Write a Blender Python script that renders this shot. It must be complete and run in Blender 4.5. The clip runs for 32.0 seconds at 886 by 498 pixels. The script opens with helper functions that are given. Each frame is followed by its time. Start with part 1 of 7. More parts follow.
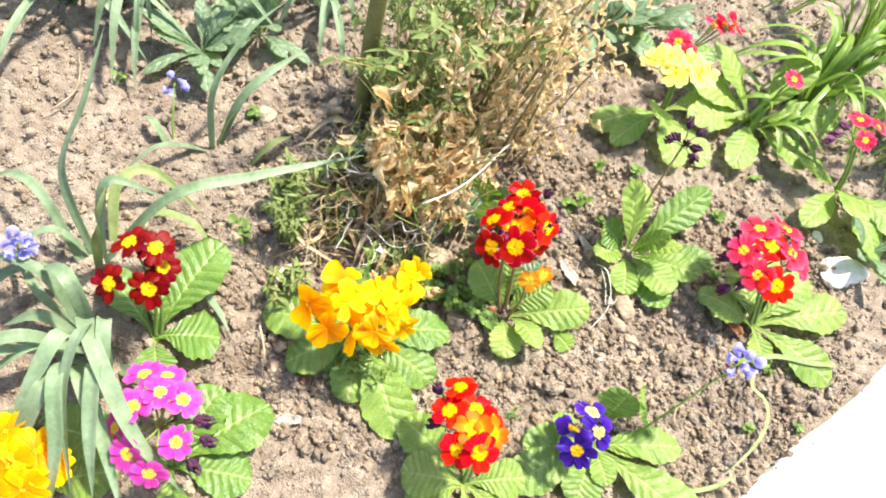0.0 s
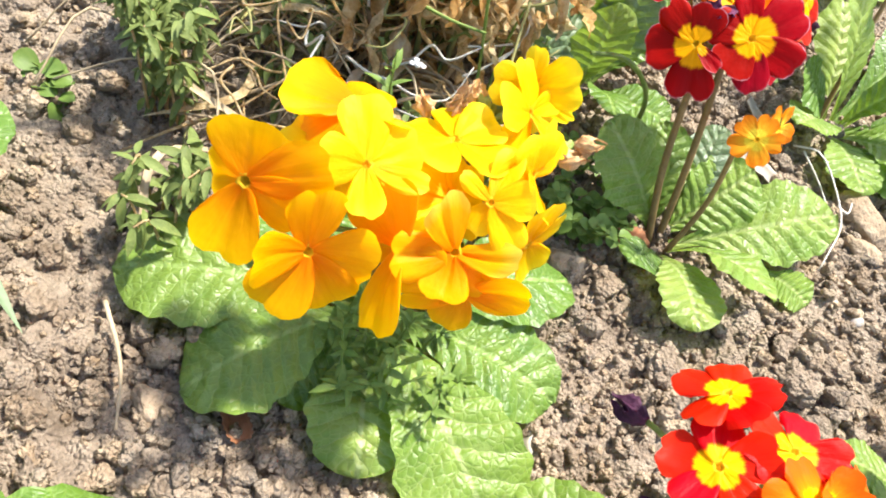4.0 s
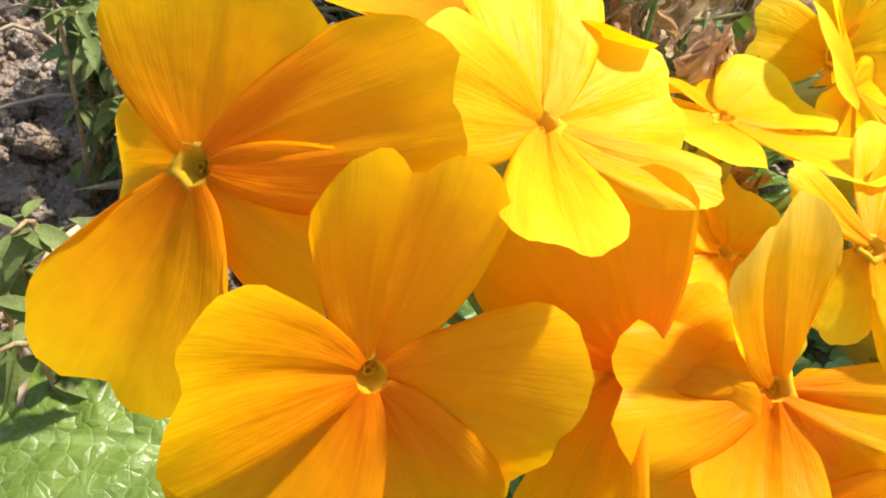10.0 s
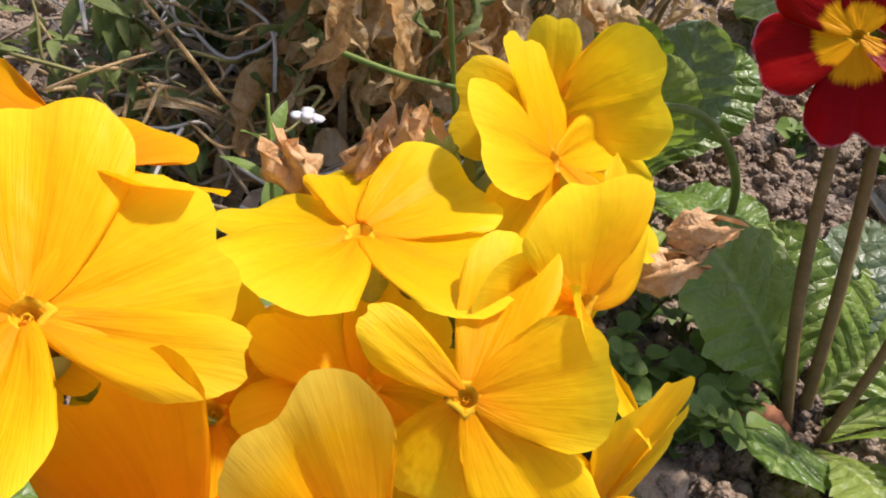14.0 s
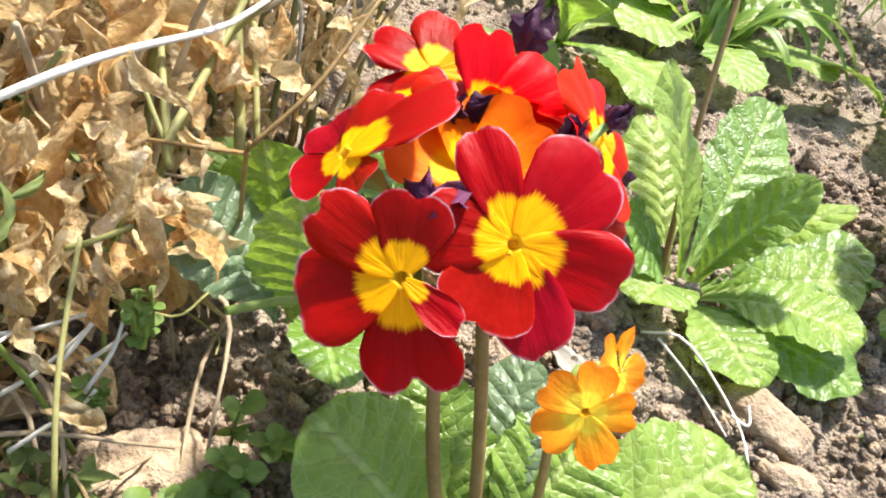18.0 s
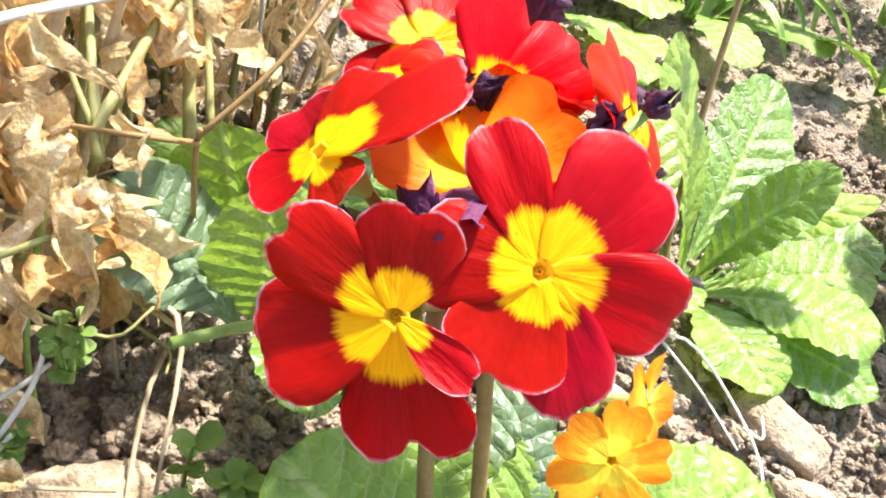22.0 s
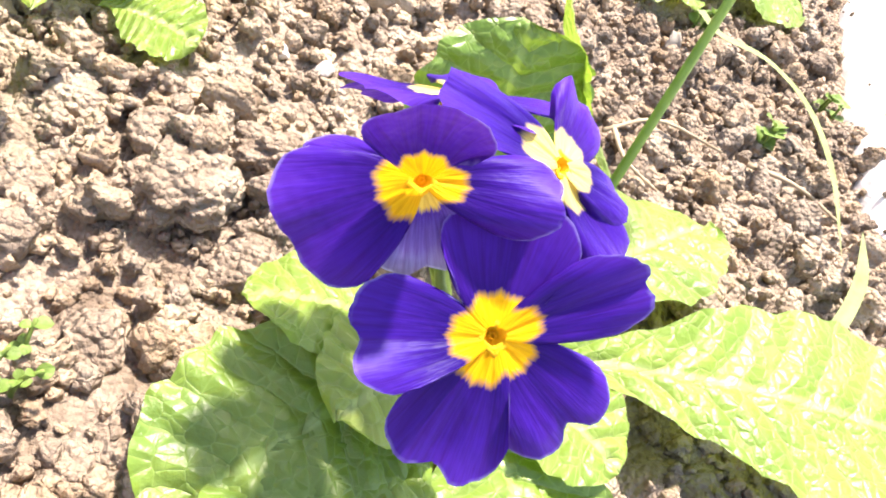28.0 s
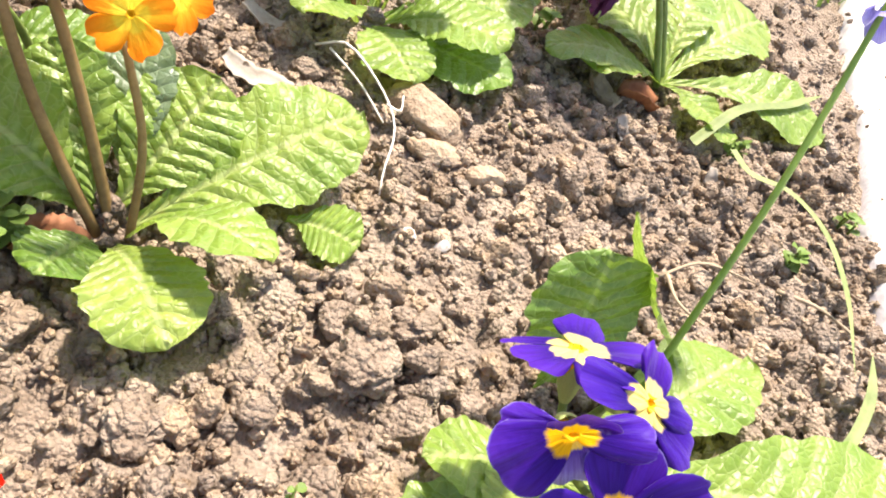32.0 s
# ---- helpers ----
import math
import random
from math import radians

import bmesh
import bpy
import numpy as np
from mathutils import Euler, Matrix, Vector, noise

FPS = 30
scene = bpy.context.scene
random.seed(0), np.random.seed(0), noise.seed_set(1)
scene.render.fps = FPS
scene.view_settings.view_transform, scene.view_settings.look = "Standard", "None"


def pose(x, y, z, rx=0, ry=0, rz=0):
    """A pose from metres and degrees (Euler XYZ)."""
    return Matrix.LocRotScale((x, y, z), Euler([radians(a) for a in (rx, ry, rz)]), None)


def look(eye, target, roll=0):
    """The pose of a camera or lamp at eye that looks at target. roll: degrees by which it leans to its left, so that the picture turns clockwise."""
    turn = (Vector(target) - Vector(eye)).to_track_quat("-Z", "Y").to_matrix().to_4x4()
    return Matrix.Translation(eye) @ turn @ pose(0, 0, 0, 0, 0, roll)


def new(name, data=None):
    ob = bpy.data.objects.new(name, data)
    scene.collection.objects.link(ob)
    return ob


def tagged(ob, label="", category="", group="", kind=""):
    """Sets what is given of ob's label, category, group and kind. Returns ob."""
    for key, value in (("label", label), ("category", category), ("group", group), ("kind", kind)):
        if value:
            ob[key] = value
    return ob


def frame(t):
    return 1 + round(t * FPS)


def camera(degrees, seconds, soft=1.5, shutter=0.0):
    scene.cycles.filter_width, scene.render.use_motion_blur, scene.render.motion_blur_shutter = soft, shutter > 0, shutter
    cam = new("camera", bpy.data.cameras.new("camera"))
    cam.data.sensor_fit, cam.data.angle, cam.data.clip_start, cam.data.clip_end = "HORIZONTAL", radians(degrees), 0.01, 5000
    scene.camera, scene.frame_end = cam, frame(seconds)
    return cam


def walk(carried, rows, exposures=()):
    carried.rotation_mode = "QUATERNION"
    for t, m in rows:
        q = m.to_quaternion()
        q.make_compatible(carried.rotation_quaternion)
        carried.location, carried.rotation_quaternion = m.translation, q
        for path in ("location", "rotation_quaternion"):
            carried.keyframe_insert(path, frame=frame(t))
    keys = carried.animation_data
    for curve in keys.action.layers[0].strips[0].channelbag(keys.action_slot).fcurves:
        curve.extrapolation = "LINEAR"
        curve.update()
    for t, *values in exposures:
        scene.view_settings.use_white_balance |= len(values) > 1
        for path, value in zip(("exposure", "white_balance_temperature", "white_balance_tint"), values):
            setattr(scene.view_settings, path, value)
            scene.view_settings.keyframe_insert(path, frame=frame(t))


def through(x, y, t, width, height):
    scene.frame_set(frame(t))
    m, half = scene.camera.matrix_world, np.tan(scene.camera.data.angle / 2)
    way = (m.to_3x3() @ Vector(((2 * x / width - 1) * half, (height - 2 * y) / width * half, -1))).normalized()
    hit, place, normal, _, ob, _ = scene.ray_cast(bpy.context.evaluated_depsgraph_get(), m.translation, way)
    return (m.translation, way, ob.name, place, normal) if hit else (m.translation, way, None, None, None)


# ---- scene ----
cam = camera(60.9, 32.0, 1.9)
PATH = [
    (0, pose(0.0000, 0.0000, 0.9594, 27.74, -9.99, 18.25)),
    (0.5, pose(-0.0237, 0.0300, 0.9037, 27.97, -10.35, 18.05)),
    (1, pose(-0.0463, 0.1023, 0.8304, 27.31, -9.02, 16.10)),
    (1.5, pose(-0.0698, 0.1171, 0.7213, 28.51, -11.81, 11.09)),
    (2, pose(-0.0784, 0.1232, 0.6385, 28.66, -12.97, 10.97)),
    (2.5, pose(-0.0741, 0.1354, 0.5600, 29.24, -13.89, 10.13)),
    (3, pose(-0.0713, 0.1475, 0.4734, 30.95, -14.91, 9.34)),
    (3.5, pose(-0.0812, 0.1526, 0.4151, 31.81, -15.28, 9.15)),
    (5.5, pose(-0.0645, 0.2107, 0.2568, 39.71, -12.09, 13.38)),
    (6, pose(-0.0596, 0.2289, 0.2321, 41.21, -11.99, 11.64)),
    (6.5, pose(-0.0709, 0.2353, 0.2289, 42.19, -11.93, 10.74)),
    (7, pose(-0.0722, 0.2442, 0.2046, 43.29, -12.76, 10.70)),
    (7.5, pose(-0.0810, 0.2518, 0.2078, 45.45, -12.88, 10.47)),
    (8, pose(-0.0825, 0.2557, 0.1991, 46.44, -13.44, 10.14)),
    (8.5, pose(-0.0821, 0.2588, 0.2004, 46.52, -14.25, 10.21)),
    (9, pose(-0.0835, 0.2637, 0.1995, 46.93, -14.46, 9.94)),
    (9.5, pose(-0.0908, 0.2594, 0.1994, 47.34, -14.09, 10.38)),
    (10, pose(-0.0931, 0.2557, 0.2020, 47.44, -13.99, 10.68)),
    (10.5, pose(-0.0888, 0.2578, 0.2013, 48.49, -13.63, 9.60)),
    (11, pose(-0.0869, 0.2591, 0.2032, 47.81, -13.40, 9.62)),
    (11.5, pose(-0.0846, 0.2567, 0.2075, 47.99, -13.26, 9.14)),
    (12, pose(-0.0832, 0.2597, 0.2060, 48.29, -12.98, 9.09)),
    (12.5, pose(-0.0812, 0.2637, 0.2085, 47.97, -12.99, 7.90)),
    (13, pose(-0.0689, 0.2685, 0.2174, 48.19, -11.30, 7.79)),
    (13.5, pose(-0.0538, 0.2788, 0.2218, 47.47, -9.71, 7.78)),
    (14, pose(-0.0417, 0.2898, 0.2203, 47.73, -9.57, 6.64)),
    (14.5, pose(-0.0284, 0.3026, 0.2199, 47.15, -8.09, 5.82)),
    (16.5, pose(-0.0057, 0.3296, 0.2333, 47.88, -12.20, -3.42)),
    (17, pose(-0.0002, 0.3340, 0.2510, 48.10, -13.05, -4.14)),
    (17.5, pose(0.0129, 0.3480, 0.2673, 47.55, -13.61, -5.22)),
    (18, pose(0.0229, 0.3643, 0.2652, 48.46, -14.27, -6.98)),
    (18.5, pose(0.0310, 0.3772, 0.2641, 48.91, -14.34, -8.07)),
    (19, pose(0.0347, 0.3952, 0.2537, 48.36, -14.76, -9.16)),
    (19.5, pose(0.0318, 0.4039, 0.2454, 47.16, -15.89, -8.80)),
    (20, pose(0.0302, 0.4038, 0.2423, 46.56, -16.31, -8.47)),
    (20.5, pose(0.0272, 0.4036, 0.2414, 46.62, -16.34, -8.40)),
    (21, pose(0.0248, 0.4034, 0.2417, 46.62, -16.46, -8.35)),
    (21.5, pose(0.0229, 0.4015, 0.2408, 46.73, -16.41, -8.46)),
    (22, pose(0.0256, 0.4009, 0.2450, 46.85, -15.90, -8.84)),
    (22.5, pose(0.0295, 0.3966, 0.2445, 47.01, -15.93, -8.99)),
    (23, pose(0.0398, 0.3882, 0.2523, 47.38, -14.78, -9.85)),
    (23.5, pose(0.0576, 0.3552, 0.2669, 48.23, -13.91, -10.54)),
    (24, pose(0.0907, 0.3245, 0.2732, 49.15, -12.54, -11.64)),
    (24.5, pose(0.1206, 0.3091, 0.2664, 49.19, -12.85, -14.87)),
    (25, pose(0.1402, 0.2926, 0.2621, 47.85, -14.14, -16.58)),
    (25.5, pose(0.1539, 0.2868, 0.2439, 46.68, -15.12, -18.66)),
    (26, pose(0.1571, 0.2708, 0.2259, 46.34, -16.02, -19.44)),
    (26.5, pose(0.1675, 0.2623, 0.2042, 43.63, -17.16, -18.53)),
    (28.5, pose(0.1733, 0.2421, 0.1799, 39.82, -21.17, -17.68)),
    (29, pose(0.1743, 0.2422, 0.1853, 39.78, -21.20, -18.03)),
    (29.5, pose(0.1644, 0.2411, 0.1952, 39.99, -21.33, -18.12)),
    (30, pose(0.1566, 0.2426, 0.2038, 40.24, -20.89, -18.29)),
    (30.5, pose(0.1493, 0.2414, 0.2070, 40.68, -20.53, -18.24)),
    (31, pose(0.1382, 0.2441, 0.2177, 40.76, -20.18, -17.56)),
    (31.5, pose(0.1290, 0.2478, 0.2352, 40.77, -18.20, -17.05)),
    (32, pose(0.1095, 0.2514, 0.2669, 41.19, -17.60, -16.99)),
]
EXPOSURES = (
    (0, 1.44, 6500, 10), (2, 1.42, 6500, 10), (3.5, 1.36, 6500, 10), (6, 1.15, 6500, 10), (9, 0.80, 6500, 15), (12, 0.78, 6500, 20), (13, 0.64, 6500, 22), (14, 0.32, 6500, 24), (16.5, 0.54, 6500, 15),
    (17, 0.84, 6500, 11), (18, 1.35, 6450, 11), (19, 1.44, 6400, 10), (22, 1.80, 6350, 11), (23.5, 2.04, 6300, 14), (25, 2.00, 6250, 17), (26, 1.88, 6300, 17), (29, 1.82, 7000, 20), (32, 1.43, 6950, 18),
)
walk(cam, PATH, EXPOSURES)

# ---- light ----
SUN_AZ, SUN_EL = 52.0, 65.0
world = bpy.data.worlds.new("sky")
scene.world = world
world.use_nodes = True
wn = world.node_tree
sky = wn.nodes.new("ShaderNodeTexSky")
sky.sky_type = "NISHITA"
sky.sun_disc = False
sky.sun_elevation, sky.sun_rotation = radians(SUN_EL), radians(90 - SUN_AZ)
sky.dust_density, sky.air_density = 2.0, 1.2
wn.nodes["Background"].inputs["Strength"].default_value = 0.132
wn.links.new(sky.outputs[0], wn.nodes["Background"].inputs[0])
sun_data = bpy.data.lights.new("sun", "SUN")
sun_data.energy, sun_data.angle, sun_data.color = 4.3, radians(3.5), (1.0, 0.95, 0.87)
sun = new("sun", sun_data)
sun.matrix_world = look((3 * math.cos(radians(SUN_AZ)), 3 * math.sin(radians(SUN_AZ)), 3 * math.tan(radians(SUN_EL))), (0, 0, 0))


# ---- materials ----
class Tree:
    """A small writer of node materials."""

    def __init__(self, name):
        self.mat = bpy.data.materials.new(name)
        self.mat.use_nodes = True
        self.nt = self.mat.node_tree
        self.bsdf = self.nt.nodes["Principled BSDF"]
        self.out = self.nt.nodes["Material Output"]

    def node(self, kind, **values):
        n = self.nt.nodes.new("ShaderNode" + kind)
        for key, value in values.items():
            self.put(n, key, value)
        return n

    def put(self, n, key, value):
        if key.startswith("i_"):
            key = int(key[2:])
        else:
            key = key.replace("_", " ")
        slot = n.inputs[key]
        if isinstance(value, bpy.types.NodeSocket):
            self.nt.links.new(value, slot)
        else:
            slot.default_value = value

    def math(self, op, a, b=0.0, clamp=False):
        n = self.nt.nodes.new("ShaderNodeMath")
        n.operation, n.use_clamp = op, clamp
        self.put(n, "i_0", a)
        self.put(n, "i_1", b)
        return n.outputs[0]

    def mix(self, fac, a, b, blend="MIX"):
        n = self.nt.nodes.new("ShaderNodeMix")
        n.data_type, n.blend_type = "RGBA", blend
        self.put(n, "i_0", fac)
        for k, v in ((6, a), (7, b)):
            self.put(n, "i_%d" % k, v if isinstance(v, bpy.types.NodeSocket) else (*v, 1.0))
        return n.outputs[2]

    def ramp(self, fac, stops, kind="LINEAR"):
        n = self.nt.nodes.new("ShaderNodeValToRGB")
        n.color_ramp.interpolation = kind
        els = n.color_ramp.elements
        while len(els) < len(stops):
            els.new(0.5)
        for e, (p, c) in zip(els, stops):
            e.position = p
            e.color = (*c, 1.0) if len(c) == 3 else c
        self.put(n, "i_0", fac)
        return n.outputs[0]

    def noise(self, vector, scale, detail=3.0, rough=0.55):
        return self.node("TexNoise", Vector=vector, Scale=scale, Detail=detail, Roughness=rough).outputs[0]

    def coords(self, which="Object"):
        return self.node("TexCoord").outputs[which]

    def uv_scaled(self, sx, sy):
        m = self.node("Mapping", Vector=self.coords("UV"))
        m.inputs["Scale"].default_value = (sx, sy, 1.0)
        return m.outputs[0]

    def rand(self):
        return self.node("ObjectInfo").outputs["Random"]

    def bump(self, height, strength, distance):
        n = self.node("Bump", Height=height, Strength=strength, Distance=distance)
        self.put(self.bsdf, "Normal", n.outputs[0])
        return n.outputs[0]

    def done(self, color, rough=0.6, through=0.0, through_color=None, normal=None, spec=0.5):
        self.put(self.bsdf, "Base_Color", color if isinstance(color, bpy.types.NodeSocket) else (*color, 1.0))
        self.put(self.bsdf, "Roughness", rough)
        self.put(self.bsdf, "Specular_IOR_Level", spec)
        if through:
            t = self.nt.nodes.new("ShaderNodeBsdfTranslucent")
            c = through_color if through_color is not None else color
            self.put(t, "Color", c if isinstance(c, bpy.types.NodeSocket) else (*c, 1.0))
            if normal is not None:
                self.put(t, "Normal", normal)
            m = self.nt.nodes.new("ShaderNodeMixShader")
            self.put(m, "i_0", through)
            self.nt.links.new(self.bsdf.outputs[0], m.inputs[1])
            self.nt.links.new(t.outputs[0], m.inputs[2])
            self.nt.links.new(m.outputs[0], self.out.inputs[0])
        return self.mat


def petal_material(name, eye, inner, outer, edge, eye_end, streak=0.10, through=0.38, ragged=0.16, rim=None):
    """A petal: eye colour at the throat, then inner to outer, with fine streaks that run outward."""
    t = Tree(name)
    uv = t.node("SeparateXYZ", Vector=t.coords("UV"))
    u, v = uv.outputs[0], uv.outputs[1]
    fine = t.noise(t.uv_scaled(34, 2.2), 1.0, 3.0)
    broad = t.noise(t.uv_scaled(3.0, 2.0), 1.6, 2.0)
    middle = t.math("ABSOLUTE", t.math("SUBTRACT", u, 0.5))
    lobes = t.math("MULTIPLY", t.math("SINE", t.math("MULTIPLY", middle, 20.0)), 0.02)
    vv = t.math("ADD", v, t.math("MULTIPLY", t.math("SUBTRACT", fine, 0.5), ragged))
    vv = t.math("ADD", vv, t.math("ADD", lobes, t.math("MULTIPLY", middle, 0.16)))
    col = t.ramp(vv, [(0.0, eye), (max(0.02, eye_end - 0.035), eye), (eye_end + 0.03, inner), (0.72, outer), (0.98, edge)])
    dark = t.ramp(fine, [(0.36, (0, 0, 0)), (0.62, (1, 1, 1))])
    col = t.mix(t.math("MULTIPLY", t.math("SUBTRACT", 1.0, dark), streak), col, t.mix(1.0, col, (0.70, 0.52, 0.5), "MULTIPLY"))
    if rim is not None:
        attr = t.nt.nodes.new("ShaderNodeAttribute")
        attr.attribute_name = "vein"
        edge_f = t.math("MULTIPLY", t.ramp(attr.outputs["Fac"], [(0.25, (0, 0, 0)), (0.85, (1, 1, 1))]), t.ramp(t.noise(t.uv_scaled(6, 6), 1.0), [(0.42, (0, 0, 0)), (0.6, (1, 1, 1))]))
        col = t.mix(edge_f, col, rim)
    hsv = t.node("HueSaturation", Color=col, Saturation=1.0)
    t.put(hsv, "Hue", t.math("ADD", 0.496, t.math("MULTIPLY", t.rand(), 0.008)))
    t.put(hsv, "Value", t.math("ADD", 0.86, t.math("ADD", t.math("MULTIPLY", t.rand(), 0.14), t.math("MULTIPLY", broad, 0.14))))
    col = hsv.outputs[0]
    nrm = t.bump(t.math("ADD", t.math("MULTIPLY", fine, 0.6), t.math("MULTIPLY", broad, 2.2)), 0.34, 0.0009)
    return t.done(col, 0.42, through, None, nrm, 0.10)


def leaf_material(name, deep, pale, vein, old, through=0.32, rough=0.38):
    """A primrose leaf: pale ribs and net, puckered cells, a yellowing edge."""
    t = Tree(name)
    attr = t.nt.nodes.new("ShaderNodeAttribute")
    attr.attribute_name = "vein"
    q = t.math("ADD", attr.outputs["Fac"], t.math("MULTIPLY", t.math("SUBTRACT", t.noise(t.uv_scaled(9, 16), 1.0, 2.0), 0.5), 0.30))
    side = t.math("ABSOLUTE", t.math("SUBTRACT", t.math("FRACT", t.math("ADD", q, 0.5)), 0.5))
    across = t.math("ABSOLUTE", t.math("SUBTRACT", t.node("SeparateXYZ", Vector=t.coords("UV")).outputs[0], 0.5))
    lateral = t.ramp(side, [(0.0, (1, 1, 1)), (0.07, (0, 0, 0))])
    rib = t.ramp(across, [(0.012, (1, 1, 1)), (0.030, (0, 0, 0))])
    cells = t.node("TexVoronoi", Vector=t.uv_scaled(13, 26), Scale=1.0)
    cells.feature = "DISTANCE_TO_EDGE"
    net = t.ramp(cells.outputs[0], [(0.0, (0, 0, 0)), (0.09, (1, 1, 1))])
    blot = t.noise(t.uv_scaled(3, 5), 1.0, 3.0)
    r = t.rand()
    col = t.mix(t.ramp(blot, [(0.3, (0, 0, 0)), (0.7, (1, 1, 1))]), deep, pale)
    col = t.mix(t.math("MULTIPLY", t.ramp(t.math("ADD", t.math("MULTIPLY", r, 0.5), t.math("MULTIPLY", blot, 0.5)), [(0.50, (0, 0, 0)), (0.85, (1, 1, 1))]), 0.7), col, old)
    col = t.mix(t.math("MULTIPLY", t.math("SUBTRACT", 1.0, net), 0.28), col, vein)
    col = t.mix(t.math("MULTIPLY", t.math("MAXIMUM", t.math("MULTIPLY", lateral, 0.55), rib), 0.8), col, vein)
    puff = t.math("POWER", t.math("MULTIPLY", side, 2.0), 0.55)
    swell = t.math("POWER", t.math("MINIMUM", t.math("MULTIPLY", cells.outputs[0], 2.6), 1.0), 0.6)
    h = t.math("ADD", t.math("MULTIPLY", swell, 0.22), t.math("MULTIPLY", puff, 0.75))
    h = t.math("ADD", h, t.math("MULTIPLY", t.noise(t.uv_scaled(60, 110), 1.0, 2.0), 0.10))
    nrm = t.bump(h, 0.75, 0.0024)
    lit = t.mix(0.55, col, (0.40, 0.62, 0.04))
    return t.done(col, rough, through, lit, nrm, 0.5)


def plain_material(name, a, b, scale, rough=0.8, through=0.0, bump=0.3, distance=0.001, c=None, spec=0.3):
    """Two or three colours broken by noise at two scales, with a fine relief."""
    t = Tree(name)
    pos = t.coords("Object")
    n1 = t.noise(pos, scale, 4.0, 0.6)
    n2 = t.noise(pos, scale * 6.5, 3.0, 0.6)
    f = t.math("ADD", t.math("MULTIPLY", n1, 0.65), t.math("MULTIPLY", n2, 0.35))
    stops = [(0.34, a), (0.66, b)] if c is None else [(0.32, a), (0.52, b), (0.70, c)]
    col = t.ramp(f, stops)
    hsv = t.node("HueSaturation", Color=col)
    t.put(hsv, "Value", t.math("ADD", 0.85, t.math("MULTIPLY", t.rand(), 0.30)))
    nrm = t.bump(t.math("ADD", n1, n2), bump, distance)
    return t.done(hsv.outputs[0], rough, through, None, nrm, spec)


def soil_material():
    t = Tree("dry_soil")
    pos = t.coords("Object")
    big = t.noise(pos, 5.0, 3.0)
    mid = t.noise(pos, 46.0, 4.0, 0.62)
    fine = t.noise(pos, 320.0, 4.0, 0.65)
    isl = t.nt.nodes.new("ShaderNodeNewGeometry").outputs["Random Per Island"]
    f = t.math("ADD", t.math("MULTIPLY", mid, 0.55), t.math("ADD", t.math("MULTIPLY", big, 0.25), t.math("MULTIPLY", fine, 0.2)))
    # widened contrast paints shade into the hollows and light onto the crumb tops
    col = t.ramp(f, [(0.33, (0.140, 0.098, 0.062)), (0.50, (0.335, 0.258, 0.180)), (0.68, (0.510, 0.418, 0.305))])
    hsv = t.node("HueSaturation", Color=col)
    t.put(hsv, "Value", t.math("ADD", 0.82, t.math("MULTIPLY", isl, 0.38)))
    t.put(hsv, "Saturation", t.math("ADD", 0.85, t.math("MULTIPLY", isl, 0.25)))
    grit = t.node("TexVoronoi", Vector=pos, Scale=420.0).outputs[0]
    h = t.math("ADD", t.math("MULTIPLY", mid, 1.0), t.math("ADD", t.math("MULTIPLY", fine, 1.1), t.math("MULTIPLY", grit, -0.8)))
    nrm = t.bump(h, 1.0, 0.0036)
    return t.done(hsv.outputs[0], 0.95, 0.0, None, nrm, 0.15)


M = {}
M["soil"] = soil_material()
M["yellow"] = petal_material("yellow_petal", (0.86, 0.24, 0.0), (0.94, 0.29, 0.0), (0.97, 0.44, 0.0), (0.97, 0.55, 0.0), 0.14, 0.10, 0.50)
# the same yellow made lighter: stronger sun on these flowers put into the colour
M["yellow_lit"] = petal_material("lit_yellow_petal", (0.88, 0.38, 0.0), (0.95, 0.46, 0.0), (0.97, 0.65, 0.004), (0.97, 0.76, 0.02), 0.13, 0.10, 0.52)
# yellow petal with the sun's glare painted in as paler outer colours
M["yellow_glare"] = petal_material("glare_yellow_petal", (0.86, 0.26, 0.0), (0.94, 0.38, 0.0), (0.97, 0.60, 0.006), (0.98, 0.77, 0.08), 0.12, 0.16, 0.60)
M["lemon"] = petal_material("lemon_petal", (0.90, 0.55, 0.02), (0.92, 0.78, 0.10), (0.93, 0.84, 0.16), (0.94, 0.88, 0.30), 0.18, 0.2)
M["red"] = petal_material("red_petal", (0.93, 0.42, 0.0), (0.27, 0.0006, 0.0010), (0.34, 0.0008, 0.0020), (0.38, 0.003, 0.005), 0.43, 0.25, 0.28, 0.16, (0.56, 0.30, 0.34))
M["scarlet"] = petal_material("scarlet_petal", (0.95, 0.50, 0.0), (0.58, 0.005, 0.001), (0.64, 0.006, 0.002), (0.64, 0.014, 0.004), 0.40, 0.25, 0.32)
M["orange"] = petal_material("orange_petal", (0.95, 0.56, 0.0), (0.92, 0.26, 0.002), (0.88, 0.15, 0.002), (0.84, 0.12, 0.003), 0.46, 0.25, 0.36, 0.34)
# orange petal lightened in its colour to imitate sun shining on and through it
M["peach"] = petal_material("sunlit_orange_petal", (0.95, 0.72, 0.06), (0.95, 0.48, 0.03), (0.94, 0.33, 0.016), (0.92, 0.24, 0.012), 0.42, 0.2, 0.46, 0.30)
M["maroon"] = petal_material("maroon_petal", (0.92, 0.50, 0.004), (0.12, 0.0008, 0.002), (0.17, 0.001, 0.002), (0.13, 0.003, 0.006), 0.38, 0.4, 0.22)
M["magenta"] = petal_material("magenta_petal", (0.92, 0.72, 0.10), (0.66, 0.06, 0.36), (0.70, 0.05, 0.38), (0.72, 0.12, 0.48), 0.36, 0.4)
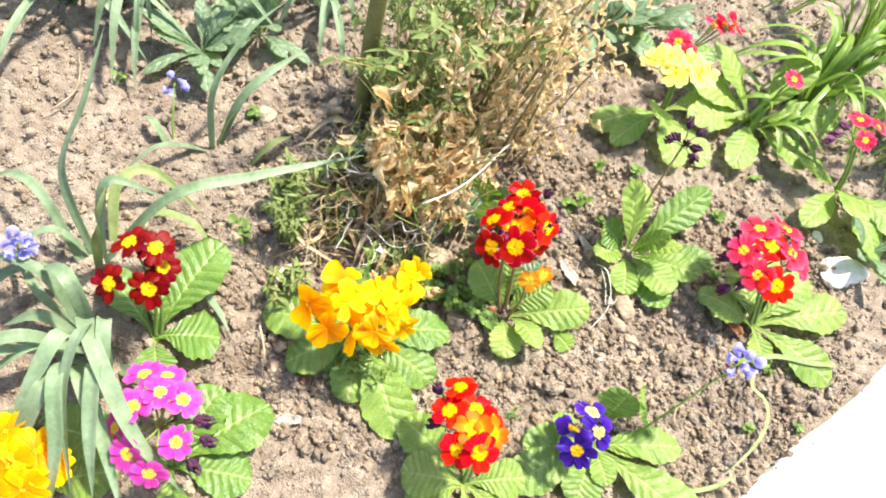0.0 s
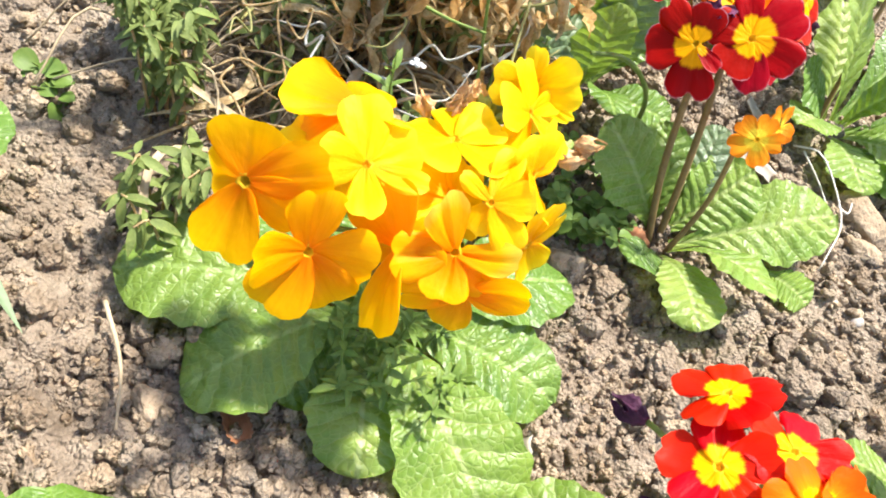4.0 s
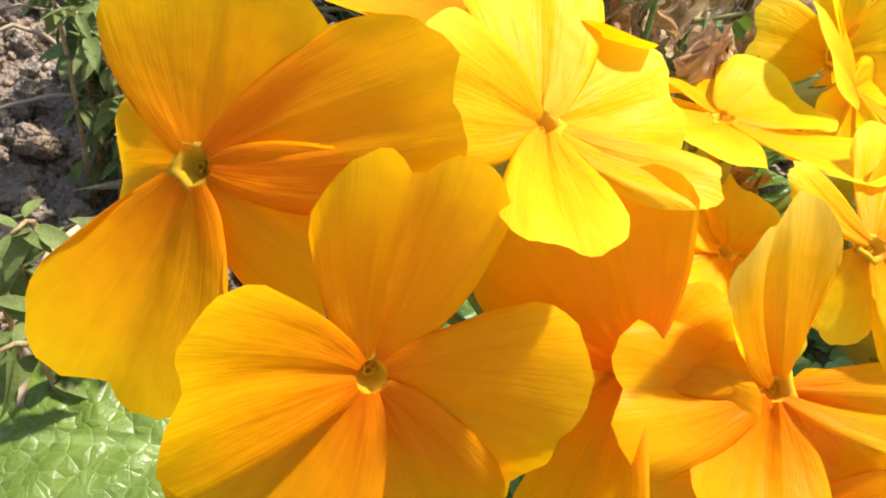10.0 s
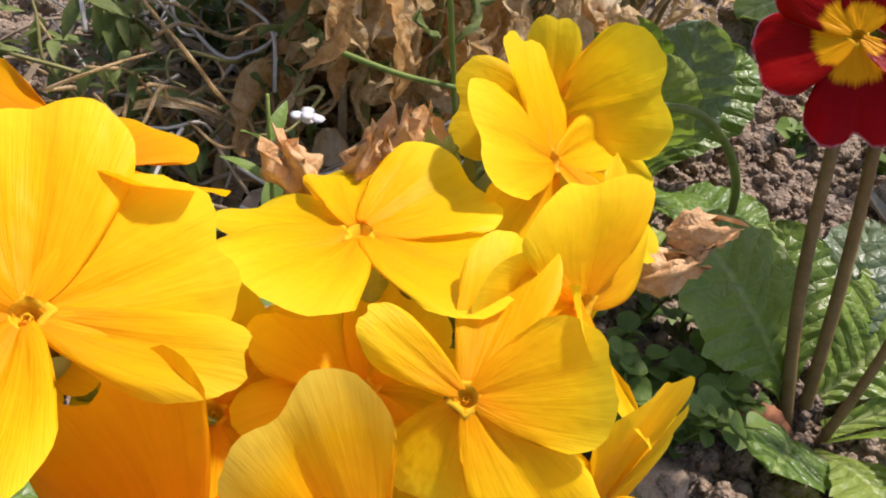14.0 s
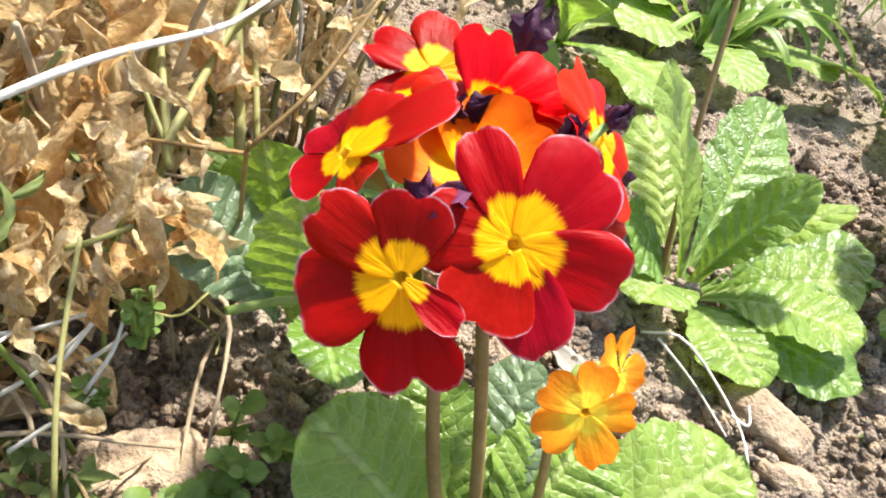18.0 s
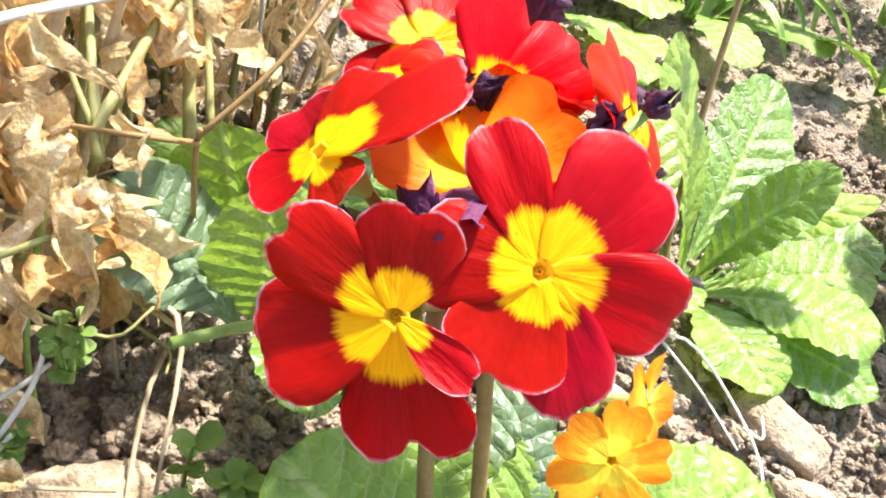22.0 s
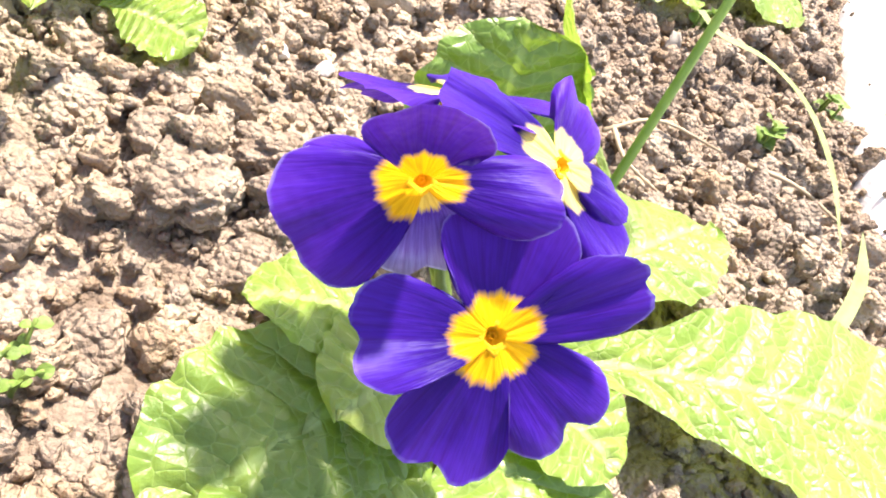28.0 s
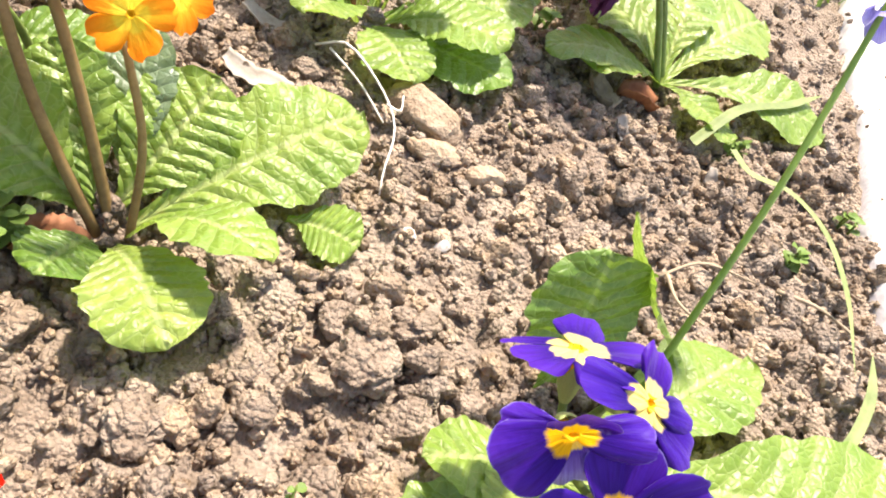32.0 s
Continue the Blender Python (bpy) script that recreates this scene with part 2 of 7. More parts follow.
M["rose"] = petal_material("rose_petal", (0.92, 0.62, 0.05), (0.72, 0.020, 0.055), (0.76, 0.025, 0.075), (0.80, 0.09, 0.19), 0.30, 0.4)
M["violet"] = petal_material("violet_petal", (0.90, 0.50, 0.005), (0.028, 0.006, 0.17), (0.048, 0.010, 0.26), (0.068, 0.018, 0.31), 0.33, 0.55, 0.24, 0.08, (0.17, 0.13, 0.40))
M["violet_white"] = petal_material("violet_petal_white_eye", (0.84, 0.70, 0.20), (0.028, 0.006, 0.17), (0.048, 0.010, 0.26), (0.068, 0.018, 0.31), 0.40, 0.55, 0.24, 0.08)
M["violet_faded"] = petal_material("faded_violet_petal", (0.90, 0.62, 0.10), (0.07, 0.03, 0.30), (0.16, 0.11, 0.42), (0.34, 0.30, 0.52), 0.33, 0.55, 0.24, 0.20, (0.6, 0.58, 0.7))
M["bluebell"] = petal_material("bluebell_petal", (0.34, 0.31, 0.72), (0.27, 0.25, 0.72), (0.33, 0.32, 0.78), (0.46, 0.46, 0.84), 0.10, 0.4)
M["leaf"] = leaf_material("primrose_leaf", (0.075, 0.158, 0.018), (0.130, 0.230, 0.030), (0.28, 0.40, 0.11), (0.22, 0.30, 0.045), 0.22)
# paler leaf green; also paints sunlight and sheen on leaves in the sun
M["leaf_pale_lit"] = leaf_material("pale_lit_primrose_leaf", (0.150, 0.265, 0.032), (0.260, 0.380, 0.062), (0.44, 0.54, 0.19), (0.38, 0.45, 0.10), 0.38)
M["leaf_blue"] = leaf_material("grey_green_leaf", (0.095, 0.155, 0.075), (0.160, 0.230, 0.125), (0.24, 0.32, 0.19), (0.18, 0.25, 0.12))
M["strap"] = plain_material("strap_leaf", (0.135, 0.205, 0.095), (0.270, 0.350, 0.205), 30, 0.55, 0.25, 0.15, 0.0006, None, 0.3)
M["strap_bright"] = plain_material("bright_strap_leaf", (0.135, 0.240, 0.030), (0.260, 0.380, 0.065), 30, 0.42, 0.30, 0.15, 0.0006, None, 0.5)
M["strap_dry"] = plain_material("fading_strap_leaf", (0.15, 0.205, 0.060), (0.30, 0.35, 0.13), 25, 0.55, 0.25, 0.2, 0.0008)
M["stem_brown"] = plain_material("flower_stalk", (0.180, 0.110, 0.040), (0.300, 0.205, 0.080), 60, 0.55, 0.0, 0.2, 0.0006)
M["stem_green"] = plain_material("green_stalk", (0.120, 0.190, 0.035), (0.230, 0.310, 0.070), 60, 0.5, 0.1, 0.2, 0.0006)
M["calyx"] = plain_material("calyx", (0.26, 0.34, 0.08), (0.50, 0.54, 0.22), 90, 0.55, 0.2, 0.3, 0.0008)
M["throat"] = plain_material("flower_throat", (0.86, 0.44, 0.0), (0.93, 0.58, 0.01), 200, 0.6, 0.2, 0.4, 0.0005)
# slightly darker throat colour that paints shade into the hole
M["throat_shaded"] = plain_material("flower_throat_shaded_hole", (0.74, 0.40, 0.002), (0.86, 0.50, 0.004), 200, 0.7)
M["wilted"] = plain_material("withered_petal", (0.030, 0.008, 0.022), (0.090, 0.022, 0.060), 120, 0.6, 0.1, 0.6, 0.001)
M["wilted_plum"] = plain_material("withered_plum_petal", (0.070, 0.012, 0.045), (0.20, 0.045, 0.12), 120, 0.6, 0.15, 0.6, 0.001)
M["wilted_tan"] = plain_material("withered_tan_petal", (0.55, 0.28, 0.10), (0.80, 0.60, 0.34), 120, 0.75, 0.2, 0.6, 0.001)
M["straw"] = plain_material("dry_straw", (0.33, 0.20, 0.08), (0.76, 0.58, 0.31), 90, 0.66, 0.52, 0.7, 0.002, (0.92, 0.85, 0.66))
# tan leaves; the orange-brown also paints in the look of backlit straw
M["straw_tan_backlit"] = plain_material("tan_backlit_dry_leaf", (0.36, 0.18, 0.060), (0.66, 0.41, 0.160), 90, 0.66, 0.54, 0.7, 0.002, (0.85, 0.68, 0.38))
M["straw_grey"] = plain_material("dry_grey_stem", (0.27, 0.20, 0.12), (0.50, 0.40, 0.26), 40, 0.85, 0.0, 0.5, 0.001)
M["weed"] = plain_material("weed_leaf", (0.105, 0.190, 0.035), (0.210, 0.300, 0.065), 60, 0.5, 0.3, 0.3, 0.001)
M["weed_wilt"] = plain_material("wilting_weed_leaf", (0.115, 0.165, 0.042), (0.245, 0.300, 0.088), 50, 0.6, 0.3, 0.4, 0.001)
M["bark"] = plain_material("green_brown_bark", (0.120, 0.115, 0.030), (0.240, 0.225, 0.080), 40, 0.7, 0.0, 0.5, 0.002)
M["kerb"] = plain_material("pale_concrete", (0.52, 0.49, 0.44), (0.66, 0.63, 0.58), 18, 0.9, 0.0, 0.5, 0.002, (0.78, 0.76, 0.71))
M["stone"] = plain_material("stone", (0.24, 0.17, 0.105), (0.40, 0.305, 0.205), 40, 0.95, 0.0, 0.9, 0.004, (0.50, 0.40, 0.29), 0.15)
M["stone_pale"] = plain_material("pale_stone", (0.46, 0.42, 0.36), (0.62, 0.58, 0.52), 26, 0.9, 0.0, 0.5, 0.002, (0.74, 0.71, 0.66))
M["dead_leaf"] = plain_material("dead_brown_leaf", (0.22, 0.085, 0.035), (0.40, 0.18, 0.085), 40, 0.7, 0.15, 0.5, 0.001)
M["flake"] = plain_material("pale_flake", (0.31, 0.27, 0.21), (0.47, 0.43, 0.36), 50, 0.8, 0.1, 0.4, 0.001)
M["root"] = plain_material("white_root", (0.50, 0.47, 0.40), (0.72, 0.69, 0.62), 80, 0.7)
M["stem_olive"] = plain_material("olive_stem", (0.150, 0.150, 0.040), (0.300, 0.280, 0.110), 40, 0.6, 0.0, 0.4, 0.001)
M["white_flower"] = plain_material("white_petal", (0.72, 0.72, 0.74), (0.82, 0.82, 0.82), 90, 0.6, 0.3)


# ---- mesh helpers ----
def build(name, verts, faces, mats, parent=None, uv=None, vein=None, which=None, label="", at=None, smooth=True):
    """Links one mesh object. verts are local to at (a place in the parent's frame)."""
    me = bpy.data.meshes.new(name)
    me.from_pydata([tuple(v) for v in verts], [], [tuple(f) for f in faces])
    for m in mats if isinstance(mats, (list, tuple)) else [mats]:
        me.materials.append(m)
    if smooth:
        me.polygons.foreach_set("use_smooth", [True] * len(me.polygons))
    if which is not None:
        me.polygons.foreach_set("material_index", which)
    if uv is not None:
        loops = np.empty(len(me.loops), dtype=np.int32)
        me.loops.foreach_get("vertex_index", loops)
        layer = me.uv_layers.new(name="UVMap")
        layer.data.foreach_set("uv", np.asarray(uv, dtype=np.float32)[loops].ravel())
    if vein is not None:
        a = me.attributes.new("vein", "FLOAT", "POINT")
        a.data.foreach_set("value", np.asarray(vein, dtype=np.float32))
    ob = new(name, me)
    if parent is not None:
        ob.parent = parent
    if at is not None:
        ob.location = at
    if label:
        tagged(ob, label)
    return ob


def thing(name, place, label, category, group="", kind=""):
    ob = new(name)
    ob.location = place
    ob.empty_display_size = 0.02
    return tagged(ob, label, category, group, kind)


def grid_faces(nu, nv, wrap=False):
    out = []
    for j in range(nv - 1):
        for i in range(nu if wrap else nu - 1):
            k = (i + 1) % nu
            out.append((j * nu + i, j * nu + k, (j + 1) * nu + k, (j + 1) * nu + i))
    return out


def tube_data(points, radii, sides=7, start=0):
    pts = np.array(points, float)
    n = len(pts)
    tang = np.gradient(pts, axis=0)
    tang /= np.linalg.norm(tang, axis=1)[:, None] + 1e-12
    ref = np.array([0.31, 0.17, 0.93]) if abs(tang[0][2]) < 0.9 else np.array([1.0, 0.1, 0.0])
    verts = []
    for i in range(n):
        a = np.cross(tang[i], ref)
        a /= np.linalg.norm(a) + 1e-12
        b = np.cross(tang[i], a)
        for k in range(sides):
            w = 2 * math.pi * k / sides
            verts.append(pts[i] + radii[i] * (math.cos(w) * a + math.sin(w) * b))
    faces = [tuple(start + v for v in f) for f in grid_faces(sides, n, True)]
    faces.append(tuple(start + k for k in range(sides))[::-1])
    faces.append(tuple(start + (n - 1) * sides + k for k in range(sides)))
    return verts, faces


def curve(points, n):
    """A smooth run of n points through a few given ones."""
    p = np.array(points, float)
    if len(p) == 2:
        return p[0] + (p[1] - p[0]) * np.linspace(0, 1, n)[:, None]
    q = np.vstack([2 * p[0] - p[1], p, 2 * p[-1] - p[-2]])
    out = []
    for s in np.linspace(0, len(p) - 1, n):
        i = min(int(s), len(p) - 2)
        t = s - i
        a, b, c, d = q[i : i + 4]
        out.append(0.5 * (2 * b + (c - a) * t + (2 * a - 5 * b + 4 * c - d) * t * t + (3 * b - a - 3 * c + d) * t**3))
    return np.array(out)


def stalk(name, points, r0, r1, mat, parent, label="", n=10, sides=7):
    p = curve(points, n)
    v, f = tube_data(p - p[0], np.linspace(r0, r1, n), sides)
    return build(name, v, f, mat, parent, label=label, at=tuple(p[0]))


def frame_of(normal, roll=0.0, up=(0, 0, 1)):
    z = Vector(normal).normalized()
    y = Vector(up) - z * z.dot(Vector(up))
    if y.length < 0.05:
        y = Vector((0, 1, 0)) - z * z.dot(Vector((0, 1, 0)))
    y.normalize()
    x = y.cross(z)
    m = Matrix((x, y, z)).transposed().to_4x4()
    return m @ Matrix.Rotation(radians(roll), 4, "Z")


# ---- petals and flowers ----
def petal_shape(seed, cup=0.25, wave=0.06, notch=0.13, width=37.0, curl=0.0, nu=19, nv=15, blunt=0.62, crease=0.035):
    """One heart-shaped petal, base at the origin, along +y, one unit long, face up."""
    rng = random.Random(seed)
    ph, ph2, ph3, skew = rng.uniform(0, 6.28), rng.uniform(0, 6.28), rng.uniform(0, 6.28), rng.uniform(-0.12, 0.12)
    off = rng.uniform(-0.10, 0.10)
    side = rng.uniform(0.95, 1.05)
    bow = rng.uniform(-0.20, 0.12)
    deep = notch * rng.uniform(0.7, 1.25)
    verts, uv, rim = [], [], []
    for j in range(nv):
        v = (j / (nv - 1)) ** 0.8
        for i in range(nu):
            u = -1 + 2 * i / (nu - 1)
            au = abs(u)
            tip = blunt + (1 - blunt) * max(0.0, 1 - au**2.5) ** 0.5
            tip *= 1 + 0.25 * skew * u
            tip -= deep * math.exp(-(((u - off) / 0.17) ** 2))
            tip += 0.008 * math.sin(6 * u + ph) + 0.006 * math.sin(19 * u + ph2) + 0.004 * math.sin(37 * u + ph3)
            r = 0.08 + v * (tip - 0.08)
            th = u * radians(width) * side * (1.04 + 0.05 * math.sin(math.pi * v) - 0.07 * v * v + 0.55 * (1 - v) ** 2)
            x, y = r * math.sin(th), r * math.cos(th)
            z = (cup + bow) * r * r - 0.12 * bow * r**4
            z -= crease * math.exp(-(((u - off) / 0.15) ** 2)) * math.sin(math.pi * min(1, 0.15 + 0.85 * v))
            z += 0.006 * math.cos(8.5 * (u - off)) * math.sin(math.pi * v) * (1 - v) * 2.2
            z += wave * v * v * (math.sin(2.6 * u + ph) + 0.45 * math.sin(5.2 * u + ph2) + 0.22 * math.sin(10 * u + ph3) * v)
            z += wave * 0.5 * v * math.sin(4 * v + ph2) + curl * (au**2) * v * v
            z -= 0.05 * v**5 * (1 + math.sin(ph3))
            z += 0.015 * (1 - v) ** 3
            verts.append((x, y, z))
            uv.append((u * 0.5 + 0.5, r))
            rim.append(1.0 if j == nv - 1 or (i in (0, nu - 1) and v > 0.45) else 0.0)
    return verts, grid_faces(nu, nv), uv, rim


PETALS = {}


def petal_set(key, mat, count, **shape):
    """A few petal meshes of one colour, shared by all its flowers."""
    if key not in PETALS:
        out = []
        for k in range(count):
            v, f, uv, rim = petal_shape(key + str(k), **shape)
            ob = build("petal", v, f, mat, None, uv, rim)
            out.append(ob.data)
            bpy.data.objects.remove(ob)
        PETALS[key] = out
    return PETALS[key]


CENTRES = {}


def centre_mesh(key, eye_mat, tube=0.75, eye=0.122):
    """Throat ring, hole, tube and calyx of a flower one unit in petal length."""
    if key in CENTRES:
        return CENTRES[key]
    sides = 20
    rings = [(0.34, -0.085, 1), (0.54, -0.050, 1), (0.66, 0.010, 0), (0.86, 0.022, 0), (1.10, 0.016, 0), (1.06, -0.03, 0)]
    verts, faces, which = [], [], []
    for r, z, _ in rings:
        for k in range(sides):
            a = 2 * math.pi * k / sides
            w = 0.94 + (0.15 * math.cos(5 * a) + 0.06 * math.cos(10 * a + 0.6)) * (r > 0.65)
            verts.append((eye * r * w * math.cos(a), eye * r * w * math.sin(a), z))
    for j in range(len(rings) - 1):
        for k in range(sides):
            k2 = (k + 1) % sides
            faces.append((j * sides + k, j * sides + k2, (j + 1) * sides + k2, (j + 1) * sides + k))
            which.append(1 if j < 2 else 0)
    faces.append(tuple(range(sides))[::-1])
    which.append(1)
    # anthers in the throat
    for k in range(5):
        a = 2 * math.pi * k / 5
        s = len(verts)
        v, f = tube_data([(0.02 * math.cos(a), 0.02 * math.sin(a), -0.09), (0.026 * math.cos(a), 0.026 * math.sin(a), -0.05), (0.02 * math.cos(a + 1), 0.02 * math.sin(a + 1), -0.03)], [0.008, 0.009, 0.004], 5, s)
        verts += [tuple(x) for x in v]
        faces += f
        which += [0] * len(f)
    s = len(verts)
    v, f = tube_data([(0, 0, -0.01), (0, 0, -tube * 0.4), (0, 0, -tube)], [eye * 1.0, eye * 0.66, eye * 0.55], 10, s)
    f = f[:-2]
    verts += [tuple(x) for x in v]
    faces += f
    which += [0] * len(f)
    # calyx with five teeth
    n, rows = 20, 6
    s = len(verts)
    for j in range(rows):
        q = j / (rows - 1)
        for k in range(n):
            a = 2 * math.pi * k / n
            rad = eye * (0.55 + 0.95 * math.sin(min(1.0, q * 1.15) * 1.7)) * (1 + 0.10 * math.cos(5 * a))
            top = -tube * 0.32 + 0.10 * math.cos(5 * a)
            z = -tube * 1.08 + q * (top + tube * 1.08)
            verts.append((rad * math.cos(a), rad * math.sin(a), z))
    g = [tuple(s + x for x in face) for face in grid_faces(n, rows, True)]
    faces += g
    which += [2] * len(g)
    ob = build("flower", verts, faces, [eye_mat, M["throat_shaded"], M["calyx"]], None, None, None, which)
    me = ob.data
    bpy.data.objects.remove(ob)
    CENTRES[key] = me
    return me


def flower(plant, place, normal, size, petals, roll=0.0, seed=0, spread=1.0, hub=None, stalk_mat=None, eye_mat=None, lift=0.0, label="", layout=None, count=5):
    """One flower on a plant: centre, petals, and a stalklet to the hub. place and hub are in the world.
    layout gives each petal's turn from the top, its lift, and factors for length and width."""
    rng = random.Random(seed * 7 + 3)
    fl = new("flower", centre_mesh("plain" if eye_mat is None else eye_mat.name, eye_mat or M["throat"]))
    fl.parent = plant
    base = plant.location
    m = Matrix.Translation(Vector(place) - base) @ frame_of(normal, roll) @ Matrix.Scale(size, 4)
    fl.matrix_basis = m
    if label:
        tagged(fl, label)
    rows = layout or [(360 / count * k + rng.uniform(-4, 4), rng.uniform(-5, 6), rng.uniform(0.93, 1.05), rng.uniform(0.95, 1.05)) for k in range(count)]
    for k, (turn, tilt, ln, wd) in enumerate(rows):
        pe = new("petal", petals[rng.randrange(len(petals))])
        pe.parent = fl
        pe.matrix_basis = (
            Matrix.Rotation(radians(turn), 4, "Z")
            @ Matrix.Translation((0, 0.02, 0.004 * k))
            @ Matrix.Rotation(radians(lift + tilt + (4.0 if k % 2 else -2.0)), 4, "X")
            @ Matrix.Rotation(radians(10 + rng.uniform(-5, 5)), 4, "Y")
            @ Matrix.Diagonal((ln * wd * spread, ln, ln, 1))
        )
    if hub is not None:
        back = Vector(place) - Vector(normal).normalized() * size * 0.8
        h = Vector(hub)
        mid = (back + h) / 2 + Vector((0, 0, -0.004)) - Vector(normal).normalized() * size * 0.15
        stalk("stalklet", [h - base, mid - base, back - base], 0.0013, 0.0015, stalk_mat or M["stem_green"], plant, n=6, sides=6)
    return fl


def bloom(plant, mats, place, aim, rows, seed, hub, stalk_mat, wave=0.05, wide=39, blunt=0.50, crease=0.04, eye_mat=None, label=""):
    """A flower whose petals differ. Each row: turn from the top, tilt, length, width against length, roll, cup, notch."""
    size = 0.93 * sum(r[2] for r in rows) / len(rows)
    fl = new("flower", centre_mesh("plain" if eye_mat is None else eye_mat.name, eye_mat or M["throat"]))
    fl.parent = plant
    fl.matrix_basis = Matrix.Translation(Vector(place) - plant.location) @ frame_of(aim) @ Matrix.Scale(size, 4)
    if label:
        tagged(fl, label)
    for k, (turn, tilt, ln, wd, roll, cup, notch) in enumerate(rows):
        mat = mats[k % len(mats)]
        key = (seed, k)
        v, f, uv, rim = petal_shape("%d.%d" % key, cup, wave, notch, wide, 0.0, 25, 19, blunt, crease)
        pe = build("petal", v, f, M[mat], fl, uv, rim)
        q = ln / size
        pe.matrix_basis = (
            Matrix.Rotation(radians(turn), 4, "Z")
            @ Matrix.Translation((0, 0.0, 0.006 * (k % 3)))
            @ Matrix.Rotation(radians(tilt), 4, "X")
            @ Matrix.Rotation(radians(roll), 4, "Y")
            @ Matrix.Diagonal((q * wd, q, q, 1))
        )
    back = Vector(place) - Vector(aim).normalized() * size * 0.8
    h = Vector(hub)
    mid = (back + h) / 2 + Vector((0, 0, -0.004)) - Vector(aim).normalized() * size * 0.15
    base = plant.location
    stalk("stalklet", [h - base, mid - base, back - base], 0.0013, 0.0015, stalk_mat, plant, n=6, sides=6)
    return fl


def crumple(name, plant, place, size, mat, seed, aim=(0, 0, -1), label="", long=1.6, hub=None):
    """A withered flower: a shrunken, folded bag of petals."""
    rng = random.Random(seed)
    n, rows = 24, 11
    ph = [rng.uniform(0, 6.28) for _ in range(6)]
    verts = []
    for j in range(rows):
        q = j / (rows - 1)
        for k in range(n):
            a = 2 * math.pi * k / n
            prof = 0.22 + 0.78 * math.sin(0.25 + 2.3 * q) ** 1.0 if q < 0.85 else 0.55
            rad = prof * (1 + 0.55 * math.sin(5 * a + ph[0] + 2.5 * q) * q + 0.38 * math.sin(8 * a + ph[1] - 4 * q) * (0.3 + q) + 0.20 * rng.uniform(-1, 1))
            verts.append((0.5 * size * rad * math.cos(a), 0.5 * size * rad * math.sin(a), size * long * (q + 0.30 * math.sin(3 * a + ph[2]) * q * q + 0.15 * math.sin(5 * a + ph[3]) * q)))
    faces = grid_faces(n, rows, True)
    faces.append(tuple(range(n))[::-1])
    ob = build(name, verts, faces, mat, plant, label=label)
    ob.matrix_basis = Matrix.Translation(Vector(place) - plant.location) @ frame_of(aim, rng.uniform(0, 360), (0.2, 1, 0.1))
    if hub is not None:
        stalk("stalklet", [Vector(hub) - plant.location, (Vector(hub) + Vector(place)) / 2 - plant.location + Vector((0, 0, 0.004)), Vector(place) - plant.location], 0.0011, 0.0014, M["stem_green"], plant, n=5, sides=5)
    return ob


# ---- leaves ----
def smooth(a, b, x):
    t = min(1.0, max(0.0, (x - a) / (b - a)))
    return t * t * (3 - 2 * t)


def leaf(plant, az, length, width, rise, droop, seed, mat="leaf", twist=0.0, base=(0, 0, 0.004), veins=10, fold=0.25, nu=23, nv=50, bend=0.0, ruffle=1.0, petiole=0.13):
    """A puckered primrose leaf from the crown: az 0 is +x; rise and droop in degrees; bend turns it sideways."""
    rng = random.Random(seed)
    ph, ph2, ph3 = (rng.uniform(0, 6.28) for _ in range(3))
    verts, uv, vein = [], [], []
    p = np.zeros(3)
    ds = length / (nv - 1)
    for j in range(nv):
        s = j / (nv - 1)
        el = radians(rise - droop * s**1.3)
        a = radians(az + bend * s)
        ahead = np.array([math.cos(el) * math.cos(a), math.cos(el) * math.sin(a), math.sin(el)])
        if j:
            p = p + ahead * ds
        side = np.array([math.sin(a), -math.cos(a), 0.0])
        up = np.cross(side, ahead)
        tw = radians(twist * s)
        side, up = side * math.cos(tw) + up * math.sin(tw), up * math.cos(tw) - side * math.sin(tw)
        w = petiole + (1 - petiole) * smooth(0.12, 0.68, s)
        if s > 0.66:
            w *= max(0.0, 1 - ((s - 0.66) / 0.34) ** 2.3) ** 0.55
        w = max(w, 0.02) * width / 2
        for i in range(nu):
            u = -1 + 2 * i / (nu - 1)
            au = abs(u)
            edge = 1 + au**3 * (0.040 * math.sin(58 * s + ph + 2 * (u > 0)) + 0.03 * math.sin(23 * s + ph2 * (1 + (u > 0))))
            x = u * w * edge
            q = (s - 0.17 * au + 0.05 * au * au) * veins + 0.18 * math.sin(5 * s + ph) + (0.4 if u > 0 else 0.0)
            rib = math.exp(-((au * w / (0.0022 * (1.2 - 0.8 * s))) ** 2))
            body = smooth(0.10, 0.32, s) * (1 - 0.35 * au)
            pucker = 0.019 * width * (math.sqrt(abs(math.sin(math.pi * q))) - 0.55) * body
            pucker += 0.016 * width * math.sin(3.1 * math.pi * q + ph3) * math.sin(10.5 * u + ph) * body
            z = fold * au**1.5 * w * (0.55 - 0.75 * s) + pucker
            z += ruffle * width * 0.045 * au**2 * (math.sin(11 * s + ph + 2.6 * (u > 0)) + 0.5 * math.sin(26 * s + ph2 - 1.7 * (u > 0))) * smooth(0.2, 0.5, s)
            z -= rib * 0.0012
            verts.append(p + side * x + up * z)
            uv.append((u * 0.5 * w / 0.03 + 0.5, s * length / 0.12))
            vein.append(q)
    return build("leaf", verts, grid_faces(nu, nv), M[mat], plant, uv, vein, at=base)


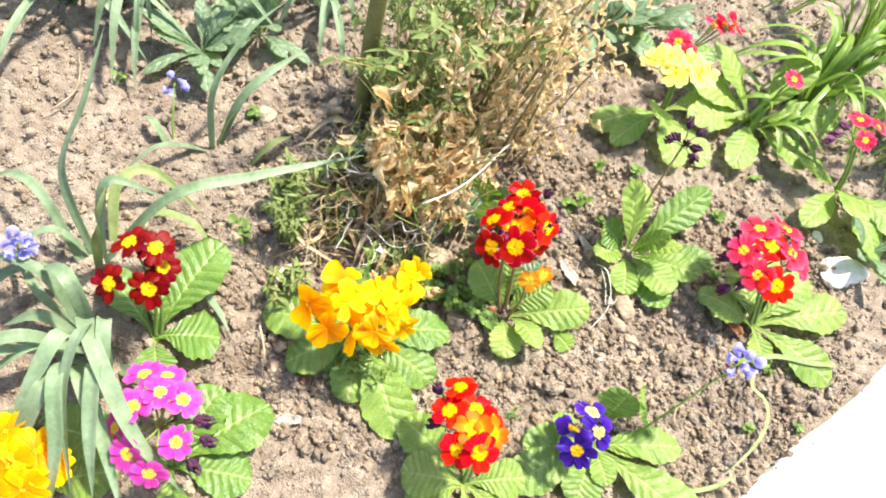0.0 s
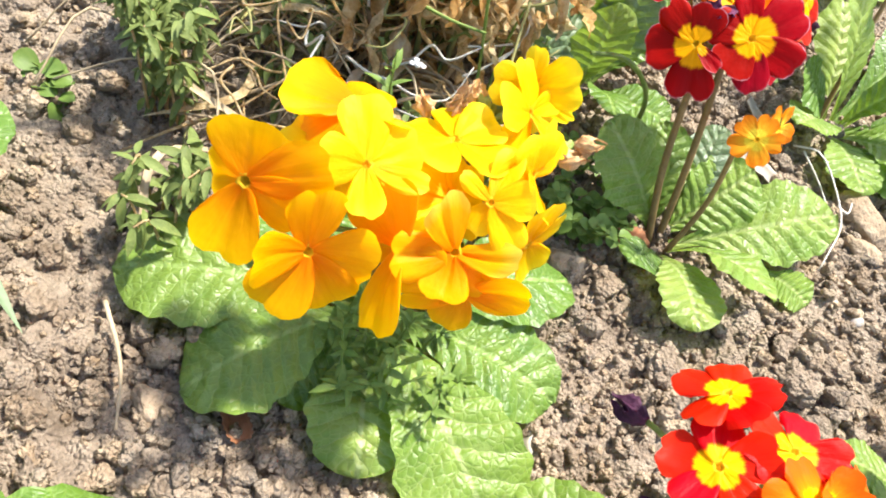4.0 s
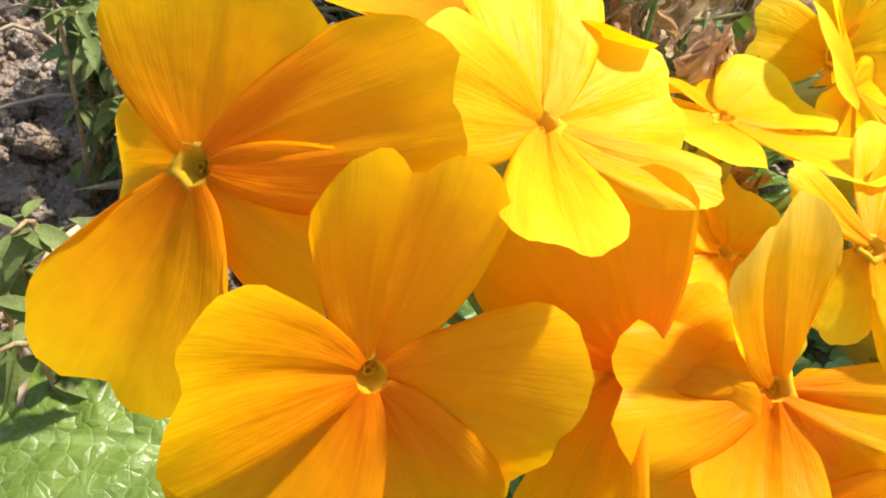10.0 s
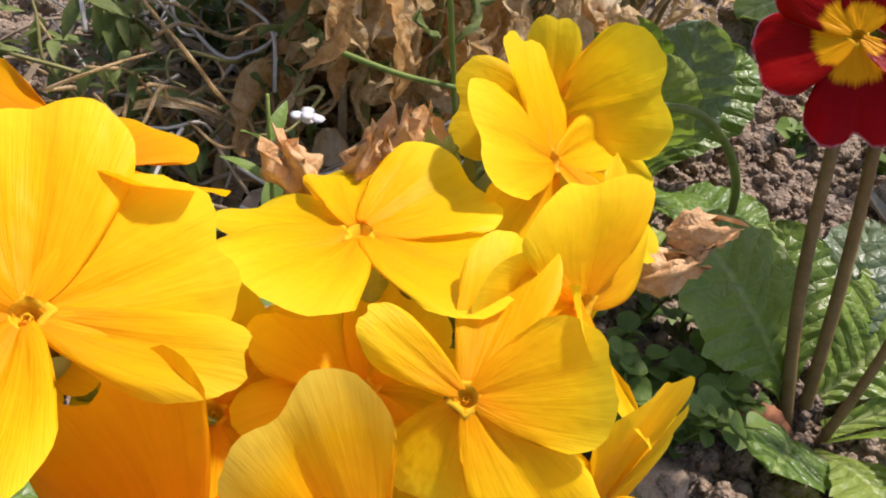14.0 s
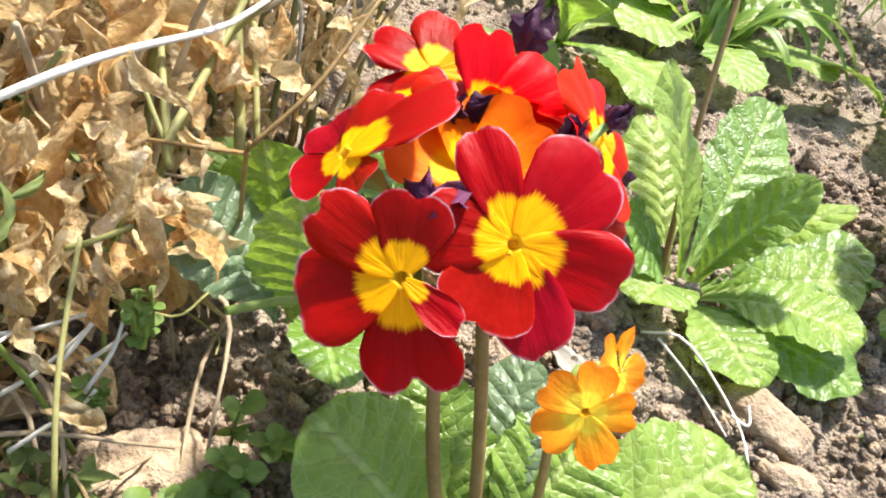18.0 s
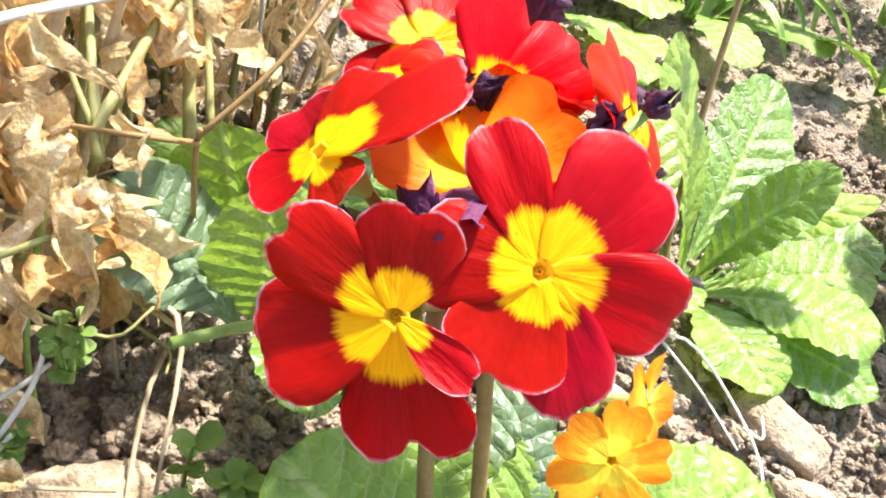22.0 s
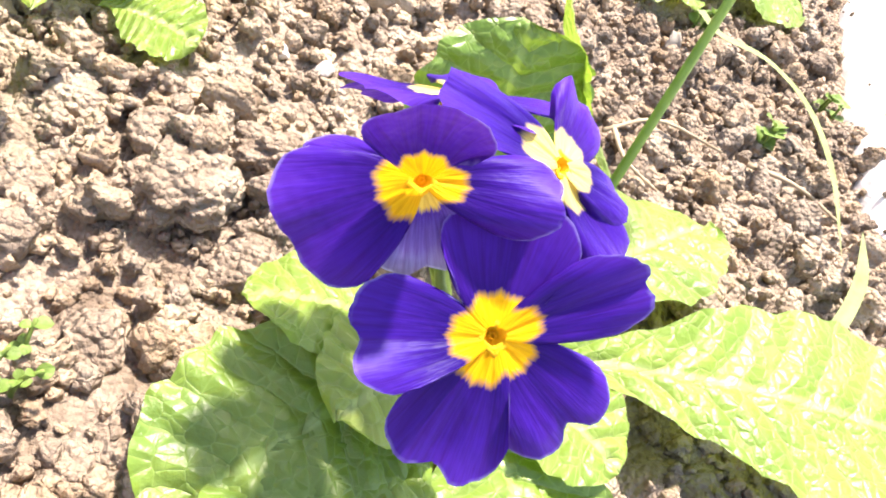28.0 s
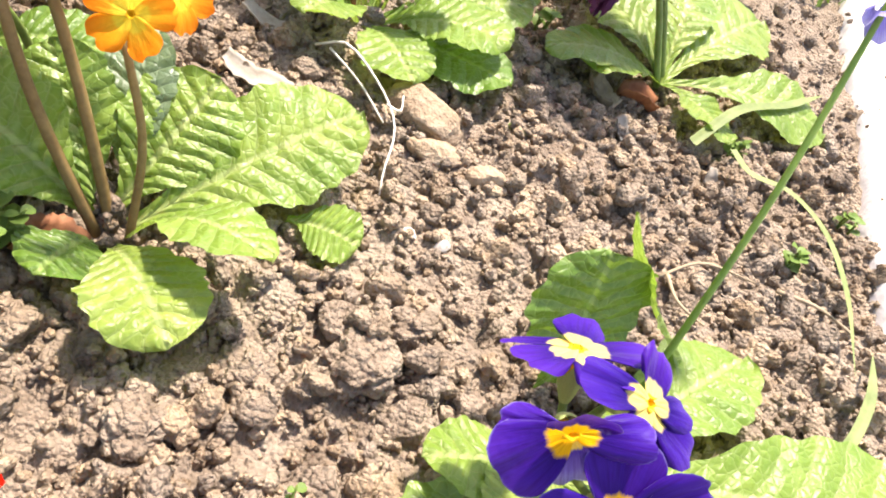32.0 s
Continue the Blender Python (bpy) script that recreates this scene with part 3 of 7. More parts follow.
def leaf_to(plant, base, tip, width, face, arch, seed, mat="leaf", fold=0.25, veins=10, ruffle=1.0, petiole=0.13, nu=23, nv=46):
    """A primrose leaf from base to tip (places in the world); face: the way its upper side looks; arch: its rise against its length."""
    rng = random.Random(seed)
    ph, ph2, ph3 = (rng.uniform(0, 6.28) for _ in range(3))
    a, b = np.array(base, float), np.array(tip, float)
    chord = b - a
    up0 = np.array(face, float)
    up0 -= chord * (up0 @ chord) / (chord @ chord)
    up0 /= np.linalg.norm(up0)
    length = np.linalg.norm(chord)
    mid = (a + b) / 2 + up0 * arch * length * 2
    side = np.cross(chord / length, up0)
    verts, uv, vein = [], [], []
    for j in range(nv):
        s = j / (nv - 1)
        p = a * (1 - s) ** 2 + mid * 2 * s * (1 - s) + b * s * s - a
        ahead = (mid - a) * (1 - s) + (b - mid) * s
        ahead /= np.linalg.norm(ahead)
        up = np.cross(side, ahead)
        w = petiole + (1 - petiole) * smooth(0.08, 0.62, s)
        if s > 0.62:
            w *= max(0.0, 1 - ((s - 0.62) / 0.38) ** 2.4) ** 0.55
        w = max(w, 0.02) * width / 2
        for i in range(nu):
            u = -1 + 2 * i / (nu - 1)
            au = abs(u)
            edge = 1 + au**3 * (0.040 * math.sin(58 * s + ph + 2 * (u > 0)) + 0.03 * math.sin(23 * s + ph2 * (1 + (u > 0))))
            q = (s - 0.17 * au + 0.05 * au * au) * veins + 0.18 * math.sin(5 * s + ph) + (0.4 if u > 0 else 0.0)
            rib = math.exp(-((au * w / (0.0022 * (1.2 - 0.8 * s))) ** 2))
            body = smooth(0.10, 0.32, s) * (1 - 0.35 * au)
            z = fold * au**1.5 * w * (0.55 - 0.75 * s)
            z += 0.014 * width * (math.sqrt(abs(math.sin(math.pi * q))) - 0.55) * body
            z += 0.020 * width * math.sin(3.1 * math.pi * q + ph3) * math.sin(10.5 * u + ph) * body
            z += ruffle * width * 0.045 * au**2 * (math.sin(11 * s + ph + 2.6 * (u > 0)) + 0.5 * math.sin(26 * s + ph2 - 1.7 * (u > 0))) * smooth(0.2, 0.5, s)
            z -= rib * 0.0012
            verts.append(p + side * u * w * edge + up * z)
            uv.append((u * 0.5 * w / 0.03 + 0.5, s * length / 0.12))
            vein.append(q)
    return build("leaf", verts, grid_faces(nu, nv), M[mat], plant, uv, vein, at=tuple(a - np.array(plant.location)))


def ribbon(name, points, width, mat, parent, seed=0, keel=0.25, n=26, nu=7, tipped=0.55, label="", twist=0.0, base_w=0.7):
    """A strap leaf along a curve, keeled, tapering to the tip."""
    p = curve(points, n)
    tang = np.gradient(p, axis=0)
    tang /= np.linalg.norm(tang, axis=1)[:, None] + 1e-12
    verts, uv = [], []
    rng = random.Random(seed)
    lean = rng.uniform(-0.4, 0.4)
    for j in range(n):
        s = j / (n - 1)
        side = np.cross(tang[j], (0.02, 0.03, 1.0))
        if np.linalg.norm(side) < 1e-3:
            side = np.array([1.0, 0, 0])
        side /= np.linalg.norm(side)
        up = np.cross(side, tang[j])
        a = lean + radians(twist) * s
        side, up = side * math.cos(a) + up * math.sin(a), up * math.cos(a) - side * math.sin(a)
        w = width / 2 * (base_w + (1 - base_w) * min(1, s * 4))
        if s > tipped:
            w *= max(0.03, 1 - ((s - tipped) / (1 - tipped)) ** 1.7)
        for i in range(nu):
            u = -1 + 2 * i / (nu - 1)
            verts.append(p[j] + side * u * w + up * (abs(u) * keel * w + 0.04 * w * math.cos(3 * math.pi * u)))
            uv.append((u * 0.5 + 0.5, s))
    verts = np.array(verts)
    org = p[0]
    ob = build(name, verts - org, grid_faces(nu, n), mat, parent, uv, label=label, at=tuple(org))
    return ob


# ---- ground ----
def lattice_noise(x, y, cell, seed):
    """Smooth value noise on arrays of places."""
    rs = np.random.RandomState(seed)
    table = rs.rand(128, 128)
    gx, gy = x / cell, y / cell
    ix, iy = np.floor(gx).astype(int), np.floor(gy).astype(int)
    fx, fy = gx - ix, gy - iy
    fx, fy = fx * fx * (3 - 2 * fx), fy * fy * (3 - 2 * fy)
    a, b = table[ix % 128, iy % 128], table[(ix + 1) % 128, iy % 128]
    c, d = table[ix % 128, (iy + 1) % 128], table[(ix + 1) % 128, (iy + 1) % 128]
    return (a * (1 - fx) + b * fx) * (1 - fy) + (c * (1 - fx) + d * fx) * fy - 0.5


def axis(lo0, lo, hi, hi1, fine, coarse):
    inner = np.arange(lo, hi, fine)
    left = np.arange(lo0, lo, coarse)
    right = np.arange(hi, hi1, coarse)
    step, far_r, far_l = coarse * 2, [hi1], [lo0]
    while far_r[-1] < 60:
        far_r.append(far_r[-1] + step)
        far_l.append(far_l[-1] - step)
        step *= 1.28
    return np.concatenate([np.array(far_l[1:][::-1]), left, inner, right, np.array(far_r)])


def soil_low(x, y):
    h = 0.016 * lattice_noise(x, y, 0.16, 1) + 0.010 * lattice_noise(x, y, 0.06, 2)
    return h - 0.004


GX = axis(-0.95, -0.30, 0.62, 0.95, 0.0026, 0.007)
GY = axis(-0.15, 0.20, 0.76, 1.75, 0.0026, 0.007)
XX, YY = np.meshgrid(GX, GY)
ZZ = soil_low(XX, YY)
near = np.exp(-np.maximum(0, np.hypot(XX, YY - 0.6) - 1.3) ** 2 * 3)
crumbs = 0.009 * lattice_noise(XX, YY, 0.022, 3) + 0.007 * np.abs(lattice_noise(XX, YY, 0.012, 4)) + 0.004 * lattice_noise(XX, YY, 0.006, 5)
ZZ = (ZZ + crumbs) * near
rs = np.random.RandomState(11)
lump_n = 5200
lx, ly = rs.uniform(-0.85, 0.80, lump_n), rs.uniform(-0.1, 1.5, lump_n)
lr = 0.003 + 0.010 * rs.rand(lump_n) ** 2.6
for x0, y0, r0 in zip(lx, ly, lr):
    i0, i1 = np.searchsorted(GX, (x0 - r0, x0 + r0))
    j0, j1 = np.searchsorted(GY, (y0 - r0, y0 + r0))
    if i1 - i0 < 2 or j1 - j0 < 2:
        continue
    d2 = ((GX[None, i0:i1] - x0) ** 2 + (GY[j0:j1, None] - y0) ** 2) / (r0 * r0)
    base = soil_low(np.array([x0]), np.array([y0]))[0]
    cap = base - 0.15 * r0 + 0.85 * r0 * np.sqrt(np.maximum(0, 1 - d2)) * (1 + 1.2 * lattice_noise(XX[j0:j1, i0:i1], YY[j0:j1, i0:i1], 0.0045, 9))
    ZZ[j0:j1, i0:i1] = np.where(d2 < 1, np.maximum(ZZ[j0:j1, i0:i1], cap), ZZ[j0:j1, i0:i1])


def ground_at(x, y):
    i, j = min(len(GX) - 1, int(np.searchsorted(GX, x))), min(len(GY) - 1, int(np.searchsorted(GY, y)))
    return float(ZZ[j, i])


def quick_mesh(name, verts, quads, mat, per=4):
    me = bpy.data.meshes.new(name)
    me.vertices.add(len(verts))
    me.vertices.foreach_set("co", np.asarray(verts, np.float32).ravel())
    me.loops.add(quads.size)
    me.loops.foreach_set("vertex_index", quads.astype(np.int32).ravel())
    me.polygons.add(len(quads))
    me.polygons.foreach_set("loop_start", np.arange(0, quads.size, per, dtype=np.int32))
    me.polygons.foreach_set("use_smooth", np.ones(len(quads), bool))
    me.materials.append(mat)
    me.update(calc_edges=True)
    me.validate()
    return new(name, me)


nx, ny = len(GX), len(GY)
idx = np.arange(nx * ny).reshape(ny, nx)
quads = np.stack([idx[:-1, :-1], idx[:-1, 1:], idx[1:, 1:], idx[1:, :-1]], -1).reshape(-1, 4)
ground = quick_mesh("ground", np.stack([XX, YY, ZZ], -1).reshape(-1, 3), quads, M["soil"])
tagged(ground, "dry crumbly grey-brown garden soil with clods", "soil", kind="structure")


def lump_shapes(count, detail, seed, knobs=14):
    """Unit clods: knobbly crumbs stuck together, on an icosphere."""
    out = []
    for k in range(count):
        rng = random.Random(seed * 100 + k)
        bm = bmesh.new()
        bmesh.ops.create_icosphere(bm, subdivisions=detail, radius=1.0)
        tops = [(Vector((rng.gauss(0, 1), rng.gauss(0, 1), rng.gauss(0, 1))).normalized(), rng.uniform(0.25, 0.65), rng.uniform(0.30, 0.62)) for _ in range(knobs)]
        for v in bm.verts:
            d = v.co.normalized()
            r = 0.58
            for n, h, w in tops:
                c = max(-1.0, min(1.0, d.dot(n)))
                a = math.acos(c) / w
                if a < 1:
                    r = max(r, 0.58 + h * math.sqrt(1 - a * a) * 0.8)
            v.co = d * r * (1 + 0.14 * noise.noise(d * 5 + Vector((seed + k, 0, 0))))
        bm.verts.index_update()
        out.append((np.array([v.co[:] for v in bm.verts]), np.array([[v.index for v in f.verts] for f in bm.faces])))
        bm.free()
    return out


def turn_matrix(rng):
    return np.array(Euler((rng.uniform(0, 6.28), rng.uniform(0, 6.28), rng.uniform(0, 6.28))).to_matrix())


def scatter_clods(name, count, area, sizes, shapes, seed, label, sink=0.35, skip=None, power=2.2):
    rng = random.Random(seed)
    vs, fs, at = [], [], 0
    for _ in range(count):
        x, y = rng.uniform(area[0], area[1]), rng.uniform(area[2], area[3])
        if skip and skip(x, y):
            continue
        r = sizes[0] + (sizes[1] - sizes[0]) * rng.random() ** power
        v, f = shapes[rng.randrange(len(shapes))]
        w = (v * np.array([1, rng.uniform(0.7, 1.0), rng.uniform(0.55, 0.9)])) @ turn_matrix(rng).T * r
        vs.append(w + np.array([x, y, ground_at(x, y) + r * (0.75 - sink) - 0.25 * r]))
        fs.append(f + at)
        at += len(v)
    ob = quick_mesh(name, np.vstack(vs), np.vstack(fs), M["soil"], 3)
    return tagged(ob, label, "soil clods", kind="stuff")


KERB_P, KERB_D = np.array([0.490, 0.350]), np.array([0.594, 0.804])
KERB_N = np.array([KERB_D[1], -KERB_D[0]])


def on_kerb(x, y, margin=0.0):
    return (np.array([x, y]) - KERB_P) @ KERB_N > -margin


low, mid_shapes, shards = lump_shapes(12, 2, 1, 9), lump_shapes(12, 3, 50, 16), lump_shapes(14, 1, 7, 5)
def off_bed(x, y):
    return on_kerb(x, y, 0.0)


def off_far(x, y):
    return on_kerb(x, y, 0.0) or (-0.3 < x < 0.6 and 0.22 < y < 0.78)


scatter_clods("soil_crumbs", 9500, (-0.32, 0.64, 0.20, 0.80), (0.0016, 0.0044), low, 21, "small dry crumbs of grey-brown soil", 0.25, off_bed, 1.5)
scatter_clods("far_soil_crumbs", 3500, (-0.80, 0.75, 0.0, 1.35), (0.004, 0.013), low, 22, "small dry clods of grey-brown soil", 0.3, off_far, 1.8)
scatter_clods("soil_shards", 20000, (-0.80, 0.75, 0.0, 1.35), (0.0016, 0.0062), shards, 24, "angular dry crumbs of grey-brown soil", 0.2, off_far, 1.6)
scatter_clods("soil_pellets", 5600, (-0.20, 0.62, 0.22, 0.80), (0.0028, 0.0075), low, 25, "rounded pellets of dry soil", 0.12, off_bed, 1.7)
scatter_clods("soil_clods", 3000, (-0.32, 0.62, 0.20, 0.80), (0.0045, 0.0135), mid_shapes, 23, "larger lumpy clods of dry soil", 0.22, off_bed, 3.0)


# ---- paving ----
def paving():
    """A pale concrete edge with a worn, uneven arris along the bed."""
    s = np.concatenate([np.linspace(-6.0, -1.3, 14), np.linspace(-1.2, 3.2, 260), np.linspace(3.4, 9.0, 16)])
    n = len(s)
    prof = [(0.004, -0.06), (0.0, -0.012), (0.001, 0.004), (0.004, 0.010), (0.010, 0.0135), (0.03, 0.0145), (0.08, 0.015), (0.2, 0.016), (0.5, 0.016), (1.3, 0.017), (1.3, -0.06)]
    verts = []
    for k, q in enumerate(s):
        wob = 0.010 * lattice_noise(np.array([q]), np.array([0.0]), 0.11, 31)[0] + 0.006 * lattice_noise(np.array([q]), np.array([0.0]), 0.03, 32)[0]
        for d, z in prof:
            c = KERB_P + KERB_D * q + KERB_N * (d + (wob if d < 0.05 else 0))
            verts.append((c[0], c[1], z + 0.004 * lattice_noise(np.array([q * 1.0]), np.array([d]), 0.04, 33)[0] * (z > 0)))
    faces = grid_faces(len(prof), n)
    ob = build("pavement", verts, faces, M["kerb"])
    tagged(ob, "pale sunlit concrete path edge beside the flower bed", "pavement", kind="structure")


paving()


def crumbs_on_path():
    """Crumbs of soil strewn over the worn edge of the path."""
    rng = random.Random(404)
    vs, fs, at = [], [], 0
    for _ in range(60):
        q, d = rng.uniform(-0.25, 1.0), min(0.12, rng.expovariate(1 / 0.012)) - 0.006
        c = KERB_P + KERB_D * q + KERB_N * d
        r = 0.0008 + 0.0032 * rng.random() ** 2.5
        v, f = low[rng.randrange(len(low))]
        z = 0.0145 if d > 0.012 else 0.008 + 0.5 * max(0.0, d)
        vs.append(v @ turn_matrix(rng).T * r + np.array([c[0], c[1], z + 0.4 * r]))
        fs.append(f + at)
        at += len(v)
    ob = quick_mesh("soil_crumbs_on_path", np.vstack(vs), np.vstack(fs), M["soil"], 3)
    tagged(ob, "crumbs of soil strewn on the pale path edge", "soil crumbs", kind="stuff")


crumbs_on_path()


# ---- primroses ----
def primrose(place, label, group="primroses in the bed"):
    return thing("primrose", (place[0], place[1], 0.0), label, "primrose", group)


def stem_to(plant, top, mat, r=0.0024, foot=(0, 0), lean=0.004, label=""):
    p0 = Vector((foot[0], foot[1], 0.0))
    p1 = Vector(top) - plant.location
    mid = p0.lerp(p1, 0.5) + Vector((lean, lean * 0.4, 0))
    return stalk("stem", [p0, mid, p1], r * 1.15, r * 0.9, mat, plant, label, 12, 9)


YELLOW = petal_set("yellow", M["yellow"], 7, cup=0.08, wave=0.05, notch=0.13, width=39, nu=27, nv=19, blunt=0.50, crease=0.045)
LEMON = petal_set("lemon", M["lemon"], 3, cup=0.2, wave=0.09, width=39)
RED = petal_set("red", M["red"], 7, cup=0.05, wave=0.055, notch=0.12, width=37, nu=25, nv=19, blunt=0.50, crease=0.018)
SCARLET = petal_set("scarlet", M["scarlet"], 5, cup=0.06, wave=0.06, notch=0.13, width=39)
ORANGE = petal_set("orange", M["orange"], 5, cup=0.10, wave=0.07, notch=0.12, width=39)
ORANGE_LIT = petal_set("peach", M["peach"], 4, cup=0.10, wave=0.07, notch=0.12, width=38, blunt=0.5)
MAROON = petal_set("maroon", M["maroon"], 4, cup=0.08, wave=0.07, notch=0.13, width=39)
MAGENTA = petal_set("magenta", M["magenta"], 4, cup=0.08, wave=0.06, notch=0.14, width=39)
ROSE = petal_set("rose", M["rose"], 4, cup=0.10, wave=0.08, notch=0.13, width=39)


def radial(place, heart, bias=(0, 0, 0)):
    return tuple(np.array(place) - np.array(heart) + np.array(bias))


# yellow plant
yp = primrose((-0.062, 0.368), "primrose with a large head of golden yellow flowers")

stem_to(yp, (-0.064, 0.366, 0.075), M["stem_green"], 0.0032)
stem_to(yp, (-0.050, 0.375, 0.080), M["stem_green"], 0.0030, (0.008, 0.004))
# flowers of the head, from the foremost to those at the back
bloom(yp, ("yellow",), (-0.0949, 0.3133, 0.1292), (0.22, -0.85, 0.46), [(-3, 9, 0.0305, 0.87, 4, 0.05, 0.16), (-97, 5, 0.0273, 1.20, 8, 0.08, 0.06), (-155, 1, 0.0295, 1.04, 8, 0.05, 0.06), (150, 11, 0.0287, 1.11, 8, 0.1, 0.07), (82, 34, 0.0295, 0.93, 10, 0.1, 0.1)], 101, (-0.06, 0.368, 0.078), M["stem_green"])
bloom(yp, ("yellow",), (-0.1239, 0.3291, 0.139), (-0.22, -0.8, 0.55), [(-53, 9, 0.0376, 0.74, 0, 0.08, 0.06), (-95, 2, 0.0257, 1.18, 8, 0.05, 0.06), (-176, -3, 0.0327, 1.1, 8, 0.05, 0.06), (122, -21, 0.0256, 1.3, 8, 0.02, 0.08), (16, 1, 0.0249, 1.53, 0, 0.08, 0.08)], 102, (-0.06, 0.368, 0.078), M["stem_green"])
bloom(yp, ("yellow_lit",), (-0.0831, 0.3417, 0.1525), (0.16, -0.3, 0.94), [(-9, 3, 0.028, 0.93, 0, 0.15, 0.04), (84, 22, 0.0205, 1.15, -20, 0.06, 0.14), (164, 13, 0.0245, 0.73, 6, 0.02, 0.08), (-119, -3, 0.0251, 0.56, -10, 0.15, 0.06), (-71, -5, 0.0239, 1.11, 6, 0.05, 0.08)], 103, (-0.06, 0.368, 0.078), M["stem_green"])
bloom(yp, ("yellow",), (-0.061, 0.3265, 0.13), (-0.42, -0.8, 0.4), [(60, 4, 0.0265, 1.59, 0, 0.1, 0.12), (-171, 28, 0.0369, 0.82, 38, 0.05, 0.1), (-35, -30, 0.0171, 1.12, 0, 0.05, 0.1), (125, -20, 0.0214, 1.12, 0, 0.02, 0.1), (-105, -35, 0.0193, 1.12, 0, 0.05, 0.1)], 104, (-0.06, 0.368, 0.078), M["stem_green"])
# two petals here carry painted sun glare
bloom(yp, ("yellow_glare", "yellow", "yellow", "yellow_glare", "yellow"), (-0.0405, 0.331, 0.13), (-0.1, -0.74, 0.66), [(30, 34, 0.030, 0.80, 24, 0.14, 0.10), (112, 26, 0.0275, 0.92, 6, 0.16, 0.12), (-176, 18, 0.0205, 1.22, 0, 0.22, 0.06), (-79, 5, 0.0265, 0.63, -30, 0.3, 0.06), (-110, -15, 0.0231, 1.12, 0, 0, 0.1)], 105, (-0.06, 0.368, 0.078), M["stem_green"], 0.06, 39, 0.5, 0.09)
bloom(yp, ("yellow_lit",), (-0.033, 0.3464, 0.1473), (-0.1, -0.42, 0.9), [(1, -5, 0.0251, 0.63, 0, 0.05, 0.03), (-61, 8, 0.018, 1.06, 4, 0.04, 0.05), (-125, -6, 0.0225, 0.82, 4, 0.02, 0.1), (170, -28, 0.015, 1.06, 4, 0.02, 0.1), (75, 11, 0.0166, 0.57, 6, 0.05, 0.05)], 106, (-0.06, 0.368, 0.078), M["stem_green"])
bloom(yp, ("yellow_lit",), (-0.0515, 0.3741, 0.1454), (-0.15, 0.1, 0.97), [(-91, 7, 0.023, 1.5, 0, 0.05, 0.05), (14, 1, 0.0282, 1.16, -10, 0.1, 0.05), (80, 7, 0.0233, 1.24, 6, 0.02, 0.05), (-167, 0, 0.0256, 0.81, 6, 0.02, 0.04), (135, 3, 0.024, 0.92, 6, 0.02, 0.05)], 107, (-0.06, 0.368, 0.078), M["stem_green"], 0.07)
bloom(yp, ("yellow_lit",), (-0.0223, 0.4014, 0.1468), (0.66, -0.18, 0.72), [(-38, 4, 0.0242, 1.08, 0, 0.1, 0.06), (46, 8, 0.0237, 1.09, 0, 0.05, 0.1), (165, 22, 0.025, 0.67, 0, 0.02, 0.08), (-110, 8, 0.0211, 0.68, 0, 0.05, 0.05), (102, -13, 0.0232, 1, 0, 0.02, 0.1)], 108, (-0.06, 0.368, 0.078), M["stem_green"])
bloom(yp, ("yellow_lit",), (-0.023, 0.4165, 0.1465), (0.38, -0.7, 0.6), [(-77, 33, 0.0231, 1.33, 0, 0.06, 0.1), (-131, -1, 0.0297, 0.44, 40, 0.02, 0.05), (-2, 5, 0.019, 0.68, -50, 0.05, 0.05), (-156, -19, 0.0233, 1, 0, 0.02, 0.1), (77, -10, 0.0196, 1.19, 0, 0.02, 0.1)], 109, (-0.06, 0.368, 0.078), M["stem_green"])
bloom(yp, ("yellow_lit",), (-0.0175, 0.369, 0.145), (0.62, -0.62, 0.46), [(115, 53, 0.0215, 1.6, 0, 0.1, 0.05), (-5, 10, 0.0193, 1.72, 0, 0.06, 0.06), (-68, -8, 0.0266, 1.03, 0, 0.04, 0.1), (-137, -26, 0.0247, 1.11, 0, 0.04, 0.1), (80, 4, 0.0225, 1.12, 0, 0.05, 0.1)], 110, (-0.06, 0.368, 0.078), M["stem_green"])
bloom(yp, ("yellow",), (-0.0307, 0.3236, 0.1155), (0.12, -0.93, 0.34), [(104, 4, 0.0285, 0.73, 0, 0.05, 0.1), (165, 6, 0.0187, 1.29, 0, 0.03, 0.06), (-107, 5, 0.0248, 0.56, 0, 0.05, 0.06), (-71, 8, 0.0271, 0.95, 0, 0.12, 0.06), (20, -14, 0.0214, 1.12, 0, 0, 0.1)], 111, (-0.06, 0.368, 0.078), M["stem_green"])
bloom(yp, ("yellow_lit",), (-0.0105, 0.348, 0.126), (0.72, -0.6, 0.1), [(-20, 2, 0.0241, 1.01, 0, 0.05, 0.05), (-95, 2, 0.0241, 1.01, 0, 0.05, 0.06), (55, -4, 0.0225, 1.06, 0, 0.05, 0.05), (-160, 4, 0.0241, 1.06, 0, 0.05, 0.05), (125, 0, 0.0225, 1.06, 0, 0.05, 0.05)], 112, (-0.06, 0.368, 0.078), M["stem_green"])
bloom(yp, ("yellow",), (-0.093, 0.37, 0.151), (0.0, -0.02, 1.0), [(86, 5, 0.0305, 1.36, 0, 0.1, 0.05), (-16, -7, 0.02, 1.38, 0, 0.05, 0.08), (-112, 16, 0.0274, 0.71, -25, 0.06, 0.1), (130, -19, 0.0247, 1.22, 0, 0.05, 0.1), (-161, -29, 0.0256, 1.08, 0, 0.05, 0.1)], 113, (-0.06, 0.368, 0.078), M["stem_green"])
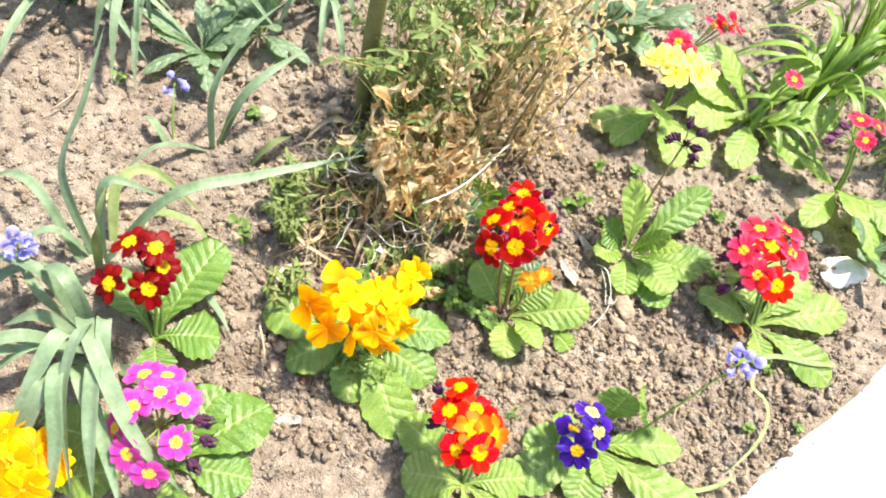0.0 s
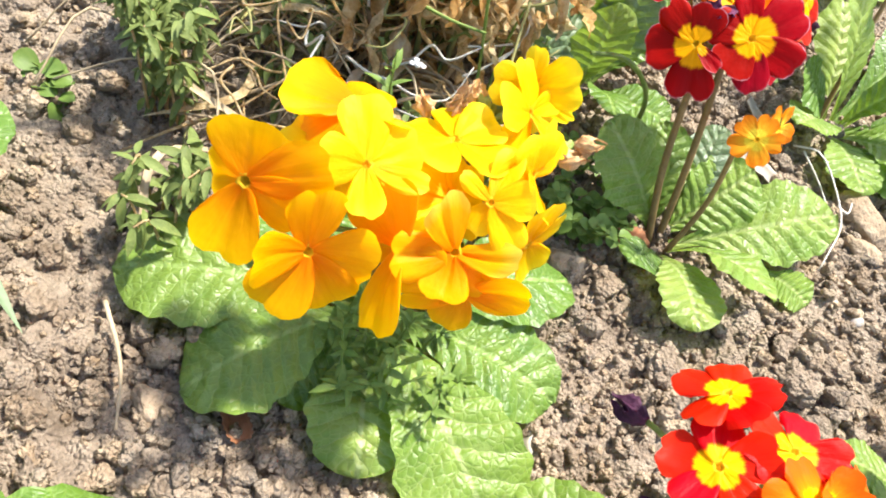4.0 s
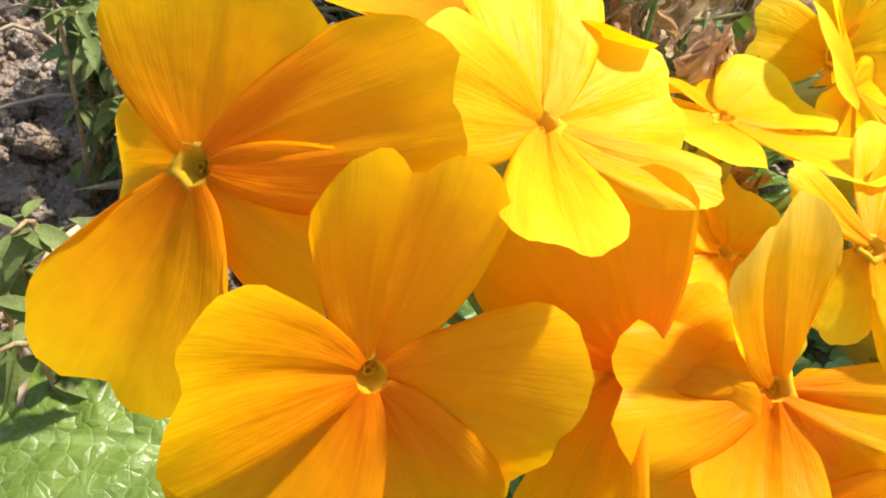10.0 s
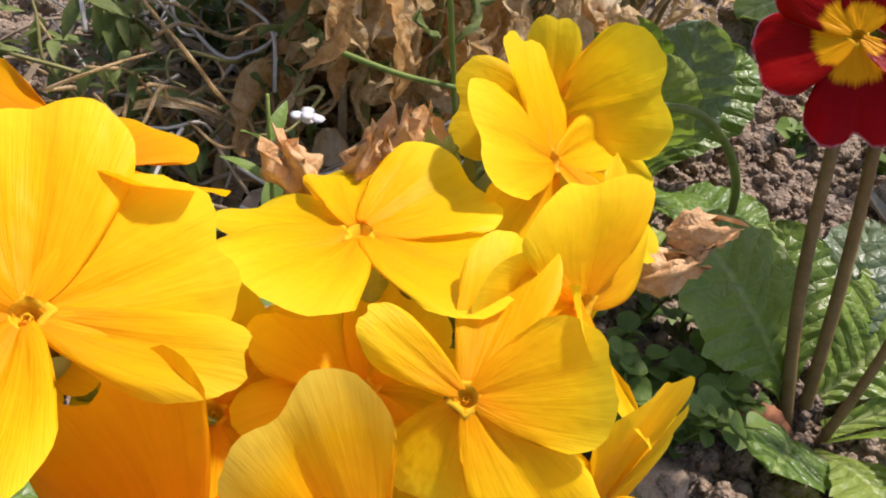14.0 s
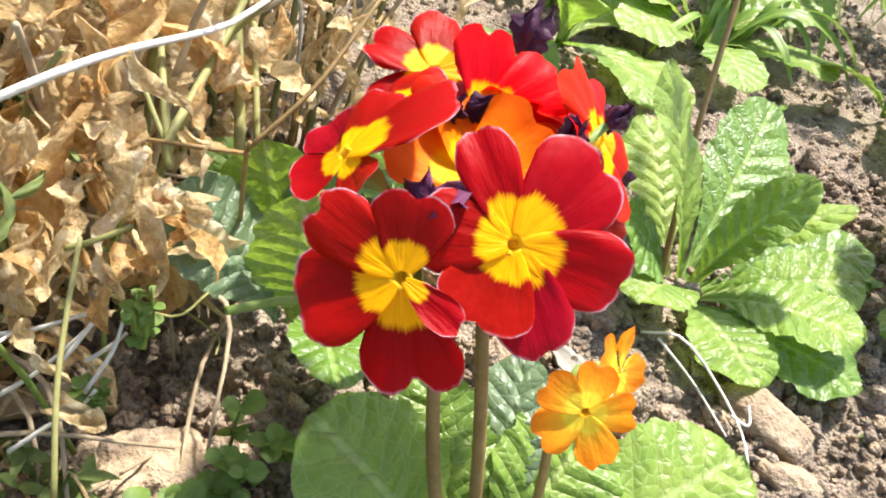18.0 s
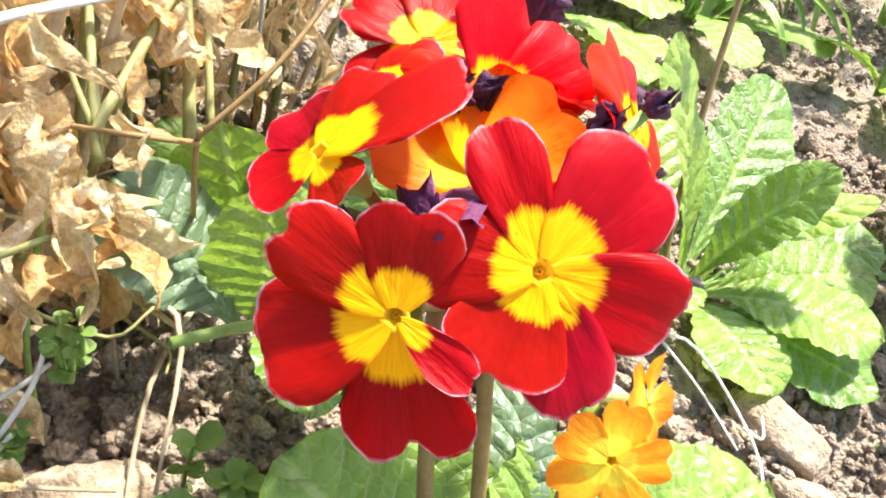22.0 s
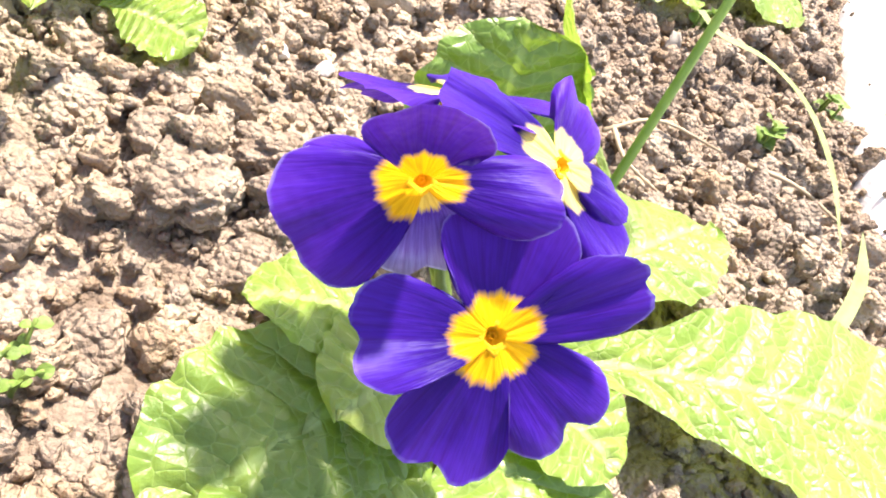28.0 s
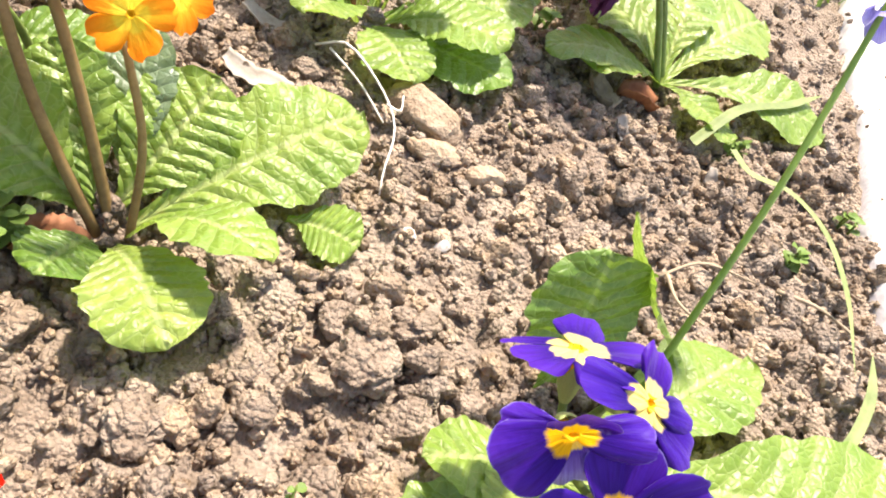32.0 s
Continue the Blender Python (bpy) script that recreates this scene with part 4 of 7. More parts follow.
for k, (pl, aim, ln) in enumerate([((-0.098, 0.352, 0.139), (-0.1, -0.4, 0.9), 0.0225), ((-0.066, 0.350, 0.128), (0.05, -0.3, 0.95), 0.0215), ((-0.046, 0.356, 0.132), (0.1, -0.2, 0.95), 0.0195)]):
    bloom(yp, ("yellow_lit",), pl, aim, [(72 * j + 17 * k, 4 - 5 * (j % 2), ln, 1.1, 5, 0.06, 0.1) for j in range(5)], 120 + k, (-0.06, 0.368, 0.078), M["stem_green"])
for k, (pl, aim) in enumerate([((-0.054, 0.394, 0.138), (0.1, -0.1, 1)), ((-0.064, 0.394, 0.134), (-0.5, -0.1, 1)), ((-0.050, 0.402, 0.136), (0.0, 0.2, 1)), ((-0.056, 0.388, 0.124), (-0.2, -0.3, 1)), ((0.000, 0.400, 0.124), (0.8, 0.1, 0.6)), ((-0.040, 0.352, 0.120), (0.2, -0.3, 0.8)), ((0.004, 0.406, 0.132), (0.9, 0.0, 0.4)), ((-0.046, 0.412, 0.130), (0.0, 0.3, 1)), ((-0.040, 0.386, 0.122), (0.1, -0.3, 0.6))]):
    crumple("withered_flower", yp, pl, 0.0072, M["wilted_tan"], 40 + k, aim, "papery tan withered flower", 1.5, (-0.055, 0.370, 0.080))
for k, (pl, aim) in enumerate([((-0.042, 0.404, 0.128), (0.0, 0.1, 1)), ((-0.036, 0.412, 0.122), (0.3, 0.2, 1)), ((-0.010, 0.414, 0.116), (0.5, 0.0, 1.0)), ((-0.006, 0.408, 0.118), (0.8, -0.1, 0.7)), ((-0.070, 0.350, 0.118), (-0.1, -0.3, 1))]):
    crumple("calyx_bud", yp, pl, 0.0085, M["calyx"], 140 + k, aim, "pale green calyx left after flowering", 1.5, (-0.055, 0.370, 0.080))
for k, (az, ln, wd, rise, droop, mt) in enumerate([
    (-172, 0.138, 0.062, 22, 46, "leaf"), (-137, 0.112, 0.066, 26, 58, "leaf"), (-118, 0.075, 0.050, 18, 40, "leaf"),
    (-50, 0.150, 0.068, 20, 50, "leaf_pale_lit"), (-14, 0.120, 0.056, 26, 55, "leaf"), (22, 0.125, 0.058, 30, 52, "leaf"),
    (70, 0.100, 0.056, 30, 45, "leaf"), (120, 0.095, 0.055, 40, 40, "leaf"), (160, 0.080, 0.050, 38, 40, "leaf"), (-80, 0.095, 0.056, 12, 30, "leaf_pale_lit"),
]):
    leaf(yp, az, ln, wd, rise, droop, 500 + k, mt, random.Random(k).uniform(-25, 25))

# red plant with an orange truss
rp = primrose((0.113, 0.470), "primrose with a head of deep red yellow-eyed flowers")
stem_to(rp, (0.075, 0.508, 0.125), M["stem_brown"], 0.0022, (-0.006, 0.004), -0.004)
stem_to(rp, (0.088, 0.512, 0.128), M["stem_brown"], 0.0022, (0.0, 0.006), 0.002)
stem_to(rp, (0.118, 0.490, 0.090), M["stem_brown"], 0.0017, (0.006, 0.0), 0.006)
bloom(rp, ("red",), (0.0822, 0.488, 0.159), (-0.14, -0.7, 0.7), [(30, 6, 0.0282, 0.68, 4, 0.05, 0.03), (-35, 6, 0.0304, 1.06, 6, 0.05, 0.14), (-96, 1, 0.0292, 0.82, 6, 0.03, 0.05), (-150, -2, 0.0276, 0.83, 6, 0.03, 0.06), (166, 0, 0.0218, 1.32, 6, 0.05, 0.08), (91, 6, 0.0227, 1.14, 4, 0.05, 0.06)], 201, (0.082, 0.510, 0.127), M["stem_brown"], 0.04, 37, 0.5, 0.018)
bloom(rp, ("red",), (0.0575, 0.484, 0.149), (-0.34, -0.76, 0.55), [(71, 7, 0.0263, 0.81, 4, 0.05, 0.1), (9, 6, 0.0205, 1.13, 4, 0.06, 0.12), (-107, 14, 0.0185, 0.56, -8, 0.08, 0.04), (-155, -2, 0.0297, 1.06, 6, 0.03, 0.14), (127, 0, 0.0258, 1.14, 6, 0.05, 0.07)], 202, (0.082, 0.510, 0.127), M["stem_brown"], 0.04, 37, 0.5, 0.018)
bloom(rp, ("red",), (0.044, 0.515, 0.158), (-0.72, -0.22, 0.66), [(-9, 5, 0.0319, 1.11, -20, 0.05, 0.04), (35, -8, 0.0225, 0.99, 0, 0.05, 0.06), (174, 5, 0.0156, 1.29, 10, 0.05, 0.04), (-87, 10, 0.0197, 0.88, 0, 0.12, 0.04), (95, -21, 0.0208, 1.06, 0, 0.05, 0.06)], 203, (0.082, 0.510, 0.127), M["stem_brown"], 0.04, 37, 0.5, 0.018)
for k, (pl, size, roll, pset, aim, layout) in enumerate([
    ((0.073, 0.568, 0.156), 0.0225, 0, RED, (-0.05, -0.45, 0.88), None),
    ((0.083, 0.539, 0.160), 0.0255, 0, SCARLET, (0.05, -0.60, 0.78), [(0, 4, 1.0, 1.0), (-62, 0, 1.1, 1.0), (70, -6, 0.85, 0.9), (-130, -6, 0.9, 0.9), (140, -6, 0.9, 0.9)]),
    ((0.076, 0.514, 0.157), 0.0235, 0, ORANGE, (-0.02, -0.50, 0.85), [(14, 4, 1.0, 0.9), (-44, 6, 1.05, 1.05), (72, 0, 1.0, 1.0), (140, 0, 0.9, 0.9), (-110, 0, 0.9, 0.95)]),
    ((0.100, 0.523, 0.156), 0.0215, 40, ORANGE, (0.25, -0.25, 0.92), None),
    ((0.115, 0.530, 0.163), 0.0235, 0, SCARLET, (0.62, -0.42, 0.62), None),
    ((0.105, 0.508, 0.149), 0.0235, 15, RED, (0.52, -0.62, 0.50), None),
    ((0.098, 0.552, 0.160), 0.0225, 10, SCARLET, (0.30, 0.30, 0.90), None),
    ((0.060, 0.545, 0.155), 0.0220, 10, RED, (-0.50, 0.20, 0.80), None),
]):
    flower(rp, pl, aim, size, pset, roll, 200 + k, 1.0, (0.082, 0.510, 0.127), M["stem_brown"], layout=layout)
for k, (pl, nr, size) in enumerate([((0.120, 0.482, 0.105), (-0.3, -0.8, 0.55), 0.0140), ((0.136, 0.498, 0.104), (0.7, -0.5, 0.5), 0.0140)]):
    flower(rp, pl, nr, size * 1.08, ORANGE_LIT, 20 * k, 230 + k, 1.0, (0.119, 0.492, 0.090), M["stem_green"], label="small orange flower")
for k, (pl, aim, sz) in enumerate([((0.070, 0.530, 0.164), (0, -0.5, 0.9), 0.006), ((0.076, 0.532, 0.164), (0.4, -0.5, 0.9), 0.006), ((0.062, 0.508, 0.152), (0.2, -0.8, 0.5), 0.013), ((0.050, 0.508, 0.150), (-0.6, -0.5, 0.1), 0.006), ((0.100, 0.522, 0.166), (0.2, -0.3, 1), 0.006), ((0.113, 0.528, 0.170), (0.7, 0.1, 0.9), 0.005), ((0.100, 0.572, 0.164), (0.2, 0.3, 1), 0.010), ((0.118, 0.546, 0.160), (0.8, 0.2, 0.2), 0.006), ((0.128, 0.545, 0.146), (0.7, 0.2, -0.6), 0.008)]):
    crumple("withered_flower", rp, pl, sz, M["wilted_plum"] if sz > 0.012 else M["wilted"], 60 + k, aim, "shrivelled dark purple flower", 1.3, (0.082, 0.512, 0.128))
for k, (b, t, wd, face, arch, mt, fo) in enumerate([
    ((0.106, 0.478, 0.006), (0.048, 0.5045, 0.066), 0.054, (-0.05, -0.3, 0.95), 0.10, "leaf_pale_lit", 0.2),
    ((0.108, 0.482, 0.006), (0.0915, 0.5326, 0.055), 0.042, (-0.1, -0.6, 0.8), 0.05, "leaf", 0.3),
    ((0.112, 0.48, 0.006), (0.158, 0.519, 0.05), 0.05, (-0.15, -0.65, 0.75), 0.06, "leaf_pale_lit", 0.25),
    ((0.12, 0.474, 0.006), (0.2215, 0.5115, 0.042), 0.056, (0, -0.35, 0.93), 0.07, "leaf_pale_lit", 0.3),
    ((0.119, 0.488, 0.006), (0.1304, 0.5425, 0.0583), 0.032, (-0.3, -0.5, 0.8), 0.1, "leaf_blue", 0.3),
    ((0.119, 0.469, 0.006), (0.1665, 0.4225, 0.046), 0.036, (0.25, 0.05, 1), 0.16, "leaf_pale_lit", 0.2),
    ((0.112, 0.464, 0.006), (0.1295, 0.4026, 0.022), 0.046, (0.05, -0.1, 1), 0.16, "leaf_pale_lit", 0.2),
    ((0.1843, 0.4725, 0.012), (0.2139, 0.4529, 0.014), 0.034, (0, -0.1, 1), 0.1, "leaf_pale_lit", 0.1),
    ((0.104, 0.486, 0.006), (0.073, 0.517, 0.026), 0.034, (0.1, -0.2, 0.9), 0.1, "leaf", 0.3),
    ((0.106, 0.468, 0.006), (0.086, 0.44, 0.02), 0.034, (-0.1, -0.2, 1), 0.12, "leaf", 0.2),
]):
    leaf_to(rp, b, t, wd, face, arch, 600 + k, mt, fo)

# plant in leaf, with one spent stalk
gp = primrose((0.264, 0.645), "primrose in leaf with one stalk of withered dark flowers")
# sunlit leaves get the paler green, shaded ones the darker
for k, (b, t, wd, face, arch, mt, fo) in enumerate([
    ((0.263, 0.645, 0.004), (0.22, 0.692, 0.118), 0.046, (0.62, -0.6, 0.3), 0.04, "leaf_pale_lit", 0.9),
    ((0.268, 0.652, 0.004), (0.3498, 0.7646, 0.07), 0.052, (-0.1, -0.55, 0.82), 0.03, "leaf", 0.3),
    ((0.268, 0.645, 0.004), (0.294, 0.636, 0.096), 0.034, (-0.7, -0.2, 0.5), 0.06, "leaf", 1.2),
    ((0.27, 0.643, 0.004), (0.317, 0.626, 0.09), 0.034, (-0.5, 0.25, 0.8), 0.1, "leaf_pale_lit", 0.9),
    ((0.274, 0.645, 0.004), (0.388, 0.662, 0.035), 0.046, (0, -0.2, 1), 0.07, "leaf", 0.4),
    ((0.274, 0.641, 0.004), (0.372, 0.637, 0.03), 0.044, (0, -0.2, 1), 0.09, "leaf_pale_lit", 0.4),
    ((0.27, 0.638, 0.004), (0.333, 0.585, 0.037), 0.054, (0.05, -0.1, 1), 0.1, "leaf_pale_lit", 0.4),
    ((0.268, 0.636, 0.002), (0.333, 0.5675, 0.02), 0.052, (0.05, -0.2, 1), 0.05, "leaf", 0.3),
    ((0.262, 0.636, 0.004), (0.269, 0.5641, 0.02), 0.046, (-0.1, -0.2, 1), 0.1, "leaf_pale_lit", 0.3),
    ((0.256, 0.64, 0.004), (0.2123, 0.6031, 0.032), 0.042, (-0.4, -0.2, 0.9), 0.14, "leaf_pale_lit", 0.4),
    ((0.256, 0.648, 0.004), (0.209, 0.645, 0.052), 0.048, (0.35, -0.3, 0.9), 0.06, "leaf", 0.4),
    ((0.26, 0.655, 0.004), (0.248, 0.735, 0.062), 0.046, (0.1, -0.6, 0.8), 0.05, "leaf_pale_lit", 0.3),
]):
    leaf_to(gp, b, t, wd, face, arch, 700 + k, mt, fo)
stem_to(gp, (0.262, 0.735, 0.165), M["stem_brown"], 0.0017, (-0.006, 0.01), -0.004)
for k in range(7):
    a = 6.28 * k / 7
    far_out = (0.009, 0.020, 0.014, 0.007, 0.022, 0.012, 0.016)[k]
    pl = (0.262 + far_out * math.cos(a), 0.735 + far_out * math.sin(a), 0.170 + 0.009 * (k % 3))
    crumple("withered_flower", gp, pl, 0.010, M["wilted"], 80 + k, (math.cos(a), math.sin(a), 0.3 + 0.4 * (k % 3)), "shrivelled dark purple flower", 1.4, (0.262, 0.735, 0.165))

# violet plant by the paving
bp = primrose((0.275, 0.338), "primrose with four violet-blue yellow-eyed flowers")
stem_to(bp, (0.246, 0.330, 0.060), M["stem_green"], 0.0024, (-0.008, 0.0))
bloom(bp, ("violet",), (0.2375, 0.2975, 0.083), (-0.26, -0.6, 0.76), [(10, 8, 0.0239, 1.2, 0, 0.04, 0.1), (-50, 9, 0.0278, 0.62, 0, 0.05, 0.06), (-121, -2, 0.0256, 1.02, 4, 0.04, 0.14), (173, -2, 0.0274, 0.93, 4, 0.04, 0.12), (104, 2, 0.0257, 0.92, 4, 0.05, 0.1)], 301, (0.246, 0.331, 0.062), M["stem_green"], 0.07, 37.5, 0.49, 0.03)
bloom(bp, ("violet", "violet", "violet", "violet", "violet_faded"), (0.2241, 0.3179, 0.0993), (-0.36, -0.62, 0.7), [(136, 0, 0.0239, 1.21, 0, 0.05, 0.04), (105, -14, 0.0216, 0.57, 0, 0.05, 0.08), (24, 52, 0.0205, 1.1, 0, 0.12, 0.04), (-77, 3, 0.024, 0.69, 0, 0.04, 0.05), (-156, -13, 0.0168, 1.13, 0, 0.03, 0.1)], 302, (0.246, 0.331, 0.062), M["stem_green"], 0.08, 40, 0.50, 0.03)
bloom(bp, ("violet_white",), (0.2551, 0.324, 0.0973), (0.22, -0.45, 0.86), [(44, 6, 0.0297, 0.62, 0, 0.05, 0.04), (-134, 2, 0.0199, 0.71, 0, 0.03, 0.05), (-164, -7, 0.0243, 0.84, 0, 0.03, 0.06), (-60, -8, 0.0203, 1.01, 0, 0.03, 0.08), (112, -6, 0.0203, 1.01, 0, 0.03, 0.08)], 303, (0.246, 0.331, 0.062), M["stem_green"], 0.07, 37.5, 0.49, 0.03)
bloom(bp, ("violet_white",), (0.2425, 0.3475, 0.0925), (0.06, 0.50, 0.86), [(4, -4, 0.025, 0.95, 4, 0.02, 0.12), (74, -2, 0.0265, 0.9, 4, 0.02, 0.12), (150, 0, 0.024, 0.95, 4, 0.02, 0.1), (-140, -4, 0.025, 0.95, 4, 0.02, 0.12), (-68, -4, 0.0255, 0.95, 4, 0.02, 0.12)], 304, (0.246, 0.331, 0.062), M["stem_green"], 0.05, 35, 0.48, 0.03)
for k, (az, ln, wd, rise, droop, mt, tw, bn) in enumerate([
    (18, 0.075, 0.036, 20, 34, "leaf_pale_lit", 10, 0), (18, 0.125, 0.050, 20, 34, "leaf_pale_lit", 10, 0),
    (-22, 0.185, 0.070, 20, 36, "leaf_pale_lit", -10, 0), (-155, 0.098, 0.062, 24, 50, "leaf", 10, 0), (170, 0.068, 0.036, 34, 40, "leaf_pale_lit", -20, 0),
    (-150, 0.060, 0.040, 40, 40, "leaf_pale_lit", 0, 0), (-60, 0.060, 0.036, 35, 45, "leaf_pale_lit", 0, 0), (-92, 0.085, 0.056, 20, 40, "leaf", 0, 0), (-136, 0.130, 0.058, 16, 34, "leaf", 0, 0),
]):
    leaf(bp, az, ln, wd, rise, droop, 800 + k, mt, tw, bend=bn)


def truss(place, heart, places, sizes, petals, seed, label, leaves, leaf_mat, wilt=(), wilt_mat="wilted_plum", stem="stem_green", bias=(0, -0.012, 0.02), stems=2):
    """A primrose with a dome of flowers on one or two stems and a rosette of leaves."""
    rng = random.Random(seed)
    pl0 = primrose(place, label)
    hub = (heart[0], heart[1], heart[2])
    for k in range(stems):
        stem_to(pl0, (hub[0] + 0.006 * k, hub[1] + 0.004 * k, hub[2]), M[stem], 0.0023, (0.006 * k, 0.003 * k))
    for k, pl in enumerate(places):
        ps = petals[k % len(petals)] if isinstance(petals, tuple) else petals
        flower(pl0, pl, radial(pl, (heart[0], heart[1], heart[2] - 0.012), bias), rng.uniform(*sizes), ps, rng.uniform(-36, 36), seed * 50 + k, 1.0, hub, M["stem_green"])
    for k, pl in enumerate(wilt):
        crumple("withered_flower", pl0, pl, rng.uniform(0.009, 0.0125), M[wilt_mat], seed * 9 + k, radial(pl, heart, (0, 0, -0.02)), "withered purple flower", 1.5, hub)
    for k, (az, ln, wd, rise, droop) in enumerate(leaves):
        leaf(pl0, az, ln, wd, rise, droop, seed * 31 + k, leaf_mat, rng.uniform(-20, 20), nu=19, nv=40)
    return pl0


truss((0.128, 0.232), (0.108, 0.262, 0.098), [(0.076, 0.303, 0.130), (0.072, 0.273, 0.128), (0.100, 0.284, 0.134), (0.124, 0.262, 0.136), (0.095, 0.234, 0.126), (0.118, 0.238, 0.134), (0.1235, 0.2925, 0.1), (0.104, 0.260, 0.138)], (0.0215, 0.0240), (SCARLET, SCARLET, SCARLET, ORANGE), 31,
      "primrose with a head of scarlet yellow-eyed flowers", [(154, 0.115, 0.056, 22, 44), (-168, 0.085, 0.06, 30, 55), (-140, 0.08, 0.05, 20, 40), (23, 0.08, 0.05, 26, 40), (-70, 0.10, 0.06, 20, 40), (-20, 0.10, 0.055, 20, 40), (100, 0.07, 0.05, 30, 40)], "leaf_pale_lit", wilt=((0.06, 0.30, 0.095), (0.07, 0.262, 0.10)), wilt_mat="wilted")
truss((0.472, 0.602), (0.430, 0.640, 0.098), [(0.385, 0.630, 0.132), (0.412, 0.604, 0.126), (0.440, 0.598, 0.126), (0.469, 0.645, 0.128), (0.403, 0.674, 0.134), (0.441, 0.690, 0.134), (0.420, 0.648, 0.140), (0.450, 0.650, 0.138)], (0.024, 0.028), (ROSE, ROSE, SCARLET, ROSE), 32,
      "primrose with rose-red flowers and hanging withered ones", [(28, 0.16, 0.062, 20, 34), (-20, 0.14, 0.058, 18, 40), (172, 0.10, 0.05, 30, 50), (96, 0.14, 0.056, 34, 40), (56, 0.12, 0.056, 34, 40), (-70, 0.07, 0.05, 20, 40), (180, 0.08, 0.05, 30, 40), (130, 0.1, 0.05, 40, 40)], "leaf_pale_lit",
      wilt=((0.396, 0.652, 0.100), (0.392, 0.646, 0.086), (0.402, 0.612, 0.068), (0.418, 0.622, 0.084), (0.412, 0.640, 0.094), (0.452, 0.626, 0.074), (0.384, 0.660, 0.098), (0.430, 0.630, 0.098), (0.466, 0.640, 0.090), (0.408, 0.628, 0.104), (0.440, 0.622, 0.088), (0.392, 0.668, 0.108)))
truss((-0.305, 0.268), (-0.316, 0.304, 0.105), [(-0.339, 0.319, 0.148), (-0.310, 0.324, 0.146), (-0.338, 0.268, 0.136), (-0.301, 0.284, 0.122), (-0.298, 0.312, 0.128)], (0.021, 0.024), MAROON, 33,
      "primrose with dark velvety maroon-red flowers", [(77, 0.15, 0.07, 36, 40), (19, 0.085, 0.075, 26, 50), (102, 0.09, 0.05, 40, 40), (150, 0.11, 0.05, 30, 40), (-60, 0.06, 0.05, 20, 40)], "leaf")
truss((-0.212, 0.130), (-0.222, 0.150, 0.095), [(-0.228, 0.177, 0.135), (-0.204, 0.179, 0.130), (-0.256, 0.191, 0.125), (-0.248, 0.154, 0.130), (-0.192, 0.137, 0.122), (-0.205, 0.100, 0.110), (-0.234, 0.199, 0.122), (-0.235, 0.110, 0.112), (-0.26, 0.13, 0.11)], (0.019, 0.022), MAGENTA, 34,
      "primrose with magenta-pink yellow-eyed flowers", [(53, 0.135, 0.08, 24, 40), (-177, 0.16, 0.07, 20, 36), (10, 0.1, 0.06, 20, 40), (79, 0.11, 0.06, 36, 40), (-60, 0.1, 0.06, 20, 40)], "leaf", wilt=((-0.172, 0.150, 0.118), (-0.176, 0.128, 0.105), (-0.188, 0.165, 0.112)), wilt_mat="wilted")
truss((-0.345, 0.055), (-0.340, 0.062, 0.070), [(-0.337, 0.060, 0.108), (-0.322, 0.083, 0.104), (-0.361, 0.090, 0.104), (-0.306, 0.074, 0.095), (-0.345, 0.030, 0.10), (-0.375, 0.06, 0.10), (-0.315, 0.045, 0.10)], (0.024, 0.028), YELLOW, 35,
      "primrose with a head of orange-yellow flowers", [(30, 0.1, 0.06, 24, 44), (140, 0.1, 0.06, 24, 44), (-60, 0.1, 0.06, 24, 44)], "leaf")
truss((0.262, 0.938), (0.245, 0.915, 0.105), [(0.202, 0.907, 0.140), (0.222, 0.918, 0.146), (0.237, 0.893, 0.140), (0.289, 0.919, 0.138), (0.272, 0.905, 0.142), (0.255, 0.925, 0.145)], (0.021, 0.025), LEMON, 36,
      "primrose with clusters of pale lemon-yellow flowers", [(-39, 0.13, 0.056, 20, 40), (-141, 0.14, 0.05, 20, 40), (-107, 0.12, 0.05, 60, 40), (-122, 0.13, 0.045, 22, 42), (30, 0.12, 0.05, 30, 40), (-70, 0.13, 0.06, 30, 50)], "leaf_pale_lit")
truss((0.268, 1.010), (0.255, 0.985, 0.105), [(0.283, 1.027, 0.142), (0.319, 1.053, 0.136), (0.231, 0.960, 0.140), (0.248, 0.936, 0.138), (0.300, 1.040, 0.14)], (0.021, 0.025), ROSE, 37,
      "primrose with rose-pink flowers behind the lemon one", [(60, 0.12, 0.05, 30, 40), (150, 0.12, 0.05, 30, 40), (-10, 0.12, 0.05, 30, 40)], "leaf")
truss((0.420, 0.990), (0.430, 0.998, 0.095), [(0.434, 0.996, 0.122)], (0.018, 0.020), ROSE, 38,
      "leafy primrose with a single rose-pink flower", [(180, 0.15, 0.06, 40, 40), (150, 0.16, 0.06, 50, 40), (-150, 0.14, 0.06, 30, 40), (-100, 0.14, 0.055, 30, 45), (60, 0.16, 0.06, 60, 40), (10, 0.15, 0.06, 40, 40), (-40, 0.13, 0.05, 30, 40)], "leaf_pale_lit", stems=1)
truss((0.590, 0.915), (0.555, 0.925, 0.10), [(0.553, 0.912, 0.132), (0.575, 0.953, 0.130), (0.542, 0.949, 0.134)], (0.017, 0.020), ROSE, 39,
      "primrose with rose-purple flowers, partly withered", [(-90, 0.12, 0.06, 50, 40), (-120, 0.15, 0.045, 30, 40), (-60, 0.15, 0.06, 25, 50), (180, 0.1, 0.05, 40, 40), (-30, 0.16, 0.06, 30, 50)], "leaf_pale_lit", wilt=((0.511, 0.904, 0.12), (0.52, 0.915, 0.122), (0.53, 0.93, 0.125)))
